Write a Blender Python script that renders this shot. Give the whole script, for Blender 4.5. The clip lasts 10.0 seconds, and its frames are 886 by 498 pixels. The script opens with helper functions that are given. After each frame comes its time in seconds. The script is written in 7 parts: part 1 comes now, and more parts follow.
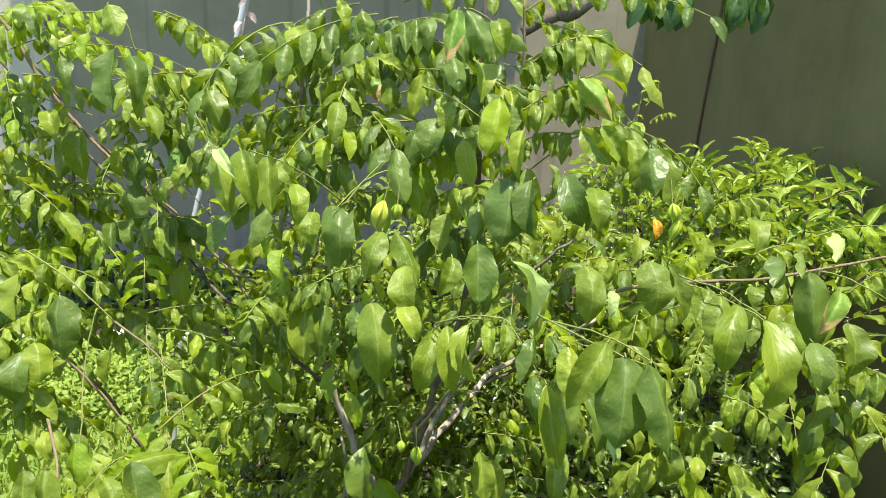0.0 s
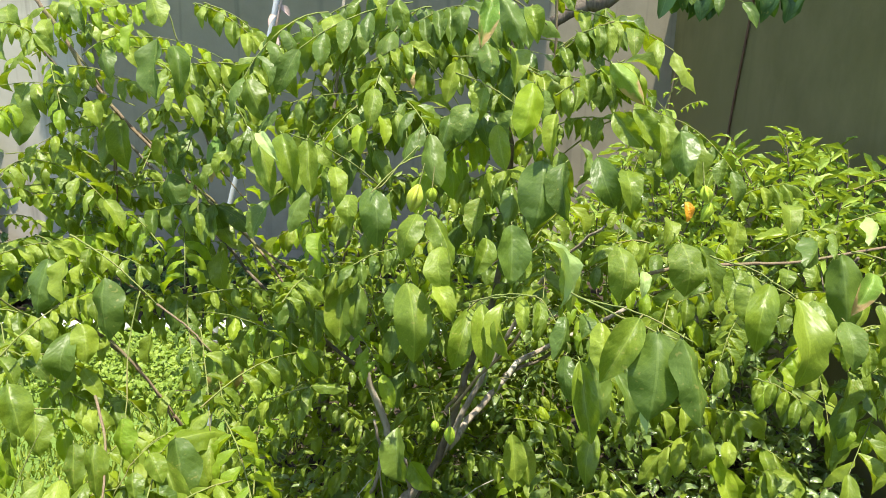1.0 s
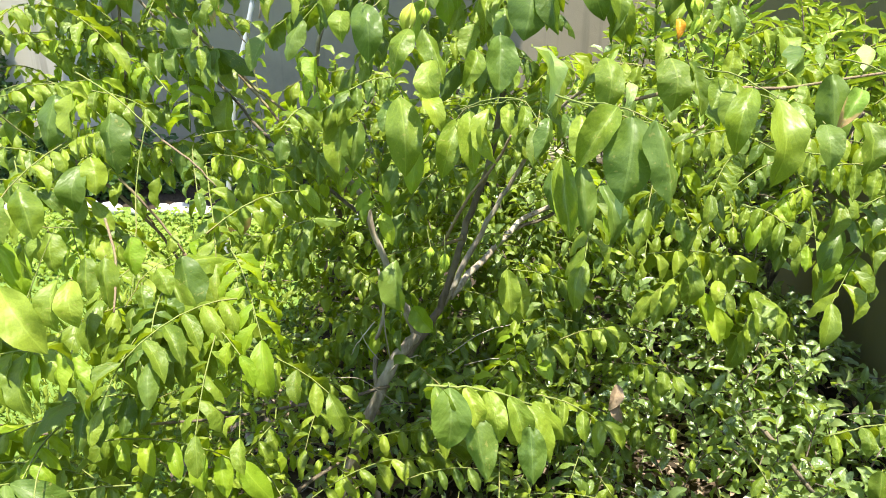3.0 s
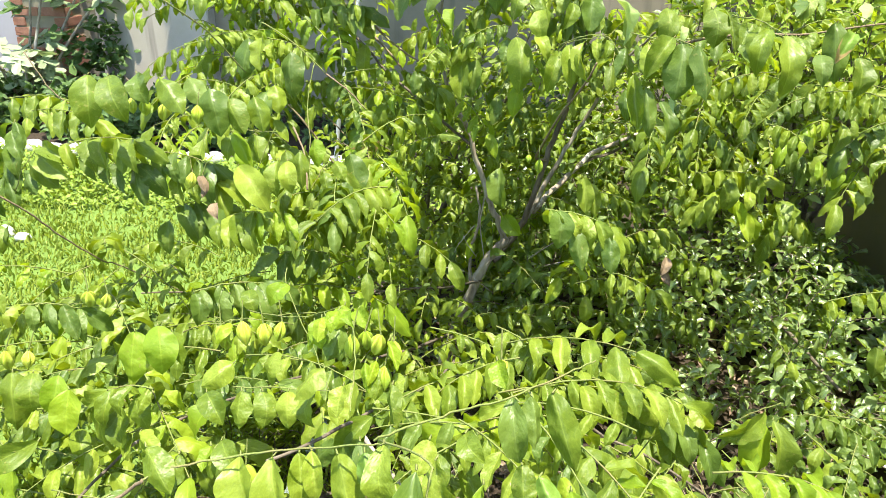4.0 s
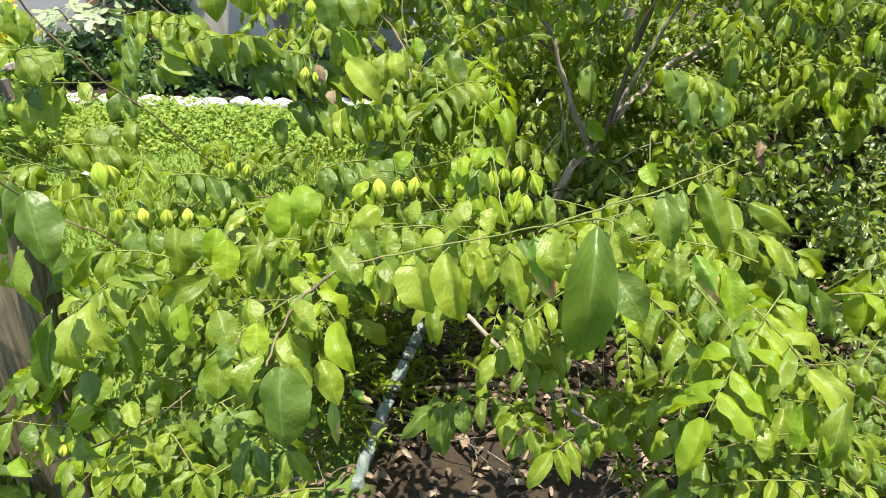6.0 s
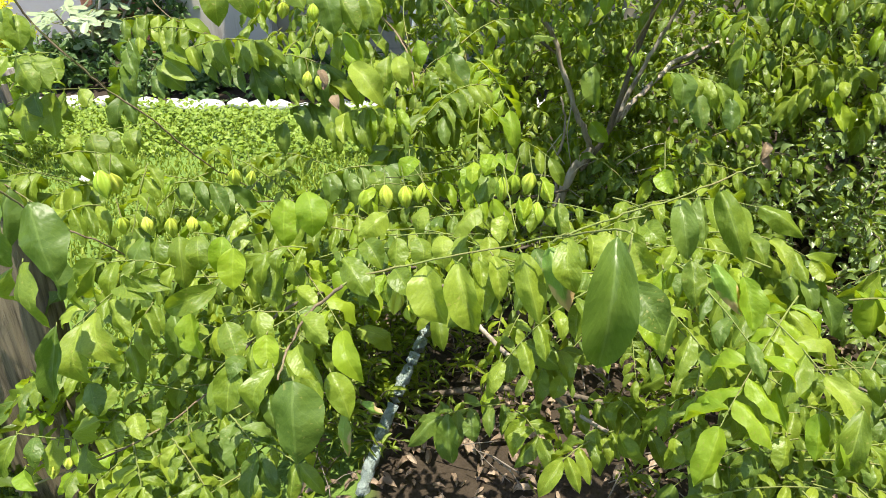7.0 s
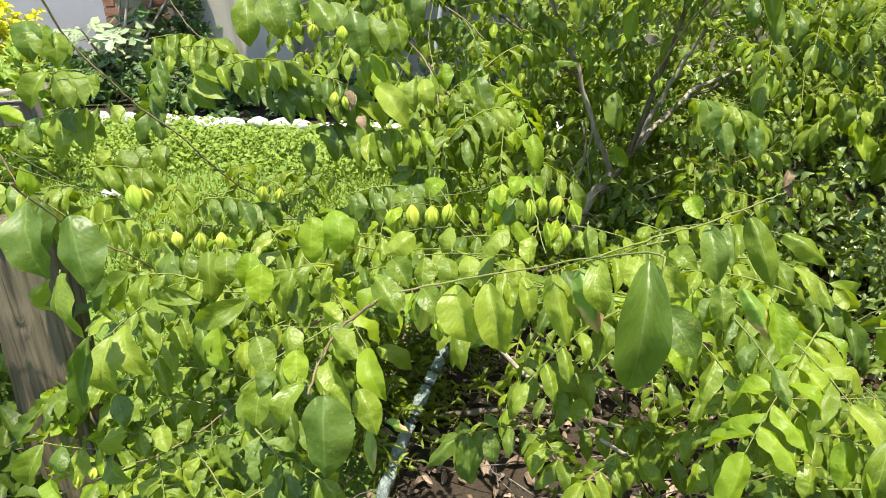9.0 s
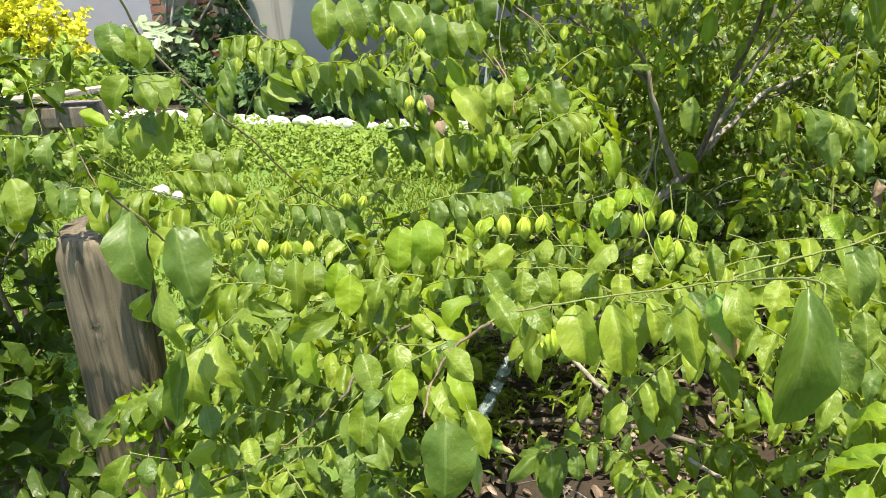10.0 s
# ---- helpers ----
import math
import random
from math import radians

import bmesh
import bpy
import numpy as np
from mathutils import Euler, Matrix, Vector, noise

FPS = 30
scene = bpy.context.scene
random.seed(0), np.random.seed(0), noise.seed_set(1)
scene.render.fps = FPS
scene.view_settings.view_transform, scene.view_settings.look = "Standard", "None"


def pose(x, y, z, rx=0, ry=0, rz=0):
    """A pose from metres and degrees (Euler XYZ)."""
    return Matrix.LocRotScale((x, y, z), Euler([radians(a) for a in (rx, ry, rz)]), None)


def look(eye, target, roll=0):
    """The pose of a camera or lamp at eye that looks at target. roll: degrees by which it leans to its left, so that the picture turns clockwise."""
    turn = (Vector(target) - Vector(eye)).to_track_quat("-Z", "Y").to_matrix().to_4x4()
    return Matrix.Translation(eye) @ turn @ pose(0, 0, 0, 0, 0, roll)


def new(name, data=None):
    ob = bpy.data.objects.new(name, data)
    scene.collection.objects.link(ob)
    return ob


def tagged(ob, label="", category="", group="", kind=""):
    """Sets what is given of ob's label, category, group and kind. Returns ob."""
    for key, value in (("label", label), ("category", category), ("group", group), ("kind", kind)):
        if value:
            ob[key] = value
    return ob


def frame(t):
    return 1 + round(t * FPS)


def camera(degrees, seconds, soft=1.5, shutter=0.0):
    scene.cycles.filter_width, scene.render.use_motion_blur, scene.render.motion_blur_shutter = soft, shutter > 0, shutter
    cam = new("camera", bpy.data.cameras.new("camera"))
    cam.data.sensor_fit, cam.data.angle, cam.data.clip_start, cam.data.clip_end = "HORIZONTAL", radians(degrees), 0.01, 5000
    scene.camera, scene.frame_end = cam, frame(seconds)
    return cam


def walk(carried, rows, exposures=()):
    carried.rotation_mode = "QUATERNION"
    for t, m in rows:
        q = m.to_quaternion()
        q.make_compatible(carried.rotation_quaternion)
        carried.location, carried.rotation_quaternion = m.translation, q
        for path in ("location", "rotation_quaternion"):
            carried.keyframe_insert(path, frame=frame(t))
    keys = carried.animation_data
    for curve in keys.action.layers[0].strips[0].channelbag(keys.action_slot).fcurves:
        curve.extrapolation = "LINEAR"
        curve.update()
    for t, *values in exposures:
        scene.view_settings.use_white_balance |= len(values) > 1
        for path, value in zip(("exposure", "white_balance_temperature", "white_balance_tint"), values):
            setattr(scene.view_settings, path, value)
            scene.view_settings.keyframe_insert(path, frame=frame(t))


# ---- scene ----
cam = camera(59.5, 10.0, soft=0.4)
PATH = [
    (0, (0.017, 0.003, 1.567), (0.021, 1.935, 1.049), 1.4),
    (0.5, (0.009, -0.01, 1.567), (-0.012, 1.924, 1.058), 1.3),
    (1, (0.008, -0.025, 1.554), (-0.058, 1.903, 1.025), 0.9),
    (1.5, (0.005, -0.032, 1.528), (-0.105, 1.882, 0.958), 0.2),
    (2, (0.007, -0.034, 1.492), (-0.106, 1.86, 0.859), -0.0),
    (2.2, (0.016, -0.033, 1.468), (-0.094, 1.851, 0.806), 0.0),
    (3.3, (0.057, -0.19, 1.44), (-0.057, 1.653, 0.671), 0.9),
    (3.5, (0.05, -0.312, 1.474), (-0.087, 1.526, 0.696), 0.5),
    (4, (-0.01, -0.581, 1.462), (-0.248, 1.233, 0.655), 0.6),
    (4.5, (-0.092, -0.695, 1.399), (-0.433, 1.096, 0.578), -1.0),
    (5, (-0.123, -0.748, 1.368), (-0.499, 1.021, 0.514), -1.9),
    (5.5, (-0.107, -0.743, 1.343), (-0.467, 1.018, 0.466), -2.1),
    (7, (-0.128, -0.725, 1.349), (-0.471, 1.034, 0.461), -2.7),
    (7.5, (-0.151, -0.713, 1.354), (-0.469, 1.051, 0.468), -2.3),
    (8, (-0.121, -0.742, 1.349), (-0.452, 1.031, 0.484), -2.0),
    (8.5, (-0.132, -0.738, 1.361), (-0.484, 1.038, 0.511), -1.9),
    (9, (-0.146, -0.74, 1.353), (-0.522, 1.037, 0.516), -1.9),
    (9.5, (-0.171, -0.728, 1.356), (-0.583, 1.042, 0.52), -2.1),
    (10, (-0.249, -0.72, 1.36), (-0.696, 1.039, 0.52), -2.1),
]
walk(cam, [(t, look(eye, target, roll)) for t, eye, target, roll in PATH],
     [(0, 1.24), (2.2, 1.29), (3.3, 1.7), (4.0, 1.6), (4.5, 1.36), (5.0, 1.15), (10, 1.15)])

# ---- light: high midday sun from behind the right shoulder, blue sky ----
SUN_DIR = Vector((-0.15, 0.21, -1.0)).normalized()
sun = new("sun", bpy.data.lights.new("sun", "SUN"))
sun.data.energy, sun.data.angle, sun.data.color = 4.65, radians(0.5), (1.0, 0.925, 0.78)
sun.rotation_euler = SUN_DIR.to_track_quat("-Z", "Y").to_euler()
world = bpy.data.worlds.new("world")
scene.world = world
world.use_nodes = True
wn = world.node_tree.nodes
sky = wn.new("ShaderNodeTexSky")
sky.sky_type, sky.sun_disc = "NISHITA", False
sky.sun_elevation = math.asin(-SUN_DIR.z)
sky.sun_rotation = math.atan2(-SUN_DIR.x, -SUN_DIR.y)
wn["Background"].inputs[1].default_value = 0.165
world.node_tree.links.new(sky.outputs[0], wn["Background"].inputs[0])

rng = random.Random(7)
IDENT = Matrix.Identity(4)


# ---- materials ----
class Mat:
    """A node material with a few short helpers."""

    def __init__(self, name, rough=0.6, spec=0.5):
        self.m = bpy.data.materials.new(name)
        self.m.use_nodes = True
        self.t = self.m.node_tree
        self.b = self.t.nodes["Principled BSDF"]
        self.b.inputs["Roughness"].default_value = rough
        self.b.inputs["Specular IOR Level"].default_value = spec

    def n(self, kind, **kw):
        node = self.t.nodes.new("ShaderNode" + kind)
        for k, v in kw.items():
            if k == "op":
                node.operation = v
            else:
                node.inputs[k.replace("_", " ")].default_value = v
        return node

    def l(self, a, b):
        self.t.links.new(a, b)

    def math(self, op, a, b=None):
        node = self.n("Math", op=op)
        for i, v in enumerate((a, b)):
            if v is None:
                continue
            if isinstance(v, (int, float)):
                node.inputs[i].default_value = v
            else:
                self.l(v, node.inputs[i])
        return node.outputs[0]

    def noise(self, scale, detail=4.0, coord=None, rough=0.55):
        node = self.n("TexNoise", Scale=scale, Detail=detail, Roughness=rough)
        if coord is None:
            coord = self.t.nodes.new("ShaderNodeTexCoord").outputs["Object"]
        self.l(coord, node.inputs["Vector"])
        return node.outputs["Fac"]

    def ramp(self, fac, *stops):
        node = self.n("ValToRGB")
        e = node.color_ramp.elements
        while len(e) < len(stops):
            e.new(0.5)
        for i, (p, c) in enumerate(stops):
            e[i].position, e[i].color = p, (*c, 1)
        self.l(fac, node.inputs[0])
        return node.outputs[0]

    def mix(self, fac, a, b, blend="MIX"):
        node = self.n("MixRGB")
        node.blend_type = blend
        for i, v in enumerate((fac, a, b)):
            if isinstance(v, (int, float)):
                node.inputs[i].default_value = v
            elif isinstance(v, tuple):
                node.inputs[i].default_value = (*v, 1)
            else:
                self.l(v, node.inputs[i])
        return node.outputs[0]

    def bump(self, height, strength, dist=0.01):
        node = self.n("Bump", Strength=strength, Distance=dist)
        self.l(height, node.inputs["Height"])
        self.l(node.outputs[0], self.b.inputs["Normal"])
        return node.outputs[0]

    def color(self, c):
        self.l(c, self.b.inputs["Base Color"])
        return self


def leaf_material(name, dark, mid, light, through_col, rough=0.44, trans=0.24, edge=None, veins=9.0, bump=0.45, spec=0.34, quilted=0.07):
    """Green blade: pale midrib and side veins, blotches, each leaf a little different, light shining through."""
    s = Mat(name, rough, spec)
    uv = s.t.nodes.new("ShaderNodeUVMap").outputs[0]
    sep = s.n("SeparateXYZ")
    s.l(uv, sep.inputs[0])
    across = s.math("ABSOLUTE", s.math("SUBTRACT", sep.outputs[0], 0.5))
    along = sep.outputs[1]
    info = s.t.nodes.new("ShaderNodeObjectInfo").outputs["Random"]
    isle = s.t.nodes.new("ShaderNodeNewGeometry").outputs["Random Per Island"]
    rnd = s.math("FRACT", s.math("ADD", info, isle))
    rnd2 = s.math("FRACT", s.math("MULTIPLY", rnd, 17.31))
    base = s.ramp(rnd, (0.0, dark), (0.5, mid), (1.0, light))
    shifted = s.n("CombineXYZ")
    s.l(s.math("MULTIPLY", sep.outputs[0], 0.5), shifted.inputs[0])
    s.l(along, shifted.inputs[1])
    s.l(s.math("MULTIPLY", rnd, 40.0), shifted.inputs[2])
    blot = s.noise(4.5, 1.5, shifted.outputs[0])
    fine = s.noise(34.0, 2.0, shifted.outputs[0])
    base = s.mix(s.math("MULTIPLY", s.math("SUBTRACT", blot, 0.38), 0.9), base, light)
    base = s.mix(0.2, base, s.ramp(fine, (0.35, dark), (0.65, light)))
    speckle = s.noise(70.0, 1.0, shifted.outputs[0])
    base = s.mix(0.14, base, s.ramp(speckle, (0.35, dark), (0.65, light)))
    rib = s.math("LESS_THAN", across, 0.022)
    wave = s.math("SUBTRACT", s.math("MULTIPLY", along, veins), s.math("MULTIPLY", across, veins * 0.75))
    wave = s.math("ADD", wave, s.math("MULTIPLY", blot, 1.6))
    tri = s.math("ABSOLUTE", s.math("SUBTRACT", s.math("FRACT", wave), 0.5))
    side = s.math("LESS_THAN", tri, 0.045)
    vein = s.math("MAXIMUM", s.math("MULTIPLY", rib, 0.22), s.math("MULTIPLY", side, 0.1))
    pale = tuple(min(1.0, c * 1.5 + 0.03) for c in light)
    base = s.mix(vein, base, pale)
    if edge:
        tip = s.math("ADD", s.math("MULTIPLY", s.math("ADD", along, s.math("MULTIPLY", across, 0.9)), 1.0), s.math("MULTIPLY", s.math("SUBTRACT", blot, 0.5), 0.9))
        base = s.mix(s.ramp(tip, (0.85, (0, 0, 0)), (1.12, (1, 1, 1))), base, edge)
    # dry specks on some leaves
    speck = s.math("MULTIPLY", s.math("GREATER_THAN", s.noise(16.0, 1.0, shifted.outputs[0]), 0.69), s.math("GREATER_THAN", rnd2, 0.5))
    base = s.mix(s.math("MULTIPLY", speck, 0.45), base, (0.30, 0.27, 0.08))
    s.color(base)
    pillow = s.math("POWER", s.math("MULTIPLY", tri, 2.0), 0.55)
    h = s.math("ADD", s.math("MULTIPLY", pillow, quilted), s.math("MULTIPLY", blot, 1.9))
    h = s.math("ADD", h, s.math("MULTIPLY", fine, 0.1))
    h = s.math("ADD", h, s.math("MULTIPLY", s.noise(10.0, 1.0, shifted.outputs[0]), 0.22))
    nrm = s.bump(s.math("SUBTRACT", h, s.math("MULTIPLY", rib, 0.3)), bump, 0.004)
    s.l(s.math("ADD", rough - 0.06, s.math("MULTIPLY", rnd2, 0.16)), s.b.inputs["Roughness"])
    tb = s.n("BsdfTranslucent")
    s.l(s.mix(1.0, s.mix(0.5, base, light), through_col, "MULTIPLY"), tb.inputs[0])
    s.l(nrm, tb.inputs["Normal"])
    ms = s.n("MixShader")
    ms.inputs[0].default_value = trans
    s.l(s.b.outputs[0], ms.inputs[1])
    s.l(tb.outputs[0], ms.inputs[2])
    s.l(ms.outputs[0], s.t.nodes["Material Output"].inputs[0])
    return s.m


THRU = (2.3, 2.3, 0.45)
M_LEAF = leaf_material("leaf_green", (0.05, 0.094, 0.01), (0.108, 0.166, 0.014), (0.232, 0.296, 0.032), THRU)
# deep leaf green, also used to put shade into leaves that hang in it
M_DARK = leaf_material("leaf_deep_and_shaded", (0.047, 0.09, 0.014), (0.077, 0.13, 0.018), (0.144, 0.206, 0.036), (2.2, 2.3, 0.5), rough=0.42, trans=0.24)
# young yellow-green, also the lighter colour given to leaves in the sun
M_YOUNG = leaf_material("leaf_young_and_lit", (0.14, 0.25, 0.018), (0.2, 0.31, 0.02), (0.3, 0.39, 0.028), (1.7, 1.6, 0.45), trans=0.45)
M_PALE = leaf_material("leaf_pale_underside", (0.22, 0.32, 0.09), (0.28, 0.38, 0.12), (0.38, 0.48, 0.18), (1.5, 1.5, 0.6), rough=0.5)
M_BROWN = leaf_material("leaf_scorched_tip", (0.09, 0.19, 0.03), (0.15, 0.26, 0.035), (0.24, 0.33, 0.05), (1.8, 1.6, 0.5), edge=(0.42, 0.29, 0.13))
M_ORANGE = leaf_material("leaf_withered_orange", (0.55, 0.22, 0.02), (0.6, 0.26, 0.02), (0.65, 0.33, 0.03), (1.3, 1.0, 0.5))
M_SHRUB = leaf_material("shrub_leaf", (0.1, 0.17, 0.05), (0.16, 0.24, 0.068), (0.25, 0.33, 0.12), (2.0, 2.0, 0.5), rough=0.27, trans=0.35, veins=7.0, spec=0.95)
M_TIP = leaf_material("shrub_tip_leaf", (0.12, 0.22, 0.03), (0.2, 0.3, 0.04), (0.3, 0.38, 0.06), (1.6, 1.6, 0.5), veins=7.0)
M_CITRUS = leaf_material("glossy_dark_leaf", (0.03, 0.058, 0.009), (0.046, 0.082, 0.011), (0.085, 0.13, 0.018), (2.2, 2.1, 0.35), rough=0.4, trans=0.3, spec=0.28)
M_FIG = leaf_material("fig_leaf", (0.18, 0.25, 0.13), (0.26, 0.33, 0.18), (0.35, 0.41, 0.25), (1.2, 1.3, 0.7), rough=0.4, trans=0.25, veins=5.0)
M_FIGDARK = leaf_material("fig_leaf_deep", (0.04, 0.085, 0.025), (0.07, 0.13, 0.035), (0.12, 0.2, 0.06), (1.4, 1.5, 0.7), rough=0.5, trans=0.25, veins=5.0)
M_GOLD = leaf_material("golden_leaf", (0.4, 0.45, 0.02), (0.56, 0.58, 0.03), (0.7, 0.7, 0.06), (1.3, 1.2, 0.4), rough=0.45)
M_HERB = leaf_material("groundcover_leaf", (0.1, 0.17, 0.02), (0.17, 0.26, 0.03), (0.26, 0.35, 0.05), (1.6, 1.6, 0.4), veins=5.0)
M_GRASS = leaf_material("grass_blade", (0.15, 0.22, 0.028), (0.23, 0.31, 0.042), (0.34, 0.41, 0.075), (1.5, 1.5, 0.4), rough=0.5, veins=3.0, bump=0.1)
M_OVER = leaf_material("overhead_leaf", (0.03, 0.08, 0.02), (0.045, 0.1, 0.025), (0.07, 0.14, 0.03), (1.9, 2.0, 0.5), rough=0.4)
M_DRY = leaf_material("dry_leaf", (0.09, 0.058, 0.036), (0.19, 0.13, 0.085), (0.42, 0.33, 0.24), (1.2, 1.0, 0.7), rough=0.7, trans=0.15)
M_HUSK = leaf_material("dried_leaflet", (0.13, 0.09, 0.05), (0.19, 0.135, 0.08), (0.28, 0.21, 0.13), (1.2, 1.0, 0.7), rough=0.75, trans=0.2, spec=0.15)
LEAF_KINDS = {"g": M_LEAF, "d": M_DARK, "y": M_YOUNG, "p": M_PALE, "b": M_BROWN, "o": M_ORANGE, "w": M_HUSK}


def bark_material(name, a, b, c, scale=30.0):
    s = Mat(name, 0.85, 0.25)
    co = s.t.nodes.new("ShaderNodeTexCoord").outputs["Object"]
    mp = s.n("Mapping")
    mp.inputs["Scale"].default_value = (1, 1, 0.25)
    s.l(co, mp.inputs[0])
    big, fine = s.noise(scale * 0.25, 3, co), s.noise(scale * 4, 5, mp.outputs[0])
    s.color(s.mix(s.ramp(big, (0.5, (0, 0, 0)), (0.68, (1, 1, 1))), s.ramp(fine, (0.3, a), (0.7, b)), c))
    s.bump(fine, 0.6, 0.006)
    return s.m


M_BARK = bark_material("grey_bark", (0.18, 0.145, 0.11), (0.38, 0.33, 0.26), (0.46, 0.42, 0.35))
M_TWIG = bark_material("green_twig", (0.13, 0.17, 0.04), (0.22, 0.25, 0.07), (0.2, 0.18, 0.07), 60)
M_REDTWIG = bark_material("brownish_twig", (0.14, 0.1, 0.06), (0.25, 0.19, 0.12), (0.18, 0.18, 0.07), 60)
M_DARKBARK = bark_material("dark_bark", (0.075, 0.06, 0.045), (0.17, 0.14, 0.1), (0.24, 0.2, 0.15))


def fruit_material():
    s = Mat("waxy_star_fruit", 0.5, 0.25)
    rnd = s.t.nodes.new("ShaderNodeObjectInfo").outputs["Random"]
    co = s.t.nodes.new("ShaderNodeTexCoord").outputs["Object"]
    base = s.ramp(rnd, (0.0, (0.24, 0.34, 0.03)), (0.5, (0.37, 0.46, 0.05)), (1.0, (0.5, 0.53, 0.08)))
    base = s.mix(s.math("MULTIPLY", s.noise(3.0, 3, co), 0.35), base, (0.26, 0.37, 0.03))
    spots = s.math("GREATER_THAN", s.noise(14.0, 2, co), 0.68)
    s.color(s.mix(s.math("MULTIPLY", spots, 0.5), base, (0.32, 0.26, 0.08)))
    s.bump(s.noise(30.0, 2, co), 0.15, 0.01)
    s.b.inputs["Subsurface Weight"].default_value = 0.3
    s.b.inputs["Subsurface Radius"].default_value = (0.01, 0.012, 0.003)
    return s.m


M_FRUIT = fruit_material()


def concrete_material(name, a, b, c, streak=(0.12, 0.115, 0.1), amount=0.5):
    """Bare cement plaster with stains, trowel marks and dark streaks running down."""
    s = Mat(name, 0.9, 0.2)
    co = s.t.nodes.new("ShaderNodeTexCoord").outputs["Object"]
    mp = s.n("Mapping")
    mp.inputs["Scale"].default_value = (6.0, 6.0, 0.35)
    s.l(co, mp.inputs[0])
    big, mid, fine = s.ramp(s.noise(0.9, 5, co), (0.35, (0, 0, 0)), (0.65, (1, 1, 1))), s.ramp(s.noise(4, 7, co, 0.65), (0.3, (0, 0, 0)), (0.7, (1, 1, 1))), s.noise(160, 3, co)
    drip = s.noise(1.6, 4, mp.outputs[0])
    base = s.mix(big, s.mix(mid, a, b), c)
    base = s.mix(s.math("MULTIPLY", s.ramp(drip, (0.55, (0, 0, 0)), (0.72, (1, 1, 1))), amount), base, streak)
    s.color(s.mix(s.math("MULTIPLY", fine, 0.2), base, b))
    s.bump(s.math("ADD", s.math("MULTIPLY", mid, 0.6), s.math("MULTIPLY", fine, 0.3)), 0.35, 0.01)
    return s.m


# darker and more olive: shade and warm bounced light put into the colour
M_WALL = concrete_material("shaded_cement_wall", (0.15, 0.138, 0.06), (0.235, 0.21, 0.102), (0.19, 0.175, 0.077), (0.1, 0.1, 0.05), 0.22)
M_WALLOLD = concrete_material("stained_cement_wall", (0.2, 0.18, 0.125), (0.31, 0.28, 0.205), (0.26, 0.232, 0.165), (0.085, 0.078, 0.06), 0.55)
# paler than the wall: its sunlight is put into this colour
M_PIER = concrete_material("sunlit_pier", (0.36, 0.33, 0.27), (0.5, 0.46, 0.38), (0.43, 0.39, 0.32), (0.1, 0.09, 0.075), 0.75)
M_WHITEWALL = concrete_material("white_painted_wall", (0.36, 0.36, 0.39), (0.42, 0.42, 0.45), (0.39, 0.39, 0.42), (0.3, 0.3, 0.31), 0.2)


def plain_noise(name, a, b, scale, rough=0.7, bump=0.4, spec=0.4):
    s = Mat(name, rough, spec)
    co = s.t.nodes.new("ShaderNodeTexCoord").outputs["Object"]
    big, fine = s.noise(scale, 4, co), s.noise(scale * 9, 4, co)
    s.color(s.mix(0.35, s.ramp(big, (0.3, a), (0.7, b)), s.ramp(fine, (0.3, a), (0.7, b))))
    s.bump(s.math("ADD", big, s.math("MULTIPLY", fine, 0.4)), bump, 0.02)
    return s.m


M_STONE = plain_noise("whitewashed_stone", (0.36, 0.36, 0.34), (0.6, 0.6, 0.57), 9, 0.8, 0.5)
M_PIPE = plain_noise("white_plastic_pipe", (0.42, 0.43, 0.44), (0.62, 0.63, 0.64), 14, 0.4, 0.1)
M_WRAP = plain_noise("bluish_white_wrap", (0.14, 0.19, 0.17), (0.48, 0.56, 0.53), 40, 0.35, 1.0)
M_BRICK = plain_noise("red_brick", (0.22, 0.1, 0.065), (0.36, 0.18, 0.12), 12, 0.85, 0.5)
M_CABLE = plain_noise("rusty_cable", (0.08, 0.045, 0.03), (0.18, 0.1, 0.06), 40, 0.8, 0.2)
M_PINK = plain_noise("dried_flower", (0.35, 0.25, 0.2), (0.55, 0.42, 0.36), 60, 0.8, 0.3)


def wood_material(name, a, b, c):
    s = Mat(name, 0.8, 0.3)
    co = s.t.nodes.new("ShaderNodeTexCoord").outputs["Object"]
    mp = s.n("Mapping")
    mp.inputs["Scale"].default_value = (34.0, 34.0, 1.4)
    s.l(co, mp.inputs[0])
    grain, fine, big = s.noise(2.5, 5, mp.outputs[0]), s.noise(14, 3, mp.outputs[0]), s.noise(4, 3, co)
    base = s.mix(s.math("MULTIPLY", big, 0.4), s.ramp(grain, (0.36, a), (0.58, b)), c)
    s.color(s.mix(s.ramp(fine, (0.2, (0.35, 0.35, 0.35)), (0.36, (0, 0, 0))), base, a))
    s.bump(s.math("ADD", grain, s.math("MULTIPLY", fine, 0.5)), 0.6, 0.008)
    return s.m


M_POST = wood_material("weathered_post_wood", (0.05, 0.04, 0.028), (0.2, 0.16, 0.105), (0.24, 0.2, 0.14))
M_RAIL = wood_material("grey_rail_wood", (0.1, 0.085, 0.07), (0.25, 0.21, 0.17), (0.3, 0.26, 0.22))
M_PLANK = wood_material("bleached_plank_wood", (0.2, 0.16, 0.12), (0.46, 0.4, 0.33), (0.5, 0.45, 0.39))


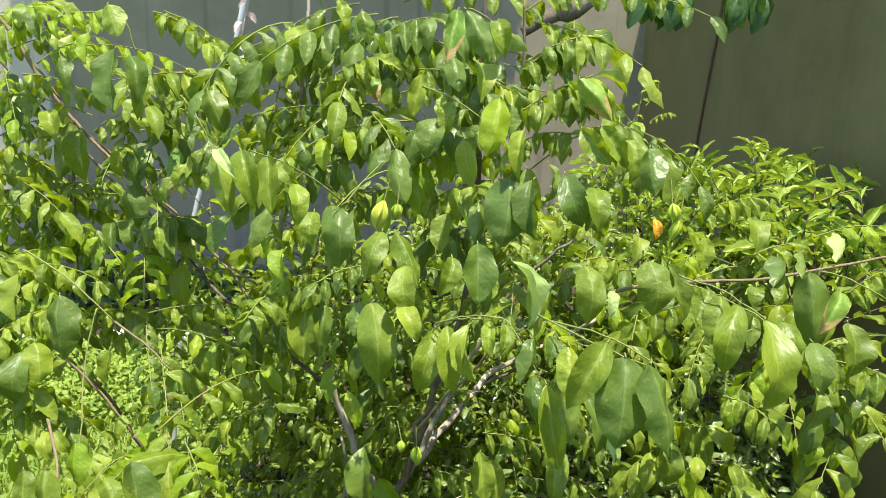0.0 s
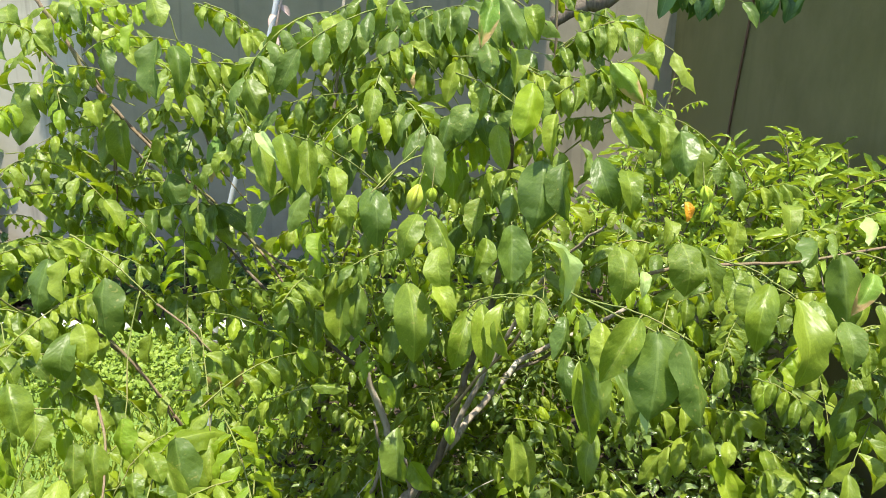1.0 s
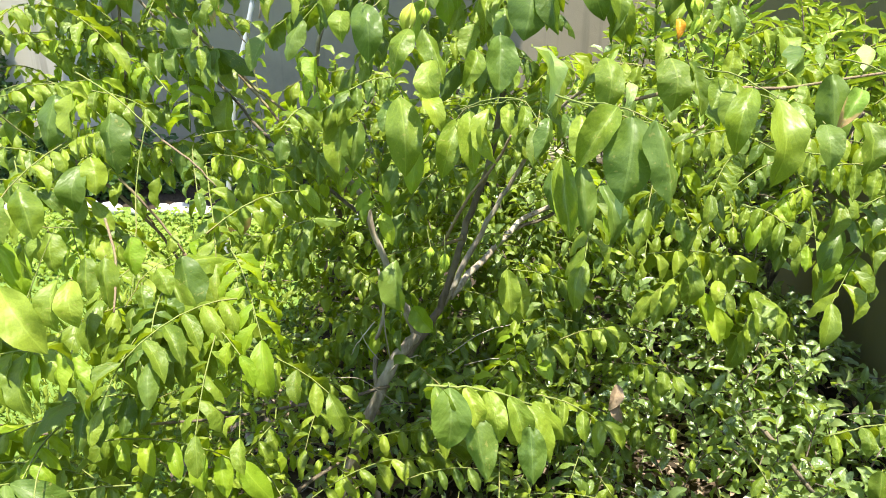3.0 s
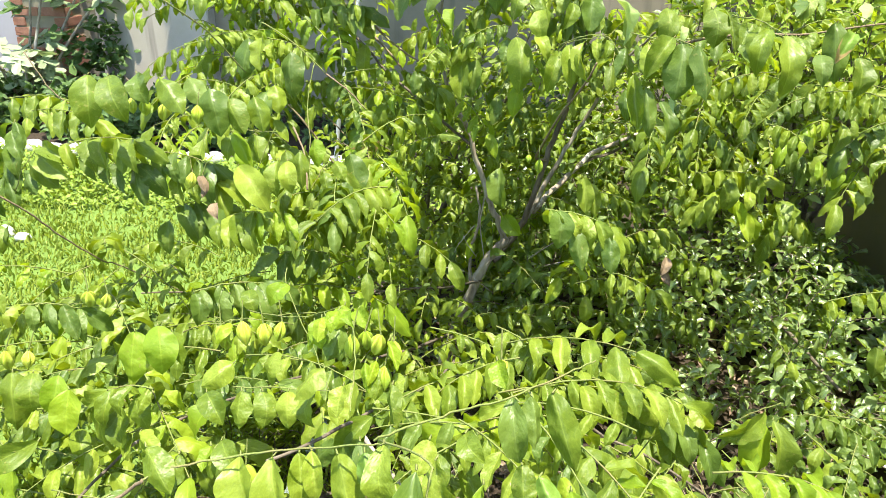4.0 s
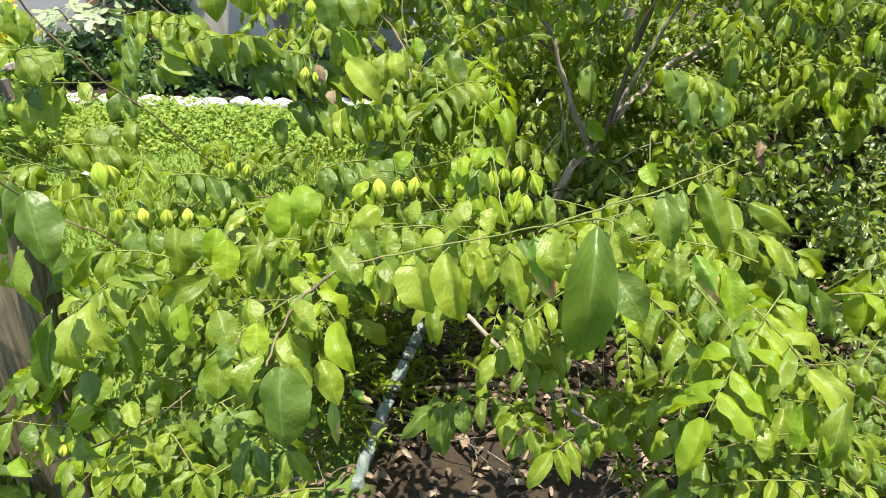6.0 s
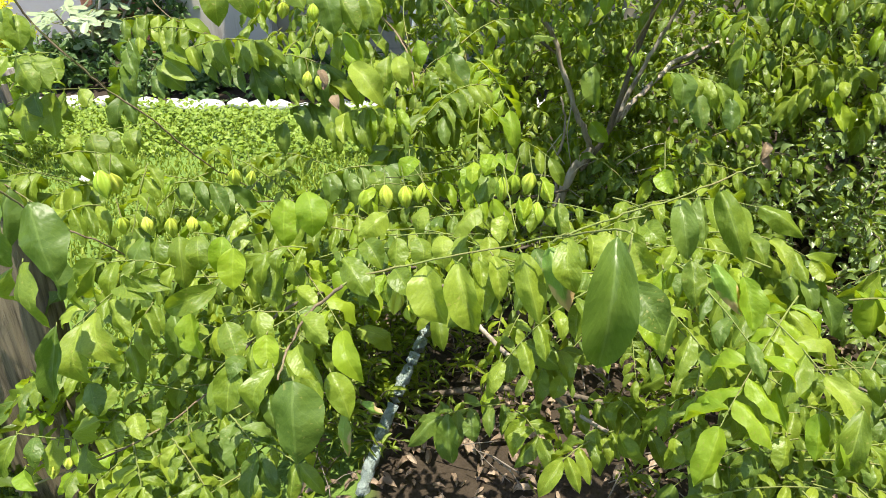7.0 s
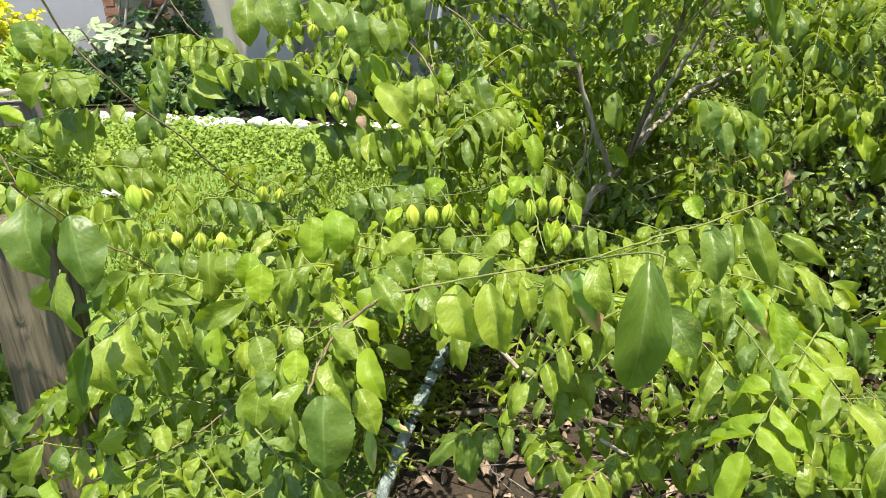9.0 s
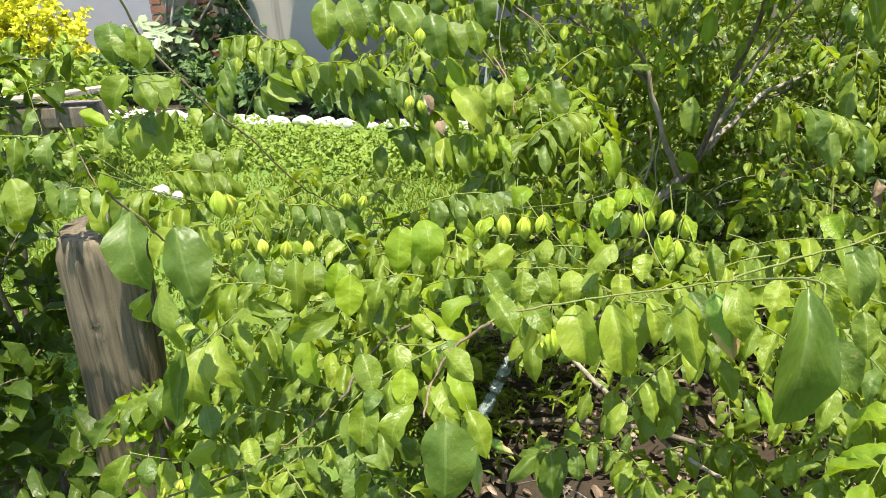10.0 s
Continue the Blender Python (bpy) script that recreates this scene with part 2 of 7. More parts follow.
def ground_material():
    """Lawn soil to the west, bare dark earth with litter under the trees."""
    s = Mat("garden_earth", 0.95, 0.2)
    co = s.t.nodes.new("ShaderNodeTexCoord").outputs["Object"]
    sep = s.n("SeparateXYZ")
    s.l(co, sep.inputs[0])
    big, mid, fine = s.noise(1.2, 4, co), s.noise(9, 5, co), s.noise(70, 4, co)
    earth = s.mix(fine, s.mix(mid, (0.02, 0.015, 0.01), (0.04, 0.03, 0.02)), (0.06, 0.046, 0.032))
    turf = s.mix(fine, s.mix(mid, (0.05, 0.10, 0.015), (0.1, 0.18, 0.03)), (0.16, 0.24, 0.05))
    edge = s.math("ADD", s.math("MULTIPLY", sep.outputs[0], -1.0), s.math("MULTIPLY", s.math("SUBTRACT", big, 0.5), 0.9))
    bed = s.math("LESS_THAN", s.math("ADD", sep.outputs[1], s.math("MULTIPLY", big, 0.2)), 4.0)
    s.color(s.mix(s.math("MULTIPLY", bed, s.ramp(edge, (0.62, (0, 0, 0)), (0.72, (1, 1, 1)))), earth, turf))
    s.bump(s.math("ADD", mid, s.math("MULTIPLY", fine, 0.4)), 0.8, 0.03)
    return s.m


M_GROUND = ground_material()


# ---- builders ----
def link_mesh(name, me, mat, parent=None, m=IDENT):
    if mat and not me.materials:
        me.materials.append(mat)
    ob = new(name, me)
    if parent is not None:
        ob.parent = parent
        ob.matrix_parent_inverse = PLACED.get(parent.name, IDENT).inverted()
    ob.matrix_basis = m
    return ob


PLACED = {}


def thing(name, at, label, category, group="", kind=""):
    """An empty at the base of a thing."""
    ob = new(name)
    ob.empty_display_size = 0.1
    ob.matrix_basis = Matrix.Translation(at)
    PLACED[ob.name] = ob.matrix_basis.copy()
    return tagged(ob, label, category, group, kind)


def part(name, bm, mat, parent=None, label="", smooth=False, m=IDENT):
    me = bpy.data.meshes.new(name)
    bm.to_mesh(me)
    bm.free()
    if smooth:
        me.polygons.foreach_set("use_smooth", [True] * len(me.polygons))
    ob = link_mesh(name, me, mat, parent, m)
    return tagged(ob, label) if label else ob


def arrays_mesh(name, v, f, uv=None, smooth=True):
    me = bpy.data.meshes.new(name)
    v, f = np.asarray(v, np.float32), np.asarray(f, np.int32)
    n, k = f.shape
    me.vertices.add(len(v))
    me.vertices.foreach_set("co", v.ravel())
    me.loops.add(n * k)
    me.loops.foreach_set("vertex_index", f.ravel())
    me.polygons.add(n)
    me.polygons.foreach_set("loop_start", np.arange(0, n * k, k, dtype=np.int32))
    me.polygons.foreach_set("loop_total", np.full(n, k, np.int32))
    me.polygons.foreach_set("use_smooth", np.full(n, smooth))
    if uv is not None:
        layer = me.uv_layers.new(name="UVMap")
        layer.data.foreach_set("uv", np.asarray(uv, np.float32)[f.ravel()].ravel())
    me.update(calc_edges=True)
    me.validate()
    return me


def blade(seed, rows=10, widest=0.45, fold=0.22, bend=0.16, wave=0.03, cols=5, quilt=0.0, drip=0.1):
    """One leaf blade, 1 long, 1 wide, along +y, face to +z: round at the foot, oval, with a short blunt drip tip, folded at the midrib."""
    r = random.Random(seed)
    v, uv, f = [], [], []
    ph, ph2, tw, skew = r.uniform(0, 6), r.uniform(0, 6), r.uniform(-0.32, 0.32), r.uniform(-0.07, 0.07)
    for i in range(rows):
        e = i / (rows - 1)
        s = 0.35 * e + 0.65 * (0.5 - 0.5 * math.cos(math.pi * e))
        if s < widest:
            w = max(0.0, 1 - ((widest - s) / widest) ** 2.1) ** 0.6
        else:
            w = max(0.0, 1 - ((s - widest) / (1 - widest)) ** 2.1) ** 0.88
        if drip and s > 0.8:
            k = (s - 0.8) / 0.2
            w *= 1 - 3 * drip * k * k * (1.6 - k)
        w = max(w, 0.03 if i < rows - 1 else 0.01)
        for j in range(cols):
            u = j / (cols - 1)
            x = (u - 0.5) * w
            a = abs(x)
            z = fold * a + bend * 2.3 * (s - s * s) + wave * math.sin(s * 13 + ph + (3 if u > 0.5 else 0)) * a * 4 + 0.02 * math.sin(s * 5 + ph2)
            z += tw * s * x + quilt * noise.noise((x * 7 + seed * 5.3, s * 9, seed)) * (1 if 0 < i < rows - 1 else 0)
            v.append((x + skew * math.sin(math.pi * s), s, z))
            uv.append((0.5 + (u - 0.5) * (0.3 + 0.7 * w), s))
    for i in range(rows - 1):
        for j in range(cols - 1):
            a = i * cols + j
            f.append((a, a + 1, a + cols + 1, a + cols))
    return np.array(v), np.array(f), np.array(uv)


LEAFLETS = [blade(k, rows=14, cols=7, bend=b, fold=fo, widest=wd, quilt=0.05) for k, (b, fo, wd) in enumerate(
    [(0.2, -0.34, 0.43), (0.32, 0.26, 0.46), (0.46, -0.24, 0.41), (0.16, 0.36, 0.45), (0.28, -0.42, 0.4), (0.52, 0.22, 0.46), (0.1, -0.3, 0.44), (0.38, 0.46, 0.42)])]
FAR_LEAFLETS = [blade(k + 20, rows=9, cols=5, bend=b, fold=fo, widest=0.46) for k, (b, fo) in enumerate([(0.18, -0.3), (0.3, 0.28), (0.45, -0.34), (0.1, 0.25), (0.25, 0.45)])]
LANCE = [blade(k + 40, rows=7, cols=3, widest=0.47, bend=b, fold=fo, drip=0.06) for k, (b, fo) in enumerate([(0.1, 0.3), (0.25, 0.2), (-0.1, 0.4), (0.3, 0.45)])]
LANCE_NEAR = [blade(k + 50, rows=9, cols=5, widest=0.47, bend=b, fold=fo, drip=0.06) for k, (b, fo) in enumerate([(0.12, 0.3), (0.25, 0.2), (-0.1, 0.4)])]


def axes(b, p, face):
    """The turn whose y runs from b to p and whose z looks towards face."""
    y = Vector(p) - Vector(b)
    length = y.length
    y.normalize()
    x = y.cross(Vector(face))
    if x.length < 1e-4:
        x = y.cross(Vector((1, 0.1, 0)))
    x.normalize()
    return x, y, x.cross(y), length


def leaf_matrix(b, p, width, face):
    x, y, z, length = axes(b, p, face)
    m = Matrix.Identity(4)
    for k in range(3):
        m[k][0], m[k][1], m[k][2], m[k][3] = x[k] * width, y[k] * length, z[k] * length, b[k]
    return m


def joined(name, items, templates, mat, parent=None, label="", kind="stuff"):
    """Many leaves as one mesh. items: (template number, matrix)."""
    vs, fs, us, off = [], [], [], 0
    for k, m in items:
        v, f, u = templates[k]
        a = np.array(m)
        vs.append(v @ a[:3, :3].T + a[:3, 3])
        fs.append(f + off)
        us.append(u)
        off += len(v)
    me = arrays_mesh(name, np.concatenate(vs), np.concatenate(fs), np.concatenate(us))
    ob = link_mesh(name, me, mat, parent)
    return tagged(ob, label, kind=kind)


def tube_arrays(points, radii, sides=7, off=0, wobble=0.0, seed=0):
    """A tapering tube along the points."""
    r = random.Random(seed)
    pts = [Vector(p) for p in points]
    v, f = [], []
    ref = Vector((0.31, 0.77, 0.55))
    for i, p in enumerate(pts):
        d = (pts[min(i + 1, len(pts) - 1)] - pts[max(i - 1, 0)]).normalized()
        a = d.cross(ref).normalized()
        b = d.cross(a)
        for k in range(sides):
            w = 2 * math.pi * k / sides
            rad = radii[i] * (1 + wobble * r.uniform(-1, 1))
            v.append(p + (a * math.cos(w) + b * math.sin(w)) * rad)
    for i in range(len(pts) - 1):
        for k in range(sides):
            f.append((off + i * sides + k, off + i * sides + (k + 1) % sides, off + (i + 1) * sides + (k + 1) % sides, off + (i + 1) * sides + k))
    n = len(v)
    v += [pts[0], pts[-1]]
    for k in range(sides):
        f.append((off + n, off + (k + 1) % sides, off + k, off + n))
        e = off + (len(pts) - 1) * sides
        f.append((off + n + 1, e + k, e + (k + 1) % sides, off + n + 1))
    return v, f


def tube_mesh(name, points, radii, sides=8, wobble=0.0, seed=0):
    v, f = tube_arrays(points, radii, sides, 0, wobble, seed)
    bm = bmesh.new()
    vv = [bm.verts.new(p) for p in v]
    for q in f:
        q = list(dict.fromkeys(q))
        bm.faces.new([vv[i] for i in q])
    return bm


def smooth_line(points, steps=5, jitter=0.0, seed=0):
    """A gliding line through the points."""
    r = random.Random(seed)
    p = [Vector(q) for q in points]
    out = []
    for i in range(len(p) - 1):
        a, b, c, d = p[max(i - 1, 0)], p[i], p[i + 1], p[min(i + 2, len(p) - 1)]
        for k in range(steps):
            t = k / steps
            q = 0.5 * ((2 * b) + (c - a) * t + (2 * a - 5 * b + 4 * c - d) * t * t + (3 * b - a - 3 * c + d) * t ** 3)
            out.append(q + Vector((r.uniform(-1, 1), r.uniform(-1, 1), r.uniform(-1, 1))) * jitter)
    return out + [p[-1]]


def limb(name, parent, points, r0, r1, mat, label="", sides=8, jitter=0.004, seed=0, steps=6):
    line = smooth_line(points, steps, jitter, seed)
    n = len(line) - 1
    radii = [r0 + (r1 - r0) * i / n for i in range(n + 1)]
    part(name, tube_mesh(name, line, radii, sides, 0.08, seed), mat, parent, label, smooth=True)
    return line


# ---- ground and walls ----
def ground():
    bm = bmesh.new()
    n = 90
    edges = [-300, -80, -25] + [-8 + 16 * i / n for i in range(n + 1)] + [25, 80, 300]
    grid = {}
    for i, x in enumerate(edges):
        for j, y in enumerate(edges):
            near = abs(x) < 9 and abs(y) < 9
            z = 0.02 * noise.noise((x * 1.7, y * 1.7, 0)) + 0.012 * noise.noise((x * 6, y * 6, 3)) if near else 0
            grid[i, j] = bm.verts.new((x, y + 1.5, z))
    for i in range(len(edges) - 1):
        for j in range(len(edges) - 1):
            bm.faces.new((grid[i, j], grid[i + 1, j], grid[i + 1, j + 1], grid[i, j + 1]))
    return tagged(part("ground", bm, M_GROUND, smooth=True), "garden ground of green turf and bare brown earth", "ground", kind="structure")


ground()


def box_bm(x0, x1, y0, y1, z0, z1, bevel=0.0):
    bm = bmesh.new()
    bmesh.ops.create_cube(bm, size=1, matrix=Matrix.LocRotScale(((x0 + x1) / 2, (y0 + y1) / 2, (z0 + z1) / 2), None, (x1 - x0, y1 - y0, z1 - z0)))
    if bevel:
        bmesh.ops.bevel(bm, geom=bm.edges[:], offset=bevel, segments=2, affect="EDGES")
    return bm


BACK = 5.2
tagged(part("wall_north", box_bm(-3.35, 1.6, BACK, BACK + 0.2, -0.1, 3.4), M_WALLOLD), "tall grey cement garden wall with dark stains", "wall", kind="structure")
# pier widened to cover the sunlit stretch of wall
tagged(part("wall_pier", box_bm(-3.32, -2.52, BACK - 0.14, BACK - 0.004, -0.1, 3.4, 0.008), M_PIER), "broad cement pier with dark drip stains, sunlit paleness in its colour", "wall pier", kind="structure")
tagged(part("wall_east", box_bm(1.3, 1.5, -3.0, BACK - 0.002, -0.1, 1.98, 0.004), M_WALL), "plain olive-grey cement side wall, part of its shade in the colour", "wall", kind="structure")
tagged(part("house_wall", box_bm(-12.0, -3.36, 5.6, 5.9, -0.1, 4.5), M_WHITEWALL), "smooth white painted house wall in the sun", "house wall", kind="structure")
tagged(part("kerb", box_bm(-3.2, 0.8, BACK - 0.22, BACK - 0.004, -0.05, 0.09, 0.015), M_WALLOLD), "pale cement kerb along the wall foot", "kerb", kind="structure")
tagged(part("wall_cable", tube_mesh("c", smooth_line([(1.29, 3.75, 2.1), (1.29, 3.77, 1.75), (1.29, 3.92, 1.1), (1.29, 3.95, 0.5)], 6), [0.006] * 19, 6), M_CABLE, smooth=True), "thin rusty cable hanging down a cement wall", "cable")


# ---- the star fruit tree ----
tree = thing("star_fruit_tree", (-0.285, 1.455, 0.0), "leafy star fruit tree with drooping green leaves and small fruits", "tree")

# trunk and limbs
limb("trunk", tree, [(-0.31, 1.455, -0.05), (-0.285, 1.45, 0.12), (-0.236, 1.45, 0.3), (-0.165, 1.47, 0.49), (-0.1, 1.5, 0.58)], 0.019, 0.0125, M_BARK, "grey-brown crooked trunk", seed=1)


def main_limb(points, r0, r1, mat=M_BARK, seed=0):
    limb("branch", tree, points, r0, r1, mat, seed=seed)


main_limb([(-0.1, 1.5, 0.575), (-0.135, 1.5, 0.66), (-0.172, 1.5, 0.75), (-0.218, 1.5, 0.9), (-0.27, 1.5, 1.0), (-0.29, 1.42, 1.18), (-0.24, 1.38, 1.4), (-0.22, 1.42, 1.7)], 0.0095, 0.0026, seed=2)
main_limb([(-0.13, 1.48, 0.52), (-0.05, 1.55, 0.62), (0.0, 1.52, 0.82), (0.053, 1.5, 1.0), (0.08, 1.4, 1.25), (0.07, 1.32, 1.5), (0.09, 1.33, 1.85)], 0.0095, 0.0035, M_DARKBARK, 3)
main_limb([(-0.04, 1.56, 0.63), (0.04, 1.6, 0.8), (0.107, 1.6, 0.93), (0.18, 1.55, 1.08), (0.28, 1.48, 1.2)], 0.0075, 0.0026, seed=4)
main_limb([(-0.03, 1.57, 0.64), (0.139, 1.8, 0.756), (0.27, 1.88, 0.8), (0.426, 1.95, 0.853), (0.62, 1.98, 0.98)], 0.0085, 0.004, seed=5)
main_limb([(0.1, 1.78, 0.73), (0.28, 1.9, 0.77), (0.45, 1.97, 0.8)], 0.006, 0.003, M_DARKBARK, 15)
main_limb([(-0.19, 1.46, 0.38), (-0.205, 1.52, 0.5), (-0.18, 1.53, 0.63), (-0.195, 1.55, 0.72)], 0.0055, 0.003, seed=6)
main_limb([(-0.16, 1.46, 0.46), (-0.38, 1.28, 0.5), (-0.7, 1.1, 0.56), (-0.95, 0.98, 0.6)], 0.004, 0.002, M_DARKBARK, 7)
main_limb([(-0.22, 1.45, 0.3), (-0.33, 1.1, 0.42), (-0.48, 0.75, 0.56), (-0.62, 0.4, 0.66), (-0.64, 0.16, 0.68)], 0.0045, 0.002, M_DARKBARK, 8)
main_limb([(-0.25, 1.44, 0.24), (-0.2, 1.1, 0.4), (-0.22, 0.75, 0.56), (-0.25, 0.4, 0.74), (-0.3, 0.1, 0.88)], 0.0045, 0.002, M_DARKBARK, 9)
main_limb([(-0.27, 1.44, 0.16), (0.05, 1.1, 0.28), (0.3, 0.75, 0.4), (0.5, 0.4, 0.46)], 0.0045, 0.002, M_DARKBARK, 10)
main_limb([(-0.2, 1.5, 0.85), (-0.4, 1.55, 1.0), (-0.62, 1.65, 1.18), (-0.8, 1.62, 1.4), (-0.95, 1.6, 1.6)], 0.0045, 0.002, M_DARKBARK, 11)
main_limb([(0.0, 1.52, 0.82), (-0.02, 1.15, 0.95), (0.08, 0.9, 1.2)], 0.004, 0.0018, M_REDTWIG, 14)

# single leaflets that can be told apart
LEAFLET_MESH = {}


def leaflet_mesh(k, kind):
    if (k, kind) not in LEAFLET_MESH:
        v, f, u = LEAFLETS[k]
        me = arrays_mesh("leaflet", v, f, u)
        me.materials.append(LEAF_KINDS[kind])
        LEAFLET_MESH[k, kind] = me
    return LEAFLET_MESH[k, kind]


def leaflet(bx, by, bz, tx, ty, tz, width, kind, turn=None):
    """One drooping leaflet from its foot to its tip."""
    a = rng.gauss(0, 0.34) if turn is None else turn
    width = min(width, 0.68 * (Vector((tx, ty, tz)) - Vector((bx, by, bz))).length)
    face = Vector((math.sin(a), -math.cos(a), rng.uniform(0.2, 0.7)))
    k = rng.randrange(len(LEAFLETS))
    if width > 0.055:
        k = (0, 4, 6)[k % 3]
        kind = "d" if kind == "g" else kind
        face = Vector((math.sin(a * 0.3), -1, 0.45))
    m = leaf_matrix((bx, by, bz), (tx, ty, tz), width, face)
    ob = link_mesh("leaflet", leaflet_mesh(k, kind), None, tree, m)
    if kind in "bopw":
        ob["label"] = {"b": "leaflet with a scorched brown tip", "o": "withered orange leaflet", "p": "pale leaflet seen edge on", "w": "dried pale brown leaflet"}[kind]
    # short foot
    STUBS.append(((bx, by, bz), (bx + rng.uniform(-0.004, 0.004), by + 0.004, bz + 0.003)))
    return ob


def star_fruit_mesh():
    """Five-ribbed fruit, 1 in radius, 2.6 long, hanging along -z."""
    v, f = [], []
    rings, sides = 11, 30
    for i in range(rings):
        s = i / (rings - 1)
        body = 0.92 * math.sin(math.pi * (0.04 + 0.95 * s) ** 0.95) ** 0.95
        for k in range(sides):
            w = 2 * math.pi * k / sides
            rib = 0.5 + 0.5 * abs(math.cos(2.5 * w)) ** 2.2
            v.append((math.cos(w) * body * rib, math.sin(w) * body * rib, -2.6 * s))
    for i in range(rings - 1):
        for k in range(sides):
            f.append((i * sides + k, (i + 1) * sides + k, (i + 1) * sides + (k + 1) % sides, i * sides + (k + 1) % sides))
    me = arrays_mesh("fruit", v, f)
    me.materials.append(M_FRUIT)
    return me


FRUIT = star_fruit_mesh()


def fruit(x, y, z, r):
    m = Matrix.LocRotScale((x, y, z + 1.3 * r), Euler((rng.uniform(-0.35, 0.35), rng.uniform(-0.35, 0.35), rng.uniform(0, 6))), (r * rng.uniform(0.85, 1.05), r * rng.uniform(0.85, 1.05), r * rng.uniform(0.85, 1.15)))
    ob = link_mesh("fruit", FRUIT, None, tree, m)
    STUBS.append(((x, y, z + 1.25 * r), (x + rng.uniform(-0.01, 0.01), y + 0.01, z + 1.25 * r + 0.03)))
    return ob


def twig(ax, ay, az, bx, by, bz, r):
    a, b = Vector((ax, ay, az)), Vector((bx, by, bz))
    mid = (a + b) / 2 + Vector((0, 0, 0.06 * (a - b).length))
    line = smooth_line([a, mid, b], 5, 0.001, int(ax * 900) % 97)
    n = len(line)
    part("twig", tube_mesh("twig", line, [r * (1.0 - 0.4 * i / n) for i in range(n)], 6), M_TWIG if r < 0.0022 else M_REDTWIG, tree, smooth=True)


def shoot(points, r, mat=None):
    """A thin gliding stem through the points."""
    line = smooth_line(points, 5, 0.0012, int(abs(points[0][0]) * 900) % 97)
    n = len(line)
    part("twig", tube_mesh("twig", line, [r * 0.62 * (1.0 - 0.4 * i / n) for i in range(n)], 7, 0.06, n), mat or (M_TWIG if r < 0.0024 else M_REDTWIG), tree, smooth=True)


def bare_branch(points, r):
    shoot(points, r * 1.4, M_BARK)


def row_frond(ax, ay, az, bx, by, bz, n, ln, kind, spread=None):
    """A whole pinnate leaf along its stalk from a to b, leaflets hanging on both sides."""
    a, b = Vector((ax, ay, az)), Vector((bx, by, bz))
    d = (b - a).normalized()
    side = d.cross(Vector((0, 0, 1)))
    side = side.normalized() if side.length > 0.35 else Vector((1, 0, 0))
    size = (b - a).length
    line = smooth_line([a, a.lerp(b, 0.5) + Vector((0, 0, 0.07 * size)), b], 8, 0.0008, n)
    stalk = part("frond", tube_mesh("frond", line, [0.0015 * (1 - 0.4 * i / len(line)) for i in range(len(line))], 5), M_TWIG, tree, smooth=True)
    spread = rng.uniform(0.35, 0.8) if spread is None else spread
    sweep = rng.uniform(0.05, 0.4)

    def hang(q, out, length, width, face):
        link_mesh("leaflet", leaflet_mesh(rng.randrange(len(LEAFLETS)), kind), None, stalk, leaf_matrix(q, q + out.normalized() * length, width, face))

    for i in range(n):
        for sg in (-1, 1):
            s = min(1.0, (i + 0.55 + 0.18 * sg) / n)
            q = line[round(s * (len(line) - 1))]
            out = side * sg * (spread + rng.uniform(-0.1, 0.1)) + d * (sweep + rng.uniform(-0.1, 0.1)) + Vector((0, 0, -0.9 + rng.uniform(-0.15, 0.15)))
            length = ln * (0.8 + 0.3 * s) * rng.uniform(0.95, 1.15)
            face = side * sg * 0.45 + Vector((rng.uniform(-0.2, 0.2), rng.uniform(-0.5, -0.05), 0.6))
            hang(q, out, length, length * rng.uniform(0.38, 0.46), face)
    hang(line[-1], d + Vector((0, 0, -0.9)), ln * 1.2, ln * 0.5, Vector((0, -0.6, 0.8)))


STUBS = []
leaflet(-0.280, 1.300, 1.443, -0.277, 1.288, 1.389, 0.021, "g")
leaflet(-0.425, 1.400, 1.576, -0.419, 1.388, 1.531, 0.025, "g")
leaflet(-0.019, 1.250, 1.516, -0.034, 1.238, 1.448, 0.028, "g")
leaflet(0.188, 1.150, 1.573, 0.187, 1.138, 1.527, 0.018, "g")
leaflet(0.202, 1.150, 1.578, 0.205, 1.138, 1.523, 0.022, "g")
leaflet(0.158, 1.150, 1.563, 0.175, 1.138, 1.528, 0.019, "g")
leaflet(0.220, 1.140, 1.521, 0.260, 1.128, 1.465, 0.022, "y")
leaflet(0.193, 1.140, 1.515, 0.233, 1.128, 1.465, 0.019, "y")
leaflet(0.245, 1.200, 1.445, 0.282, 1.188, 1.385, 0.033, "g")
leaflet(0.284, 1.220, 1.447, 0.313, 1.208, 1.378, 0.028, "g")
leaflet(0.374, 1.370, 1.394, 0.368, 1.358, 1.320, 0.034, "g")
leaflet(0.397, 1.370, 1.394, 0.411, 1.358, 1.298, 0.038, "d")
leaflet(0.218, 1.130, 1.365, 0.229, 1.112, 1.300, 0.037, "d")
leaflet(0.253, 1.150, 1.357, 0.262, 1.138, 1.287, 0.034, "g")
leaflet(0.543, 1.280, 1.288, 0.532, 1.226, 1.244, 0.039, "g")
leaflet(0.310, 1.050, 1.336, 0.311, 1.038, 1.309, 0.014, "o")
leaflet(-0.212, 1.100, 1.267, -0.210, 1.066, 1.228, 0.028, "y")
leaflet(0.443, 0.950, 1.313, 0.416, 0.889, 1.292, 0.033, "d")
leaflet(0.483, 0.970, 1.314, 0.469, 0.931, 1.290, 0.024, "d")
leaflet(0.049, 1.400, 1.312, 0.035, 1.388, 1.251, 0.030, "g")
leaflet(-0.145, 1.200, 1.379, -0.118, 1.188, 1.320, 0.028, "d")
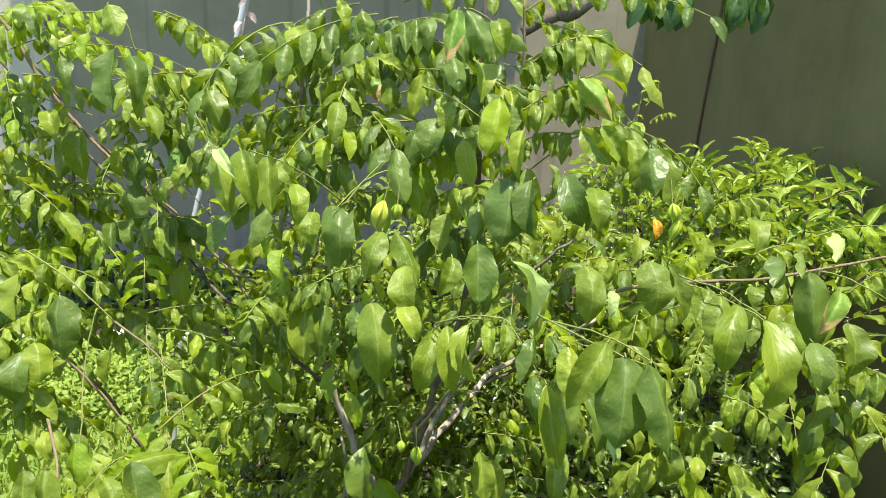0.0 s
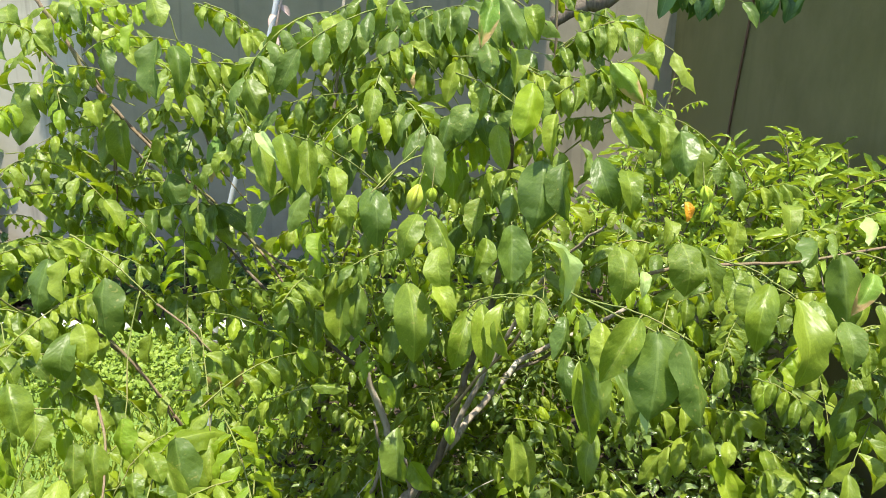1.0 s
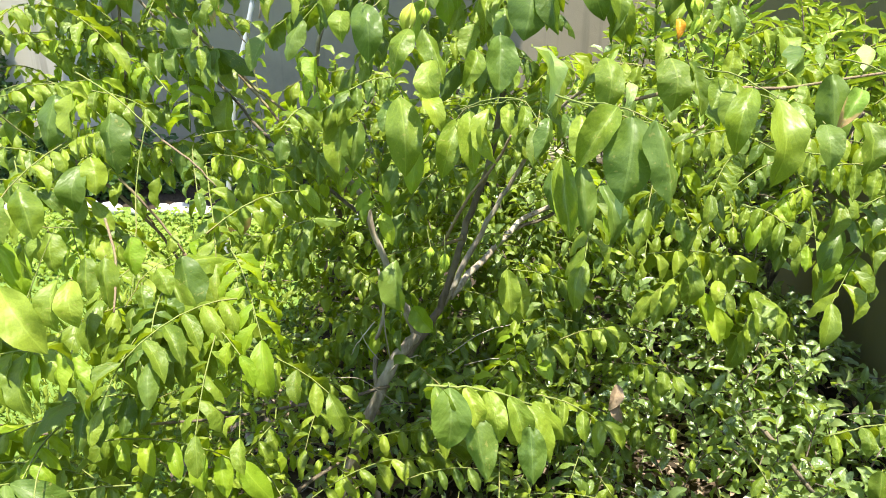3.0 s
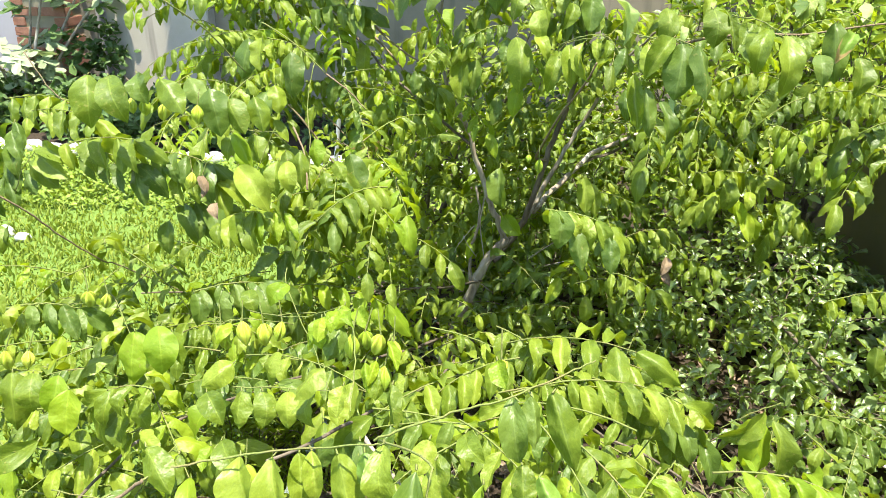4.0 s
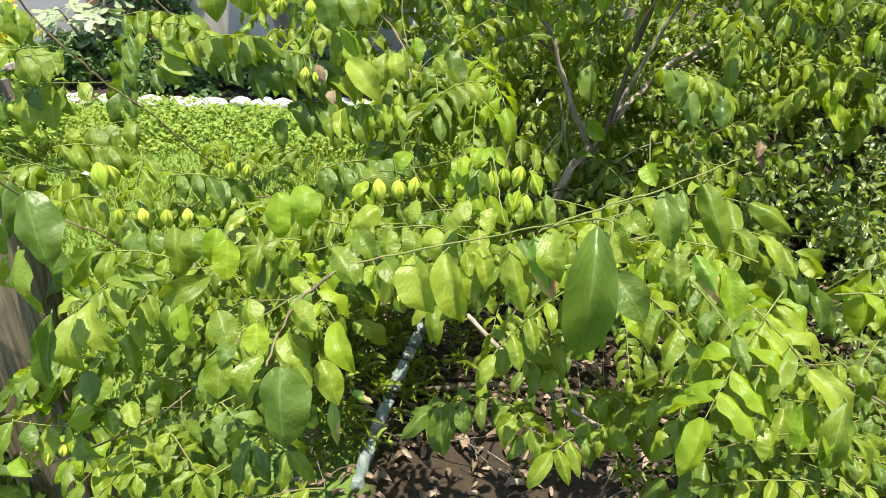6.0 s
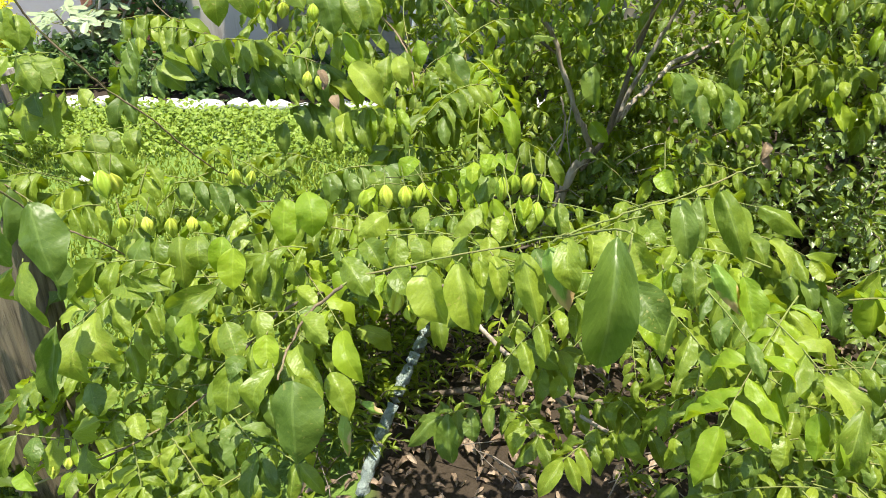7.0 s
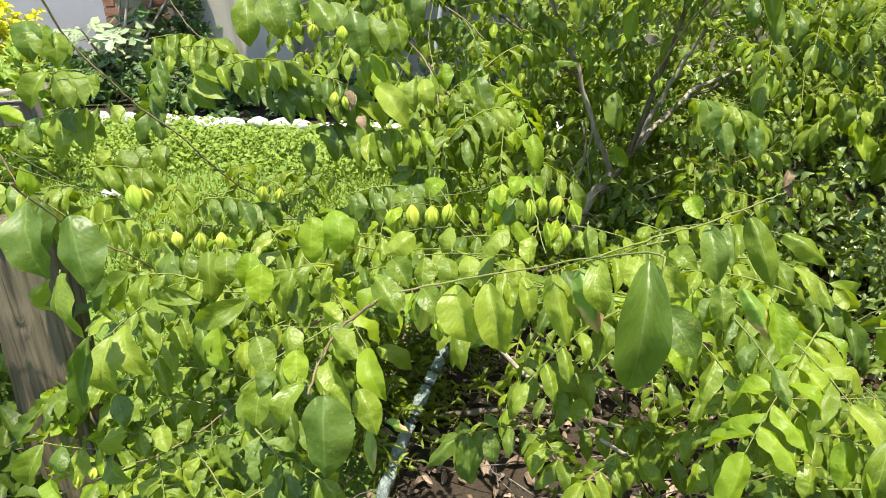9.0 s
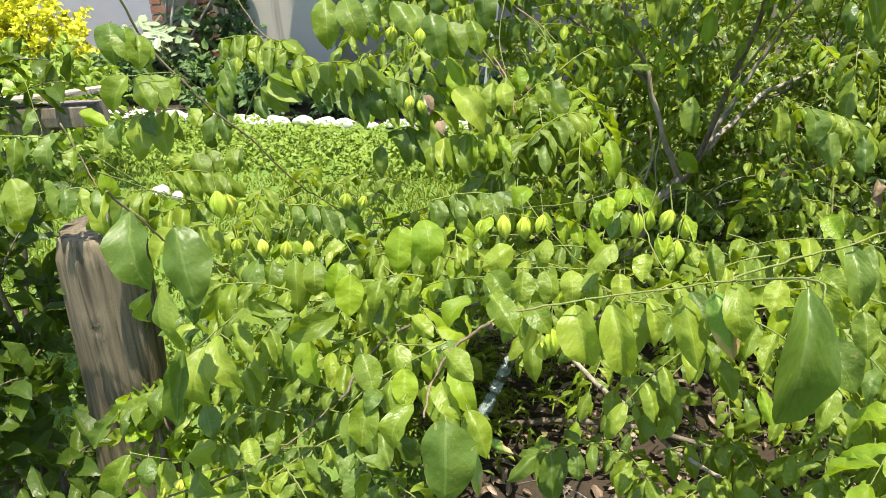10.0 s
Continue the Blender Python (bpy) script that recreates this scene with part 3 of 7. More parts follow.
leaflet(-0.211, 1.400, 1.507, -0.215, 1.388, 1.449, 0.027, "g")
leaflet(-0.066, 1.300, 1.576, -0.050, 1.268, 1.533, 0.028, "d")
leaflet(-0.110, 1.200, 1.607, -0.096, 1.188, 1.559, 0.026, "g")
leaflet(-0.143, 1.200, 1.622, -0.132, 1.188, 1.582, 0.022, "g")
leaflet(0.437, 1.200, 1.276, 0.430, 1.188, 1.223, 0.029, "g")
leaflet(0.643, 1.200, 1.286, 0.616, 1.136, 1.257, 0.037, "p")
leaflet(0.304, 1.100, 1.298, 0.289, 1.062, 1.266, 0.027, "g")
leaflet(-0.319, 1.250, 1.105, -0.323, 1.238, 1.048, 0.031, "d")
leaflet(-0.565, 1.400, 1.044, -0.571, 1.388, 0.979, 0.035, "d")
leaflet(-0.620, 1.400, 0.973, -0.626, 1.388, 0.907, 0.033, "g")
leaflet(0.536, 1.150, 0.863, 0.531, 1.080, 0.839, 0.043, "g")
leaflet(0.167, 1.200, 0.692, 0.184, 1.154, 0.676, 0.029, "y")
leaflet(0.445, 1.280, 0.869, 0.440, 1.268, 0.788, 0.044, "g")
leaflet(0.502, 1.300, 0.830, 0.495, 1.270, 0.789, 0.029, "g")
leaflet(0.127, 1.250, 0.539, 0.130, 1.238, 0.470, 0.035, "g")
leaflet(-0.053, 1.400, 0.521, -0.050, 1.352, 0.500, 0.031, "g")
leaflet(-0.095, 1.400, 0.351, -0.056, 1.365, 0.339, 0.029, "g")
leaflet(0.458, 0.860, 1.234, 0.460, 0.826, 1.184, 0.034, "d")
leaflet(0.841, 1.200, 0.478, 0.841, 1.188, 0.395, 0.043, "g")
leaflet(0.202, 1.100, 1.521, 0.250, 1.088, 1.465, 0.028, "b")
leaflet(0.060, 1.100, 1.540, 0.064, 1.050, 1.489, 0.036, "g")
leaflet(0.201, 1.050, 1.458, 0.242, 1.038, 1.412, 0.031, "g")
leaflet(0.228, 1.050, 1.462, 0.265, 1.038, 1.405, 0.029, "g")
leaflet(0.259, 1.030, 1.447, 0.262, 1.009, 1.391, 0.032, "g")
leaflet(0.281, 1.000, 1.441, 0.282, 0.955, 1.387, 0.038, "d")
leaflet(0.175, 1.000, 1.404, 0.200, 0.988, 1.337, 0.037, "d")
leaflet(0.213, 1.000, 1.387, 0.217, 0.963, 1.336, 0.034, "g")
leaflet(0.044, 1.100, 1.433, 0.059, 1.088, 1.367, 0.030, "g")
leaflet(0.025, 1.150, 1.548, 0.036, 1.117, 1.499, 0.031, "d")
leaflet(0.027, 1.150, 1.482, 0.020, 1.138, 1.434, 0.027, "g")
leaflet(-0.789, 1.300, 1.547, -0.745, 1.239, 1.504, 0.038, "g")

fruit(0.318, 1.000, 1.356, 0.0098)
fruit(0.329, 1.000, 1.333, 0.0099)

twig(-0.122, 1.050, 1.352, -0.222, 0.950, 1.433, 0.0012)
twig(-0.063, 1.150, 1.380, -0.123, 0.980, 1.353, 0.0012)
twig(0.011, 0.900, 1.232, 0.090, 0.850, 1.259, 0.0012)
twig(0.319, 0.950, 1.286, 0.395, 0.850, 1.265, 0.0012)
twig(0.146, 0.850, 1.256, 0.242, 0.730, 1.254, 0.0012)
twig(0.488, 0.930, 1.302, 0.547, 0.880, 1.283, 0.0012)
twig(0.210, 1.150, 1.578, 0.131, 1.150, 1.541, 0.0013)
twig(0.228, 1.140, 1.524, 0.136, 1.200, 1.460, 0.0014)
twig(0.254, 1.200, 1.446, 0.159, 1.250, 1.370, 0.0015)
twig(0.046, 1.100, 1.611, 0.111, 1.120, 1.572, 0.0014)
twig(0.141, 1.300, 1.634, 0.145, 1.300, 1.418, 0.0028)
twig(0.011, 1.400, 1.383, -0.068, 1.350, 1.512, 0.0014)
twig(-0.830, 1.600, 1.530, -0.747, 1.620, 1.380, 0.0026)
twig(-0.747, 1.620, 1.380, -0.647, 1.680, 1.243, 0.0030)
twig(-0.647, 1.680, 1.243, -0.517, 1.700, 1.111, 0.0035)
twig(-0.517, 1.700, 1.111, -0.376, 1.600, 0.976, 0.0037)
twig(-0.749, 1.600, 1.311, -0.765, 1.600, 1.070, 0.0023)
twig(-0.710, 1.300, 1.201, -0.540, 1.250, 1.090, 0.0018)
twig(-0.540, 1.250, 1.090, -0.437, 1.220, 1.015, 0.0022)
twig(-0.657, 1.300, 0.999, -0.546, 1.300, 0.847, 0.0031)
twig(-0.546, 1.300, 0.847, -0.507, 1.350, 0.683, 0.0038)
twig(-0.487, 1.300, 1.540, -0.505, 1.300, 1.601, 0.0014)
twig(-0.376, 1.500, 1.499, -0.510, 1.450, 1.606, 0.0017)
twig(-0.253, 1.400, 1.387, -0.202, 1.350, 1.537, 0.0018)
twig(-0.121, 1.300, 1.306, -0.244, 1.350, 1.393, 0.0018)
twig(0.414, 1.200, 1.200, 0.536, 1.250, 1.217, 0.0014)
twig(-0.754, 0.900, 1.291, -0.682, 1.100, 1.117, 0.0020)
twig(0.479, 1.900, 1.349, 0.494, 1.900, 1.491, 0.0022)
twig(0.500, 1.900, 1.425, 0.528, 1.900, 1.459, 0.0016)
twig(0.989, 2.000, 1.180, 1.137, 2.000, 1.221, 0.0022)


STEMS = []
# the near lower boughs
shoot([(-1.203, 0.620, 1.204), (-1.192, 0.660, 1.108), (-1.142, 0.700, 1.015), (-1.116, 0.740, 0.953), (-1.066, 0.800, 0.872), (-1.042, 0.860, 0.792), (-1.014, 0.950, 0.696), (-1.006, 1.020, 0.647), (-0.927, 1.300, 0.404)], 0.0040)
shoot([(-1.229, 1.120, 1.143), (-1.162, 1.100, 1.056), (-1.107, 1.100, 1.022), (-1.040, 1.080, 1.002)], 0.0026)
row_frond(-1.286, 1.100, 1.034, -1.105, 1.100, 1.032, 6, 0.071, "g", 0.45)
row_frond(-1.234, 1.080, 1.010, -1.032, 1.050, 1.008, 5, 0.073, "g", 0.45)
row_frond(-1.229, 1.040, 1.001, -1.258, 1.000, 0.871, 5, 0.081, "d", 0.9)
shoot([(-1.053, 0.760, 0.928), (-1.016, 0.750, 0.987), (-0.969, 0.750, 1.032)], 0.0018)
leaflet(-1.001, 0.750, 0.999, -0.931, 0.725, 0.958, 0.044, "g")
leaflet(-0.980, 0.750, 1.017, -0.900, 0.725, 0.978, 0.041, "g")
leaflet(-0.972, 0.760, 1.028, -0.896, 0.735, 1.001, 0.031, "g")
leaflet(-1.023, 0.760, 0.978, -0.989, 0.735, 0.936, 0.034, "d")
row_frond(-0.930, 0.750, 1.035, -0.792, 0.780, 1.047, 5, 0.068, "g", 0.5)
row_frond(-0.914, 0.800, 1.012, -0.808, 0.800, 0.989, 4, 0.076, "d", 0.6)
shoot([(-1.161, 0.500, 1.154), (-1.083, 0.520, 1.125), (-1.072, 0.600, 1.039)], 0.0018)
leaflet(-1.146, 0.500, 1.168, -1.134, 0.475, 1.100, 0.051, "d")
leaflet(-1.116, 0.500, 1.161, -1.095, 0.475, 1.104, 0.046, "g")
leaflet(-1.093, 0.500, 1.148, -1.087, 0.475, 1.090, 0.042, "g")
leaflet(-1.084, 0.520, 1.128, -1.075, 0.495, 1.070, 0.037, "g")
shoot([(-1.093, 0.450, 1.088), (-1.025, 0.500, 1.080), (-1.062, 0.660, 0.978)], 0.0016)
leaflet(-1.100, 0.460, 1.086, -1.128, 0.435, 1.026, 0.044, "g")
leaflet(-1.094, 0.470, 1.084, -1.050, 0.445, 1.028, 0.055, "g")
leaflet(-1.071, 0.480, 1.082, -1.034, 0.455, 1.031, 0.048, "g")
leaflet(-1.057, 0.500, 1.077, -1.027, 0.475, 1.041, 0.042, "g")
leaflet(-1.047, 0.520, 1.073, -1.031, 0.495, 1.043, 0.031, "g")
shoot([(-1.217, 0.500, 0.972), (-1.087, 0.500, 1.015), (-1.062, 0.660, 0.978)], 0.0016)
leaflet(-1.126, 0.500, 1.009, -1.123, 0.475, 0.923, 0.055, "g")
leaflet(-1.102, 0.500, 1.012, -1.076, 0.475, 0.974, 0.043, "d")
leaflet(-1.084, 0.520, 1.008, -1.077, 0.495, 0.929, 0.044, "g")
leaflet(-1.077, 0.550, 1.004, -1.049, 0.525, 0.949, 0.038, "g")
leaflet(-1.067, 0.580, 0.999, -1.037, 0.555, 0.971, 0.031, "g")
leaflet(-1.170, 0.500, 0.994, -1.157, 0.475, 0.944, 0.034, "d")
leaflet(-1.207, 0.500, 0.975, -1.195, 0.475, 0.929, 0.031, "g")
shoot([(-1.185, 0.660, 0.868), (-1.094, 0.700, 0.882), (-1.036, 0.760, 0.878)], 0.0014)
leaflet(-1.150, 0.660, 0.878, -1.169, 0.635, 0.856, 0.034, "g")
leaflet(-1.124, 0.660, 0.882, -1.096, 0.635, 0.813, 0.060, "g")
leaflet(-1.100, 0.680, 0.882, -1.074, 0.655, 0.837, 0.048, "g")
leaflet(-1.062, 0.700, 0.882, -1.042, 0.675, 0.833, 0.039, "g")
leaflet(-1.037, 0.700, 0.885, -1.011, 0.675, 0.837, 0.034, "d")
shoot([(-0.908, 0.100, 1.018), (-0.913, 0.120, 0.998), (-0.905, 0.160, 0.948), (-0.901, 0.200, 0.898), (-0.861, 0.240, 0.854), (-0.867, 0.340, 0.763), (-0.902, 0.500, 0.629)], 0.0030)
shoot([(-1.116, 0.350, 0.975), (-1.088, 0.400, 0.918), (-1.081, 0.420, 0.894), (-1.038, 0.500, 0.840)], 0.0022)
shoot([(-1.078, 0.300, 0.968), (-1.048, 0.360, 0.921), (-1.014, 0.420, 0.870)], 0.0020)
row_frond(-1.065, 0.420, 0.892, -1.145, 0.400, 0.880, 4, 0.070, "g", 0.6)
row_frond(-1.014, 0.500, 0.841, -1.077, 0.450, 0.836, 4, 0.072, "g", 0.6)
row_frond(-1.057, 0.450, 0.914, -0.989, 0.500, 0.899, 4, 0.064, "g", 0.6)
leaflet(-0.802, 0.000, 1.037, -0.779, -0.025, 0.949, 0.053, "d")
leaflet(-0.734, -0.020, 1.031, -0.707, -0.045, 0.945, 0.055, "d")
leaflet(-0.762, 0.030, 0.948, -0.752, 0.005, 0.886, 0.032, "d")
leaflet(-0.766, -0.020, 0.954, -0.735, -0.045, 0.880, 0.042, "g")
leaflet(-0.812, 0.000, 0.889, -0.779, -0.025, 0.948, 0.020, "g")
leaflet(-0.782, 0.020, 0.841, -0.796, -0.005, 0.737, 0.032, "d")
leaflet(-0.810, 0.080, 0.706, -0.790, 0.055, 0.667, 0.042, "d")
row_frond(-0.820, 0.360, 0.936, -0.837, 0.300, 0.835, 5, 0.050, "g", 0.95)
row_frond(-0.791, 0.380, 0.895, -0.721, 0.420, 0.874, 4, 0.054, "d", 0.6)
row_frond(-0.917, 0.350, 0.863, -0.945, 0.300, 0.873, 3, 0.059, "g", 0.6)
fruit(-0.888, 0.330, 0.911, 0.0175)
fruit(-0.872, 0.330, 0.906, 0.0175)
fruit(-0.835, 0.280, 0.859, 0.0120)
fruit(-0.794, 0.280, 0.862, 0.0120)
fruit(-0.751, 0.280, 0.861, 0.0129)
fruit(-0.715, 0.280, 0.865, 0.0120)
fruit(-0.702, 0.420, 0.888, 0.0138)
fruit(-0.669, 0.420, 0.889, 0.0110)
leaflet(-0.828, 0.720, 1.181, -0.822, 0.695, 1.089, 0.055, "g")
leaflet(-0.788, 0.720, 1.181, -0.750, 0.695, 1.102, 0.053, "g")
leaflet(-0.701, 0.740, 1.174, -0.653, 0.715, 1.118, 0.046, "g")
leaflet(-0.755, 0.760, 1.178, -0.728, 0.735, 1.128, 0.041, "d")
leaflet(-0.655, 0.840, 1.136, -0.631, 0.815, 1.049, 0.065, "g")
leaflet(-0.618, 0.840, 1.118, -0.582, 0.815, 1.056, 0.050, "g")
leaflet(-0.575, 0.860, 1.119, -0.551, 0.835, 1.057, 0.043, "g")
leaflet(-0.704, 0.860, 1.153, -0.673, 0.835, 1.103, 0.052, "d")
fruit(-0.775, 0.760, 1.117, 0.0110)
fruit(-0.747, 0.760, 1.111, 0.0144)
fruit(-0.710, 0.760, 1.104, 0.0144)
fruit(-0.665, 0.800, 1.093, 0.0155)
leaflet(-0.625, 0.860, 1.046, -0.583, 0.835, 0.982, 0.030, "y")
leaflet(-0.588, 0.870, 1.044, -0.565, 0.845, 0.992, 0.050, "g")
leaflet(-0.634, 0.880, 1.036, -0.640, 0.855, 0.988, 0.026, "g")
leaflet(-0.605, 0.820, 0.990, -0.538, 0.795, 0.906, 0.055, "g")
leaflet(-0.525, 0.830, 1.003, -0.524, 0.805, 0.935, 0.034, "g")
leaflet(-0.505, 0.830, 1.002, -0.493, 0.805, 0.943, 0.036, "g")
row_frond(-0.784, 0.840, 1.005, -0.679, 0.860, 0.977, 5, 0.076, "d", 0.5)
row_frond(-0.764, 0.840, 0.956, -0.669, 0.860, 0.940, 4, 0.071, "g", 0.5)
row_frond(-0.759, 0.840, 0.886, -0.686, 0.860, 0.895, 3, 0.083, "d", 0.5)
leaflet(-0.776, 0.840, 0.854, -0.772, 0.815, 0.789, 0.034, "d")
leaflet(-0.721, 0.840, 0.875, -0.710, 0.815, 0.818, 0.044, "d")
leaflet(-0.675, 0.840, 0.869, -0.682, 0.815, 0.858, 0.034, "d")
fruit(-0.691, 0.800, 0.961, 0.0132)
fruit(-0.674, 0.800, 0.953, 0.0121)
shoot([(-0.568, 1.250, 1.115), (-0.576, 1.200, 1.026), (-0.543, 1.100, 0.950), (-0.530, 1.000, 0.824), (-0.527, 0.950, 0.757)], 0.0022)
shoot([(-0.581, 0.820, 0.954), (-0.535, 0.860, 1.062)], 0.0016)
row_frond(-0.671, 0.840, 0.856, -0.579, 0.820, 0.896, 4, 0.079, "g", 0.5)
leaflet(-0.567, 0.810, 0.896, -0.558, 0.785, 0.832, 0.020, "y")
leaflet(-0.533, 0.810, 0.899, -0.522, 0.785, 0.845, 0.027, "y")
leaflet(-0.513, 0.810, 0.900, -0.480, 0.785, 0.851, 0.026, "y")
row_frond(-0.507, 0.960, 0.793, -0.389, 1.000, 0.871, 5, 0.093, "g", 0.5)
row_frond(-0.516, 0.980, 0.844, -0.452, 1.050, 0.935, 4, 0.093, "g", 0.5)
leaflet(-0.479, 0.980, 0.938, -0.462, 0.955, 0.826, 0.039, "g")
leaflet(-0.443, 1.000, 0.934, -0.407, 0.975, 0.819, 0.044, "g")
leaflet(-0.394, 1.000, 0.868, -0.360, 0.975, 0.798, 0.044, "g")
row_frond(-0.456, 0.900, 0.777, -0.548, 0.850, 0.791, 4, 0.069, "d", 0.6)
row_frond(-0.592, 0.550, 0.848, -0.485, 0.600, 0.849, 5, 0.066, "d", 0.5)
leaflet(-0.592, 0.550, 0.845, -0.582, 0.525, 0.795, 0.037, "d")
leaflet(-0.544, 0.560, 0.849, -0.535, 0.535, 0.793, 0.040, "d")
leaflet(-0.501, 0.570, 0.849, -0.482, 0.545, 0.817, 0.051, "g")
shoot([(-0.439, 0.600, 0.882), (-0.424, 0.550, 0.868), (-0.332, 0.400, 0.839), (-0.266, 0.250, 0.866)], 0.0016)
leaflet(-0.402, 0.500, 0.900, -0.428, 0.475, 0.873, 0.034, "y")
fruit(-0.460, 0.360, 0.882, 0.0133)
fruit(-0.427, 0.360, 0.891, 0.0133)
fruit(-0.395, 0.360, 0.887, 0.0158)
fruit(-0.366, 0.360, 0.898, 0.0116)
fruit(-0.456, 0.360, 0.863, 0.0101)
shoot([(-0.465, 0.360, 0.899), (-0.426, 0.370, 0.907), (-0.364, 0.400, 0.886)], 0.0014)
leaflet(-0.285, 0.260, 0.975, -0.288, 0.235, 0.945, 0.017, "y")
leaflet(-0.270, 0.260, 0.984, -0.271, 0.235, 0.950, 0.029, "y")
leaflet(-0.250, 0.280, 0.991, -0.256, 0.255, 0.968, 0.029, "y")
leaflet(-0.233, 0.280, 0.986, -0.211, 0.255, 0.970, 0.021, "y")
leaflet(-0.251, 0.260, 0.971, -0.263, 0.235, 0.934, 0.035, "d")
fruit(-0.231, 0.240, 0.957, 0.0122)
fruit(-0.217, 0.250, 0.958, 0.0111)
fruit(-0.190, 0.220, 0.972, 0.0116)
fruit(-0.174, 0.220, 0.963, 0.0125)
fruit(-0.182, 0.200, 0.941, 0.0109)
leaflet(-0.188, 0.200, 0.953, -0.189, 0.175, 0.922, 0.024, "g")
leaflet(-0.171, 0.200, 0.946, -0.157, 0.175, 0.932, 0.029, "g")
shoot([(-0.433, 0.400, 0.904), (-0.322, 0.300, 0.957), (-0.248, 0.270, 0.996)], 0.0014)
shoot([(-0.229, 0.240, 0.991), (-0.218, 0.200, 0.959), (-0.199, 0.100, 0.959)], 0.0018)
leaflet(-0.585, 0.340, 0.889, -0.586, 0.315, 0.816, 0.060, "y")
leaflet(-0.547, 0.340, 0.902, -0.538, 0.315, 0.835, 0.056, "y")
leaflet(-0.537, 0.360, 0.881, -0.516, 0.335, 0.839, 0.038, "g")
leaflet(-0.353, 0.300, 0.900, -0.357, 0.275, 0.859, 0.047, "g")
leaflet(-0.257, 0.200, 0.945, -0.290, 0.175, 0.913, 0.033, "g")
leaflet(-0.397, 0.250, 0.908, -0.434, 0.225, 0.884, 0.036, "g")
leaflet(-0.220, 0.150, 0.957, -0.221, 0.125, 0.930, 0.028, "g")
leaflet(-0.152, 0.100, 0.998, -0.144, 0.075, 0.959, 0.018, "g")
leaflet(-0.105, 1.460, 0.670, -0.056, 1.435, 0.620, 0.055, "y")
row_frond(0.000, 0.550, 1.036, 0.105, 0.580, 1.001, 5, 0.052, "g", 0.5)
leaflet(0.023, 0.550, 1.036, 0.023, 0.525, 0.982, 0.038, "d")
leaflet(0.047, 0.550, 1.009, 0.062, 0.525, 0.947, 0.031, "d")
leaflet(0.102, 0.550, 0.996, 0.107, 0.525, 0.945, 0.029, "d")
leaflet(0.180, 0.950, 1.147, 0.193, 0.925, 1.055, 0.034, "d")
leaflet(0.211, 0.950, 1.123, 0.227, 0.925, 1.039, 0.032, "d")
leaflet(0.142, 0.950, 1.142, 0.148, 0.925, 1.085, 0.029, "d")
shoot([(-0.155, 0.020, 0.987), (-0.114, 0.030, 1.003), (-0.073, 0.040, 1.016), (-0.027, 0.050, 1.029), (0.027, 0.080, 1.042), (0.056, 0.100, 1.047)], 0.0022)
shoot([(-0.143, 0.000, 1.004), (-0.086, -0.080, 1.050), (-0.084, -0.100, 1.032), (-0.082, -0.100, 1.006)], 0.0020)
leaflet(-0.094, -0.090, 1.048, -0.106, -0.115, 0.922, 0.046, "d")
leaflet(-0.080, -0.090, 1.001, -0.048, -0.115, 0.963, 0.035, "d")
leaflet(-0.082, -0.070, 1.043, -0.058, -0.095, 1.013, 0.028, "g")
leaflet(-0.064, 0.000, 1.020, -0.043, -0.025, 1.008, 0.027, "g")
leaflet(-0.097, 0.000, 1.009, -0.107, -0.025, 0.985, 0.030, "g")
leaflet(-0.044, -0.020, 0.980, -0.038, -0.045, 0.941, 0.013, "y")
leaflet(-0.024, 0.060, 1.023, -0.013, 0.035, 0.963, 0.028, "d")
leaflet(-0.005, 0.060, 1.026, 0.001, 0.035, 0.981, 0.020, "d")
leaflet(0.014, 0.050, 1.038, 0.041, 0.025, 0.967, 0.029, "g")
leaflet(-0.010, 0.030, 0.966, -0.005, 0.005, 0.925, 0.026, "g")
leaflet(0.006, 0.000, 0.978, 0.035, -0.025, 0.934, 0.020, "b")
leaflet(0.037, 0.000, 0.965, 0.047, -0.025, 0.916, 0.028, "y")
leaflet(0.028, 0.020, 0.964, 0.043, -0.005, 0.938, 0.020, "y")
leaflet(-0.050, 0.050, 0.883, -0.037, 0.025, 0.855, 0.022, "y")
leaflet(-0.103, -0.020, 0.894, -0.092, -0.045, 0.868, 0.014, "y")
leaflet(-0.042, 0.100, 1.038, -0.030, 0.075, 1.021, 0.025, "y")
fruit(-0.038, 0.100, 1.031, 0.0066)
leaflet(-0.380, 0.020, 0.930, -0.384, -0.005, 0.966, 0.024, "g")
leaflet(-0.360, 0.020, 0.946, -0.367, -0.005, 0.909, 0.026, "g")
leaflet(-0.382, 0.000, 0.968, -0.349, -0.025, 0.934, 0.031, "g")
leaflet(-0.293, 0.020, 0.952, -0.269, -0.005, 0.892, 0.044, "g")
leaflet(-0.255, 0.010, 0.964, -0.233, -0.015, 0.888, 0.035, "g")
leaflet(-0.235, 0.030, 0.955, -0.228, 0.005, 0.904, 0.028, "g")
leaflet(-0.218, 0.020, 0.967, -0.209, -0.005, 0.924, 0.020, "g")
leaflet(-0.186, 0.000, 0.982, -0.165, -0.025, 0.911, 0.032, "g")
leaflet(-0.157, -0.010, 0.995, -0.135, -0.035, 0.934, 0.030, "b")
leaflet(-0.138, -0.010, 1.007, -0.128, -0.035, 0.956, 0.028, "g")
leaflet(-0.174, 0.040, 0.968, -0.156, 0.015, 0.925, 0.025, "d")
shoot([(-0.381, -0.020, 0.943), (-0.357, -0.010, 0.952), (-0.295, 0.000, 0.965), (-0.220, 0.000, 0.985), (-0.148, -0.020, 1.012), (-0.137, -0.020, 1.015)], 0.0022)
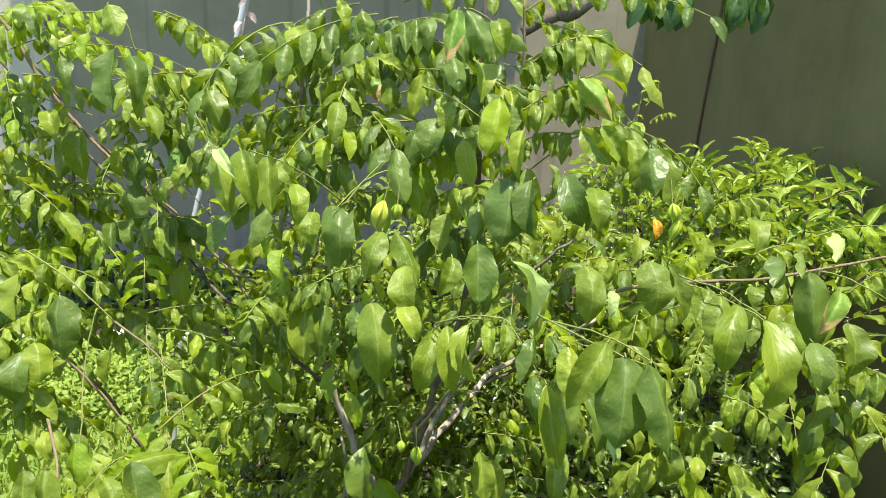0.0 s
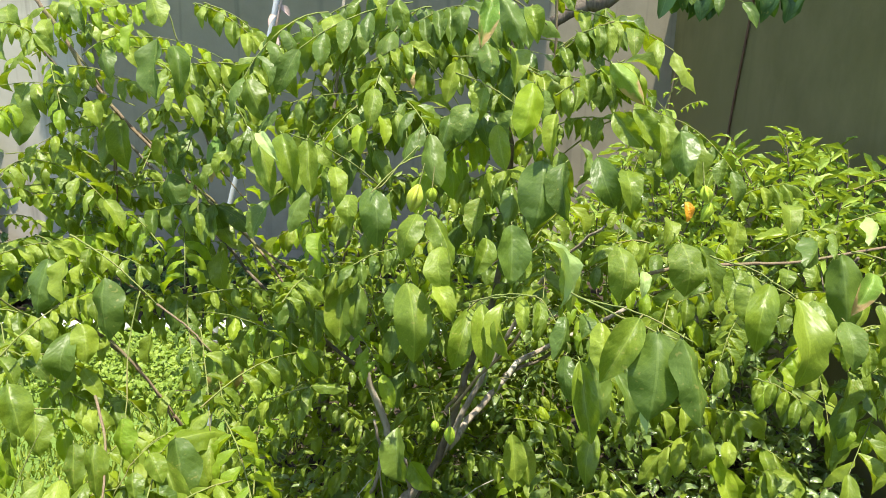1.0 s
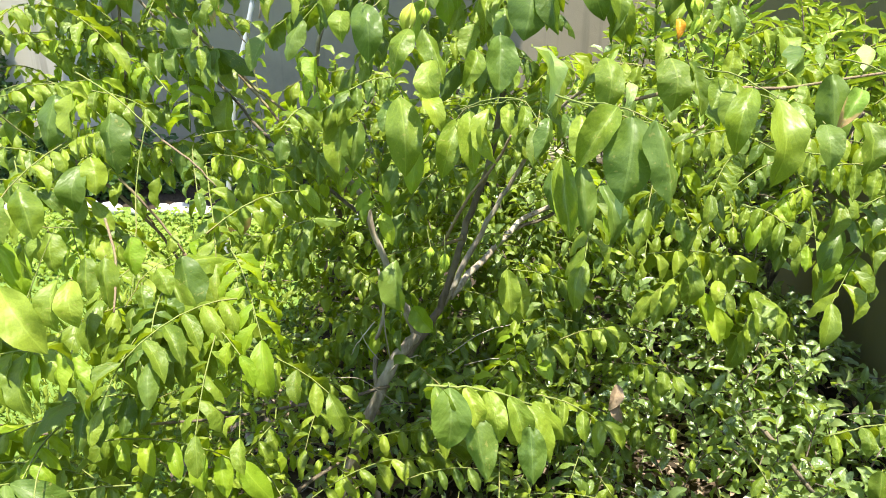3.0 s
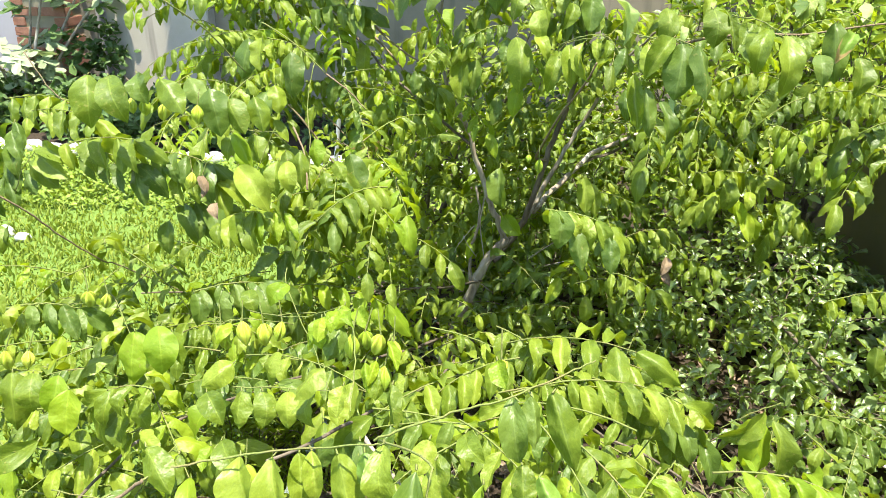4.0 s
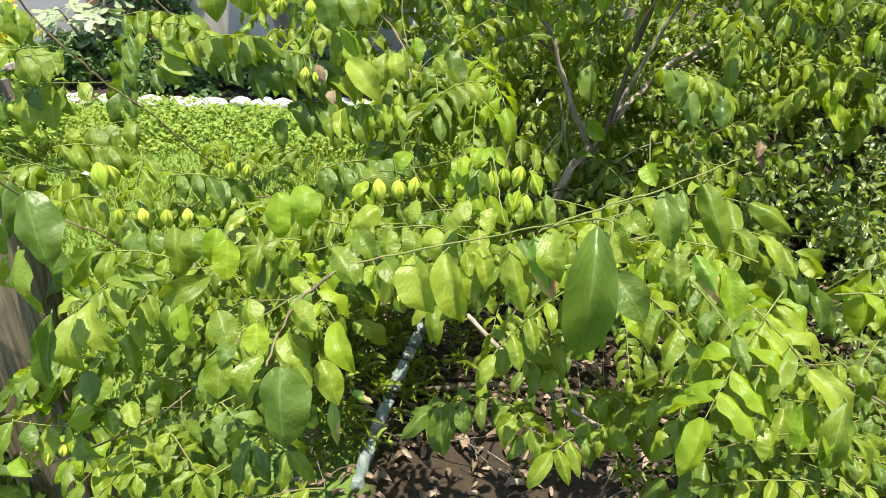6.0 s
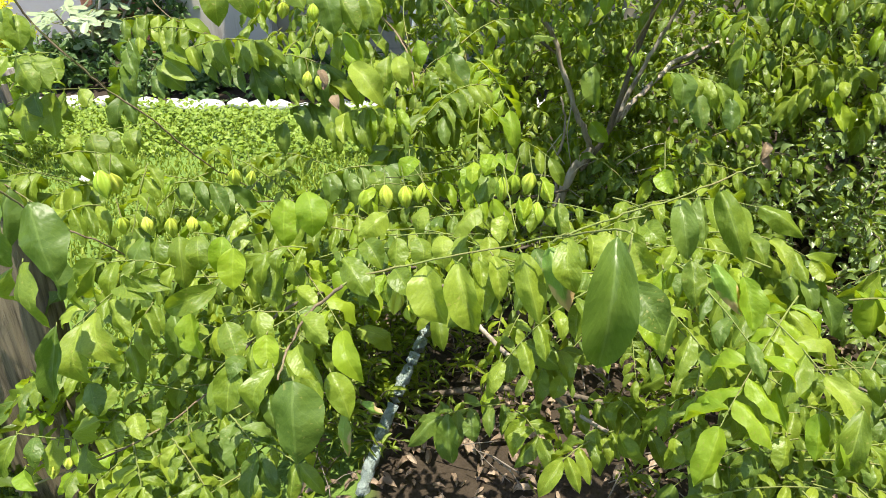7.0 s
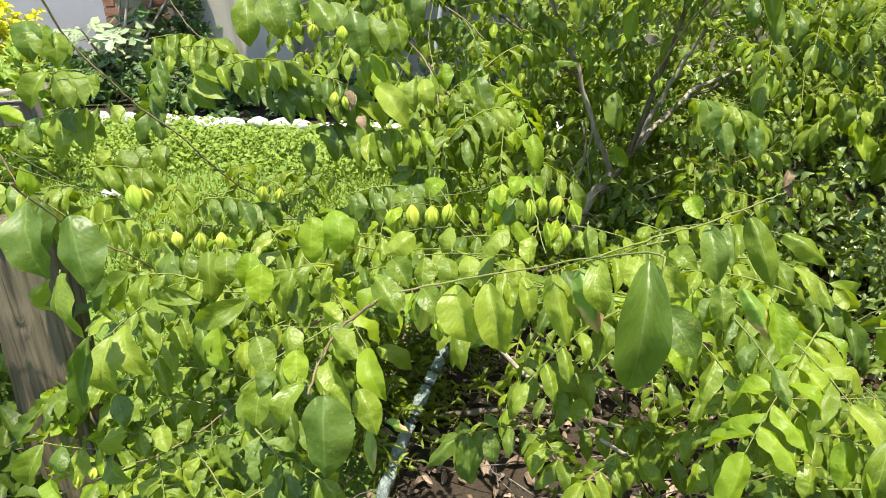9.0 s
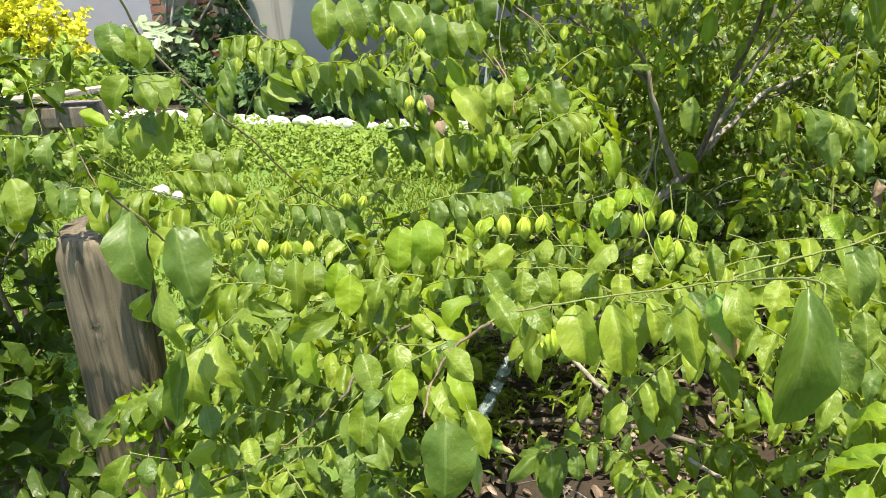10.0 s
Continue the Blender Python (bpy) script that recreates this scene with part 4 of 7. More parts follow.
shoot([(-0.393, 0.230, 0.884), (-0.327, 0.230, 0.891), (-0.255, 0.230, 0.892)], 0.0016)
leaflet(-0.424, 0.220, 0.880, -0.395, 0.195, 0.849, 0.040, "g")
leaflet(-0.376, 0.220, 0.887, -0.374, 0.195, 0.846, 0.034, "g")
leaflet(-0.347, 0.220, 0.889, -0.341, 0.195, 0.851, 0.041, "g")
leaflet(-0.313, 0.220, 0.893, -0.308, 0.195, 0.853, 0.039, "g")
leaflet(-0.279, 0.220, 0.895, -0.273, 0.195, 0.859, 0.037, "g")
leaflet(-0.249, 0.220, 0.894, -0.243, 0.195, 0.864, 0.029, "g")
leaflet(-0.365, 0.100, 0.894, -0.367, 0.075, 0.875, 0.017, "y")
fruit(-0.350, 0.100, 0.857, 0.0135)
fruit(-0.326, 0.100, 0.853, 0.0143)
fruit(-0.338, 0.100, 0.837, 0.0104)
leaflet(-0.362, 0.100, 0.890, -0.357, 0.075, 0.867, 0.032, "g")
leaflet(-0.352, 0.100, 0.903, -0.324, 0.075, 0.878, 0.031, "g")
shoot([(-0.378, -0.020, 0.945), (-0.403, -0.020, 0.923), (-0.421, -0.030, 0.908), (-0.436, -0.050, 0.883), (-0.433, -0.100, 0.872)], 0.0032)
leaflet(-0.402, -0.130, 0.895, -0.401, -0.155, 0.809, 0.056, "g")
leaflet(-0.429, -0.030, 0.909, -0.391, -0.055, 0.891, 0.031, "g")
leaflet(-0.426, -0.050, 0.884, -0.399, -0.075, 0.855, 0.024, "g")
leaflet(-0.405, -0.020, 0.827, -0.379, -0.045, 0.782, 0.033, "g")
leaflet(-0.422, 0.020, 0.891, -0.433, -0.005, 0.870, 0.025, "d")
leaflet(-0.454, -0.020, 0.854, -0.409, -0.045, 0.805, 0.031, "g")
leaflet(-0.403, 0.000, 0.754, -0.394, -0.025, 0.705, 0.017, "b")
leaflet(-0.397, 0.050, 0.729, -0.360, 0.025, 0.735, 0.015, "b")
shoot([(-0.432, 0.000, 0.902), (-0.506, -0.020, 0.857), (-0.541, -0.040, 0.828)], 0.0018)
shoot([(-0.513, 0.020, 0.880), (-0.443, 0.000, 0.895)], 0.0014)
leaflet(-0.530, -0.010, 0.882, -0.510, -0.035, 0.845, 0.041, "g")
leaflet(-0.492, 0.000, 0.892, -0.479, -0.025, 0.855, 0.036, "g")
leaflet(-0.515, -0.040, 0.845, -0.519, -0.065, 0.793, 0.034, "g")
leaflet(-0.503, -0.030, 0.848, -0.513, -0.055, 0.833, 0.024, "d")
leaflet(-0.491, -0.030, 0.864, -0.480, -0.055, 0.821, 0.032, "g")
leaflet(-0.477, -0.020, 0.874, -0.469, -0.045, 0.838, 0.030, "y")
leaflet(-0.460, -0.050, 0.850, -0.477, -0.075, 0.804, 0.028, "g")
leaflet(-0.541, -0.040, 0.820, -0.528, -0.065, 0.782, 0.027, "g")
leaflet(-0.671, 0.150, 0.792, -0.651, 0.125, 0.728, 0.045, "y")
leaflet(-0.617, 0.140, 0.841, -0.688, 0.115, 0.813, 0.036, "g")
leaflet(-0.703, 0.160, 0.781, -0.698, 0.135, 0.719, 0.027, "d")
leaflet(-0.803, 0.280, 0.841, -0.816, 0.255, 0.779, 0.044, "d")
leaflet(-0.773, 0.270, 0.847, -0.771, 0.245, 0.790, 0.044, "g")
leaflet(-0.731, 0.260, 0.856, -0.726, 0.235, 0.774, 0.045, "g")
leaflet(-0.699, 0.260, 0.858, -0.693, 0.235, 0.810, 0.048, "g")
leaflet(-0.660, 0.260, 0.858, -0.667, 0.235, 0.810, 0.036, "y")
leaflet(-0.634, 0.240, 0.850, -0.633, 0.215, 0.792, 0.046, "y")
leaflet(-0.635, 0.300, 0.790, -0.622, 0.275, 0.728, 0.042, "g")
leaflet(-0.600, 0.300, 0.782, -0.595, 0.275, 0.726, 0.050, "g")
leaflet(-0.577, 0.300, 0.802, -0.549, 0.275, 0.766, 0.040, "g")
row_frond(-0.534, 0.280, 0.835, -0.619, 0.300, 0.810, 3, 0.051, "g", 0.6)
leaflet(-0.548, 0.250, 0.780, -0.509, 0.225, 0.763, 0.031, "g")
shoot([(-0.809, 0.080, 0.800), (-0.747, 0.140, 0.846), (-0.738, 0.200, 0.833)], 0.0018)
leaflet(-0.791, 0.080, 0.807, -0.783, 0.055, 0.725, 0.047, "g")
leaflet(-0.778, 0.090, 0.819, -0.734, 0.065, 0.755, 0.038, "g")
leaflet(-0.759, 0.100, 0.834, -0.723, 0.075, 0.790, 0.031, "g")
leaflet(-0.746, 0.120, 0.848, -0.689, 0.095, 0.841, 0.029, "g")
leaflet(-0.735, 0.130, 0.854, -0.665, 0.105, 0.853, 0.024, "g")
leaflet(-0.812, 0.120, 0.801, -0.793, 0.095, 0.885, 0.029, "g")
leaflet(-0.798, 0.140, 0.819, -0.774, 0.115, 0.884, 0.027, "g")
row_frond(-0.732, 0.160, 0.798, -0.769, 0.120, 0.732, 4, 0.051, "g", 0.8)
row_frond(-0.722, 0.220, 0.824, -0.821, 0.200, 0.838, 4, 0.054, "g", 0.6)
shoot([(-0.938, 0.020, 0.541), (-0.803, 0.060, 0.587), (-0.727, 0.100, 0.616), (-0.679, 0.140, 0.645), (-0.686, 0.250, 0.609)], 0.0030)
shoot([(-0.931, 0.050, 0.626), (-0.841, 0.070, 0.608), (-0.738, 0.100, 0.606)], 0.0014)
shoot([(-0.806, 0.060, 0.651), (-0.690, 0.120, 0.622)], 0.0014)
shoot([(-0.766, 0.080, 0.603), (-0.755, 0.060, 0.584), (-0.742, 0.040, 0.550)], 0.0016)
shoot([(-0.720, 0.100, 0.614), (-0.683, 0.070, 0.595), (-0.641, 0.040, 0.564)], 0.0016)
shoot([(-0.691, 0.120, 0.643), (-0.688, 0.100, 0.596)], 0.0014)
leaflet(-0.920, 0.040, 0.633, -0.944, 0.015, 0.571, 0.038, "g")
leaflet(-0.891, 0.040, 0.632, -0.886, 0.015, 0.594, 0.044, "d")
leaflet(-0.869, 0.050, 0.621, -0.877, 0.025, 0.575, 0.047, "g")
leaflet(-0.842, 0.060, 0.616, -0.775, 0.035, 0.677, 0.034, "g")
leaflet(-0.821, 0.060, 0.618, -0.780, 0.035, 0.586, 0.036, "g")
leaflet(-0.852, 0.060, 0.615, -0.833, 0.035, 0.585, 0.044, "y")
leaflet(-0.781, 0.070, 0.650, -0.761, 0.045, 0.626, 0.034, "g")
leaflet(-0.751, 0.080, 0.656, -0.730, 0.055, 0.629, 0.034, "g")
leaflet(-0.713, 0.100, 0.659, -0.710, 0.075, 0.634, 0.038, "g")
leaflet(-0.680, 0.100, 0.613, -0.645, 0.075, 0.596, 0.038, "g")
leaflet(-0.885, 0.000, 0.609, -0.853, -0.025, 0.595, 0.036, "y")
row_frond(-0.758, 0.070, 0.605, -0.741, 0.040, 0.555, 3, 0.040, "g", 0.9)
row_frond(-0.700, 0.080, 0.616, -0.640, 0.040, 0.570, 4, 0.041, "g", 0.9)
row_frond(-0.584, 0.050, 0.694, -0.536, 0.020, 0.657, 3, 0.053, "d", 0.8)
row_frond(-0.578, 0.060, 0.648, -0.481, 0.020, 0.645, 3, 0.045, "g", 0.7)
fruit(-0.871, 0.040, 0.578, 0.0111)
fruit(-0.845, 0.040, 0.588, 0.0092)
fruit(-0.827, 0.040, 0.592, 0.0092)
bare_branch([(-0.350, 0.720, 0.447), (-0.327, 0.690, 0.444), (-0.264, 0.620, 0.429), (-0.200, 0.550, 0.435), (-0.146, 0.450, 0.444), (-0.117, 0.400, 0.461), (-0.067, 0.340, 0.478)], 0.0065)
row_frond(-0.214, 0.500, 0.479, -0.151, 0.500, 0.530, 4, 0.060, "g", 0.7)
leaflet(-0.245, 0.500, 0.512, -0.250, 0.475, 0.464, 0.040, "g")
leaflet(-0.219, 0.480, 0.556, -0.149, 0.455, 0.517, 0.046, "g")
leaflet(-0.184, 0.460, 0.510, -0.193, 0.435, 0.448, 0.052, "g")
leaflet(-0.147, 0.440, 0.515, -0.162, 0.415, 0.480, 0.044, "g")
row_frond(-0.249, 0.420, 0.456, -0.365, 0.360, 0.462, 5, 0.064, "d", 0.7)
leaflet(-0.340, 0.340, 0.489, -0.332, 0.315, 0.401, 0.042, "d")
leaflet(-0.295, 0.340, 0.491, -0.291, 0.315, 0.453, 0.052, "d")
row_frond(-0.226, 0.400, 0.461, -0.180, 0.320, 0.469, 4, 0.057, "g", 0.8)
row_frond(-0.156, 0.420, 0.454, -0.057, 0.400, 0.493, 4, 0.060, "g", 0.6)
row_frond(-0.057, 0.350, 0.471, -0.140, 0.250, 0.486, 5, 0.058, "g", 0.7)
row_frond(-0.049, 0.400, 0.506, -0.001, 0.350, 0.478, 4, 0.057, "g", 0.8)
leaflet(-0.051, 0.300, 0.507, -0.002, 0.275, 0.468, 0.046, "g")
leaflet(-0.087, 0.320, 0.498, -0.079, 0.295, 0.461, 0.035, "g")
shoot([(0.051, 0.360, 0.703), (0.081, 0.360, 0.695), (0.127, 0.360, 0.686)], 0.0016)
leaflet(0.042, 0.340, 0.704, 0.040, 0.315, 0.666, 0.026, "g")
leaflet(0.058, 0.340, 0.706, 0.057, 0.315, 0.673, 0.025, "g")
leaflet(0.079, 0.340, 0.705, 0.083, 0.315, 0.670, 0.024, "g")
leaflet(0.101, 0.340, 0.701, 0.106, 0.315, 0.658, 0.027, "g")
leaflet(0.143, 0.360, 0.686, 0.151, 0.335, 0.638, 0.030, "g")
shoot([(0.014, 0.300, 0.723), (0.054, 0.300, 0.688), (0.134, 0.310, 0.647), (0.201, 0.340, 0.622), (0.321, 0.380, 0.611)], 0.0022)
leaflet(0.197, 0.330, 0.626, 0.198, 0.305, 0.600, 0.018, "y")
leaflet(0.215, 0.330, 0.628, 0.221, 0.305, 0.595, 0.026, "y")
leaflet(0.242, 0.340, 0.625, 0.241, 0.315, 0.595, 0.024, "g")
leaflet(0.270, 0.350, 0.621, 0.266, 0.325, 0.584, 0.027, "g")
leaflet(0.296, 0.360, 0.619, 0.297, 0.335, 0.584, 0.022, "g")
leaflet(0.320, 0.370, 0.615, 0.347, 0.345, 0.562, 0.026, "g")
row_frond(0.058, 0.280, 0.694, 0.042, 0.200, 0.607, 6, 0.039, "g", 0.95)
row_frond(0.113, 0.280, 0.666, 0.110, 0.240, 0.612, 4, 0.034, "g", 0.9)
leaflet(0.131, 0.240, 0.672, 0.139, 0.215, 0.612, 0.050, "g")
leaflet(0.125, 0.130, 0.741, 0.140, 0.105, 0.692, 0.017, "y")
leaflet(0.101, 0.200, 0.647, 0.093, 0.175, 0.612, 0.034, "g")
leaflet(0.171, 0.100, 0.727, 0.169, 0.075, 0.671, 0.029, "y")
leaflet(0.191, 0.080, 0.728, 0.184, 0.055, 0.666, 0.032, "y")
leaflet(0.212, 0.080, 0.752, 0.200, 0.055, 0.668, 0.034, "g")
leaflet(0.145, 0.120, 0.672, 0.135, 0.095, 0.635, 0.040, "g")
leaflet(0.114, 0.180, 0.626, 0.125, 0.155, 0.613, 0.016, "y")
shoot([(0.119, 0.160, 0.635), (0.060, 0.140, 0.608), (0.014, 0.120, 0.602)], 0.0016)
leaflet(0.042, 0.140, 0.637, 0.050, 0.115, 0.601, 0.033, "g")
leaflet(0.015, 0.160, 0.622, 0.001, 0.135, 0.586, 0.037, "g")
leaflet(0.104, 0.120, 0.638, 0.096, 0.095, 0.616, 0.028, "d")
row_frond(0.049, 0.260, 0.623, 0.010, 0.260, 0.597, 3, 0.044, "g", 0.7)
row_frond(0.214, 0.300, 0.589, 0.258, 0.280, 0.589, 4, 0.039, "g", 0.8)
row_frond(0.213, 0.100, 0.666, 0.262, 0.120, 0.673, 3, 0.037, "g", 0.7)
leaflet(0.236, 0.500, 0.743, 0.177, 0.475, 0.679, 0.042, "g")
leaflet(0.212, 0.480, 0.707, 0.226, 0.455, 0.648, 0.038, "g")
leaflet(0.238, 0.480, 0.709, 0.252, 0.455, 0.646, 0.036, "g")
leaflet(0.262, 0.480, 0.713, 0.276, 0.455, 0.670, 0.032, "g")
leaflet(0.253, 0.500, 0.736, 0.286, 0.475, 0.710, 0.032, "g")
shoot([(0.165, 0.450, 0.655), (0.213, 0.480, 0.709), (0.279, 0.520, 0.711)], 0.0018)
shoot([(0.433, 0.620, 0.674), (0.382, 0.620, 0.647), (0.335, 0.620, 0.608)], 0.0018)
leaflet(0.402, 0.600, 0.667, 0.320, 0.575, 0.624, 0.044, "g")
leaflet(0.381, 0.580, 0.665, 0.388, 0.555, 0.555, 0.058, "y")
leaflet(0.409, 0.580, 0.665, 0.418, 0.555, 0.564, 0.045, "g")
row_frond(0.266, 0.600, 0.546, 0.223, 0.550, 0.500, 3, 0.049, "g", 0.8)
row_frond(0.278, 0.550, 0.530, 0.311, 0.500, 0.494, 3, 0.049, "g", 0.8)
shoot([(0.206, 0.550, 0.591), (0.239, 0.500, 0.560), (0.266, 0.450, 0.526)], 0.0016)
shoot([(0.284, 0.600, 0.560), (0.307, 0.550, 0.533), (0.332, 0.500, 0.484)], 0.0016)
# the boughs before the post
shoot([(-1.260, 0.280, 0.920), (-1.168, 0.280, 0.935), (-1.096, 0.300, 0.940), (-1.095, 0.320, 0.926)], 0.0020)
leaflet(-1.216, 0.270, 0.961, -1.194, 0.245, 0.889, 0.051, "g")
leaflet(-1.166, 0.280, 0.955, -1.139, 0.255, 0.900, 0.040, "g")
leaflet(-1.129, 0.280, 0.943, -1.116, 0.255, 0.904, 0.033, "d")
leaflet(-1.107, 0.290, 0.941, -1.089, 0.265, 0.910, 0.024, "g")
leaflet(-1.089, 0.300, 0.936, -1.078, 0.275, 0.896, 0.024, "d")
leaflet(-1.242, 0.270, 0.930, -1.228, 0.245, 0.886, 0.033, "g")
shoot([(-1.303, 0.360, 1.002), (-1.218, 0.360, 1.002), (-1.193, 0.380, 1.008)], 0.0018)
leaflet(-1.272, 0.360, 1.000, -1.273, 0.335, 0.942, 0.034, "g")
leaflet(-1.244, 0.360, 1.001, -1.245, 0.335, 0.952, 0.029, "d")
leaflet(-1.224, 0.360, 1.002, -1.221, 0.335, 0.957, 0.031, "g")
leaflet(-1.206, 0.370, 1.007, -1.170, 0.345, 0.982, 0.029, "d")
leaflet(-1.182, 0.360, 1.011, -1.185, 0.335, 0.946, 0.031, "d")
leaflet(-1.300, 0.360, 0.999, -1.296, 0.335, 0.949, 0.031, "g")
shoot([(-1.211, 0.400, 1.017), (-1.183, 0.400, 0.946), (-1.147, 0.380, 0.903), (-1.113, 0.380, 0.883), (-1.050, 0.360, 0.858)], 0.0024)
leaflet(-1.197, 0.400, 0.971, -1.183, 0.375, 0.937, 0.031, "g")
leaflet(-1.122, 0.360, 0.903, -1.114, 0.335, 0.832, 0.037, "g")
leaflet(-1.072, 0.340, 0.893, -1.085, 0.315, 0.794, 0.042, "d")
leaflet(-1.135, 0.400, 0.871, -1.128, 0.375, 0.943, 0.036, "y")
shoot([(-1.352, 0.500, 1.067), (-1.309, 0.460, 1.025), (-1.271, 0.420, 0.985)], 0.0012)
leaflet(-1.311, 0.460, 1.020, -1.327, 0.435, 0.979, 0.029, "d")
leaflet(-1.183, 0.420, 1.029, -1.113, 0.395, 1.016, 0.029, "y")
leaflet(-0.640, 0.720, 1.001, -0.619, 0.695, 0.977, 0.016, "w")
leaflet(-0.625, 0.720, 0.993, -0.627, 0.695, 0.967, 0.013, "w")
leaflet(-0.604, 0.700, 0.956, -0.592, 0.675, 0.933, 0.020, "w")
leaflet(0.272, 1.000, 0.772, 0.258, 0.975, 0.738, 0.022, "w")
leaflet(0.272, 1.000, 0.751, 0.282, 0.975, 0.715, 0.019, "w")
leaflet(-0.269, 0.240, 0.993, -0.269, 0.215, 0.972, 0.021, "y")
leaflet(-0.248, 0.240, 1.005, -0.252, 0.215, 0.986, 0.018, "y")
leaflet(-0.232, 0.240, 1.006, -0.222, 0.215, 0.996, 0.013, "y")
leaflet(-0.179, 0.210, 0.985, -0.164, 0.185, 0.959, 0.013, "y")
leaflet(-0.192, 0.200, 0.962, -0.198, 0.175, 0.942, 0.013, "y")
leaflet(-0.206, 0.200, 0.958, -0.197, 0.175, 0.931, 0.014, "y")
leaflet(-0.444, 0.360, 0.904, -0.460, 0.335, 0.881, 0.018, "y")
bare_branch([(-0.162, 1.460, 0.719), (-0.171, 1.460, 0.643), (-0.157, 1.450, 0.538)], 0.0026)
bare_branch([(-0.186, 1.420, 0.649), (-0.220, 1.420, 0.601), (-0.241, 1.420, 0.562)], 0.0016)
bare_branch([(-0.174, 1.400, 0.563), (-0.202, 1.400, 0.600), (-0.216, 1.420, 0.620)], 0.0014)
bare_branch([(-0.159, 1.420, 0.521), (-0.124, 1.420, 0.554), (-0.088, 1.420, 0.569)], 0.0016)
bare_branch([(-0.120, 1.350, 0.477), (-0.210, 1.350, 0.543), (-0.265, 1.320, 0.561)], 0.0014)
bare_branch([(-0.024, 1.500, 0.528), (0.058, 1.550, 0.567), (0.160, 1.600, 0.571)], 0.0016)
bare_branch([(0.011, 1.500, 0.502), (0.091, 1.500, 0.523), (0.189, 1.500, 0.509)], 0.0014)
# the upper boughs
leaflet(-0.889, 1.500, 1.599, -0.863, 1.475, 1.536, 0.048, "g")
leaflet(-0.850, 1.500, 1.580, -0.833, 1.475, 1.514, 0.036, "g")
leaflet(-0.810, 1.500, 1.575, -0.792, 1.475, 1.527, 0.031, "g")
leaflet(-0.766, 1.500, 1.616, -0.768, 1.475, 1.565, 0.037, "g")
leaflet(-0.747, 1.500, 1.609, -0.730, 1.475, 1.549, 0.024, "d")
row_frond(-0.752, 1.500, 1.508, -0.691, 1.520, 1.547, 4, 0.038, "y", 0.6)
leaflet(-0.711, 1.500, 1.533, -0.689, 1.475, 1.463, 0.040, "d")
leaflet(-0.863, 1.600, 1.486, -0.861, 1.575, 1.355, 0.062, "g")
leaflet(-0.942, 1.600, 1.434, -0.945, 1.575, 1.318, 0.066, "g")
leaflet(-0.925, 1.620, 1.445, -0.890, 1.595, 1.380, 0.029, "g")
leaflet(-0.805, 1.550, 1.457, -0.762, 1.525, 1.402, 0.043, "g")
leaflet(-0.748, 1.520, 1.420, -0.730, 1.495, 1.367, 0.036, "g")
leaflet(-0.922, 1.640, 1.441, -0.951, 1.615, 1.395, 0.039, "d")
leaflet(-0.831, 1.600, 1.410, -0.812, 1.575, 1.360, 0.041, "d")
leaflet(-0.603, 1.400, 1.568, -0.603, 1.375, 1.513, 0.029, "y")
leaflet(-0.500, 1.250, 1.544, -0.496, 1.225, 1.446, 0.054, "d")
leaflet(-0.484, 1.270, 1.532, -0.470, 1.245, 1.456, 0.034, "d")
leaflet(-0.477, 1.300, 1.497, -0.483, 1.275, 1.431, 0.025, "g")
leaflet(-0.519, 1.280, 1.611, -0.495, 1.255, 1.562, 0.049, "g")
leaflet(-0.737, 1.580, 1.390, -0.761, 1.555, 1.277, 0.048, "d")
leaflet(-0.721, 1.580, 1.376, -0.708, 1.555, 1.274, 0.048, "g")
row_frond(-0.667, 1.520, 1.380, -0.604, 1.520, 1.418, 3, 0.047, "g", 0.6)
row_frond(-0.488, 1.400, 1.605, -0.393, 1.400, 1.553, 4, 0.049, "g", 0.5)
row_frond(-0.504, 1.380, 1.498, -0.387, 1.380, 1.493, 5, 0.058, "g", 0.5)
leaflet(-0.339, 1.300, 1.543, -0.325, 1.275, 1.456, 0.044, "g")
leaflet(-0.308, 1.320, 1.525, -0.288, 1.295, 1.450, 0.036, "g")
leaflet(-0.386, 1.340, 1.477, -0.353, 1.315, 1.408, 0.046, "g")
leaflet(-0.472, 1.420, 1.368, -0.480, 1.395, 1.282, 0.037, "b")
leaflet(-0.454, 1.420, 1.352, -0.465, 1.395, 1.297, 0.033, "d")
leaflet(-0.428, 1.420, 1.360, -0.430, 1.395, 1.307, 0.038, "g")
leaflet(-0.255, 0.930, 1.436, -0.226, 0.905, 1.404, 0.015, "p")
leaflet(-0.265, 0.950, 1.429, -0.241, 0.925, 1.356, 0.027, "g")
leaflet(-0.231, 0.950, 1.432, -0.212, 0.925, 1.364, 0.030, "g")
leaflet(-0.203, 0.970, 1.425, -0.195, 0.945, 1.352, 0.027, "g")
leaflet(-0.170, 0.970, 1.389, -0.164, 0.945, 1.339, 0.027, "g")
leaflet(-0.189, 1.000, 1.419, -0.163, 0.975, 1.381, 0.021, "g")
leaflet(-0.228, 1.000, 1.409, -0.233, 0.975, 1.360, 0.024, "d")
leaflet(-0.127, 1.000, 1.356, -0.116, 0.975, 1.278, 0.042, "d")
leaflet(-0.155, 1.020, 1.342, -0.155, 0.995, 1.300, 0.029, "g")
shoot([(-0.754, 1.620, 1.386), (-0.793, 1.680, 1.273), (-0.801, 1.680, 1.162), (-0.803, 1.680, 1.055), (-0.799, 1.660, 0.964)], 0.0045)
row_frond(-0.793, 1.680, 1.238, -0.897, 1.700, 1.295, 5, 0.043, "g", 0.6)
row_frond(-0.800, 1.680, 1.186, -0.933, 1.700, 1.210, 5, 0.048, "g", 0.6)
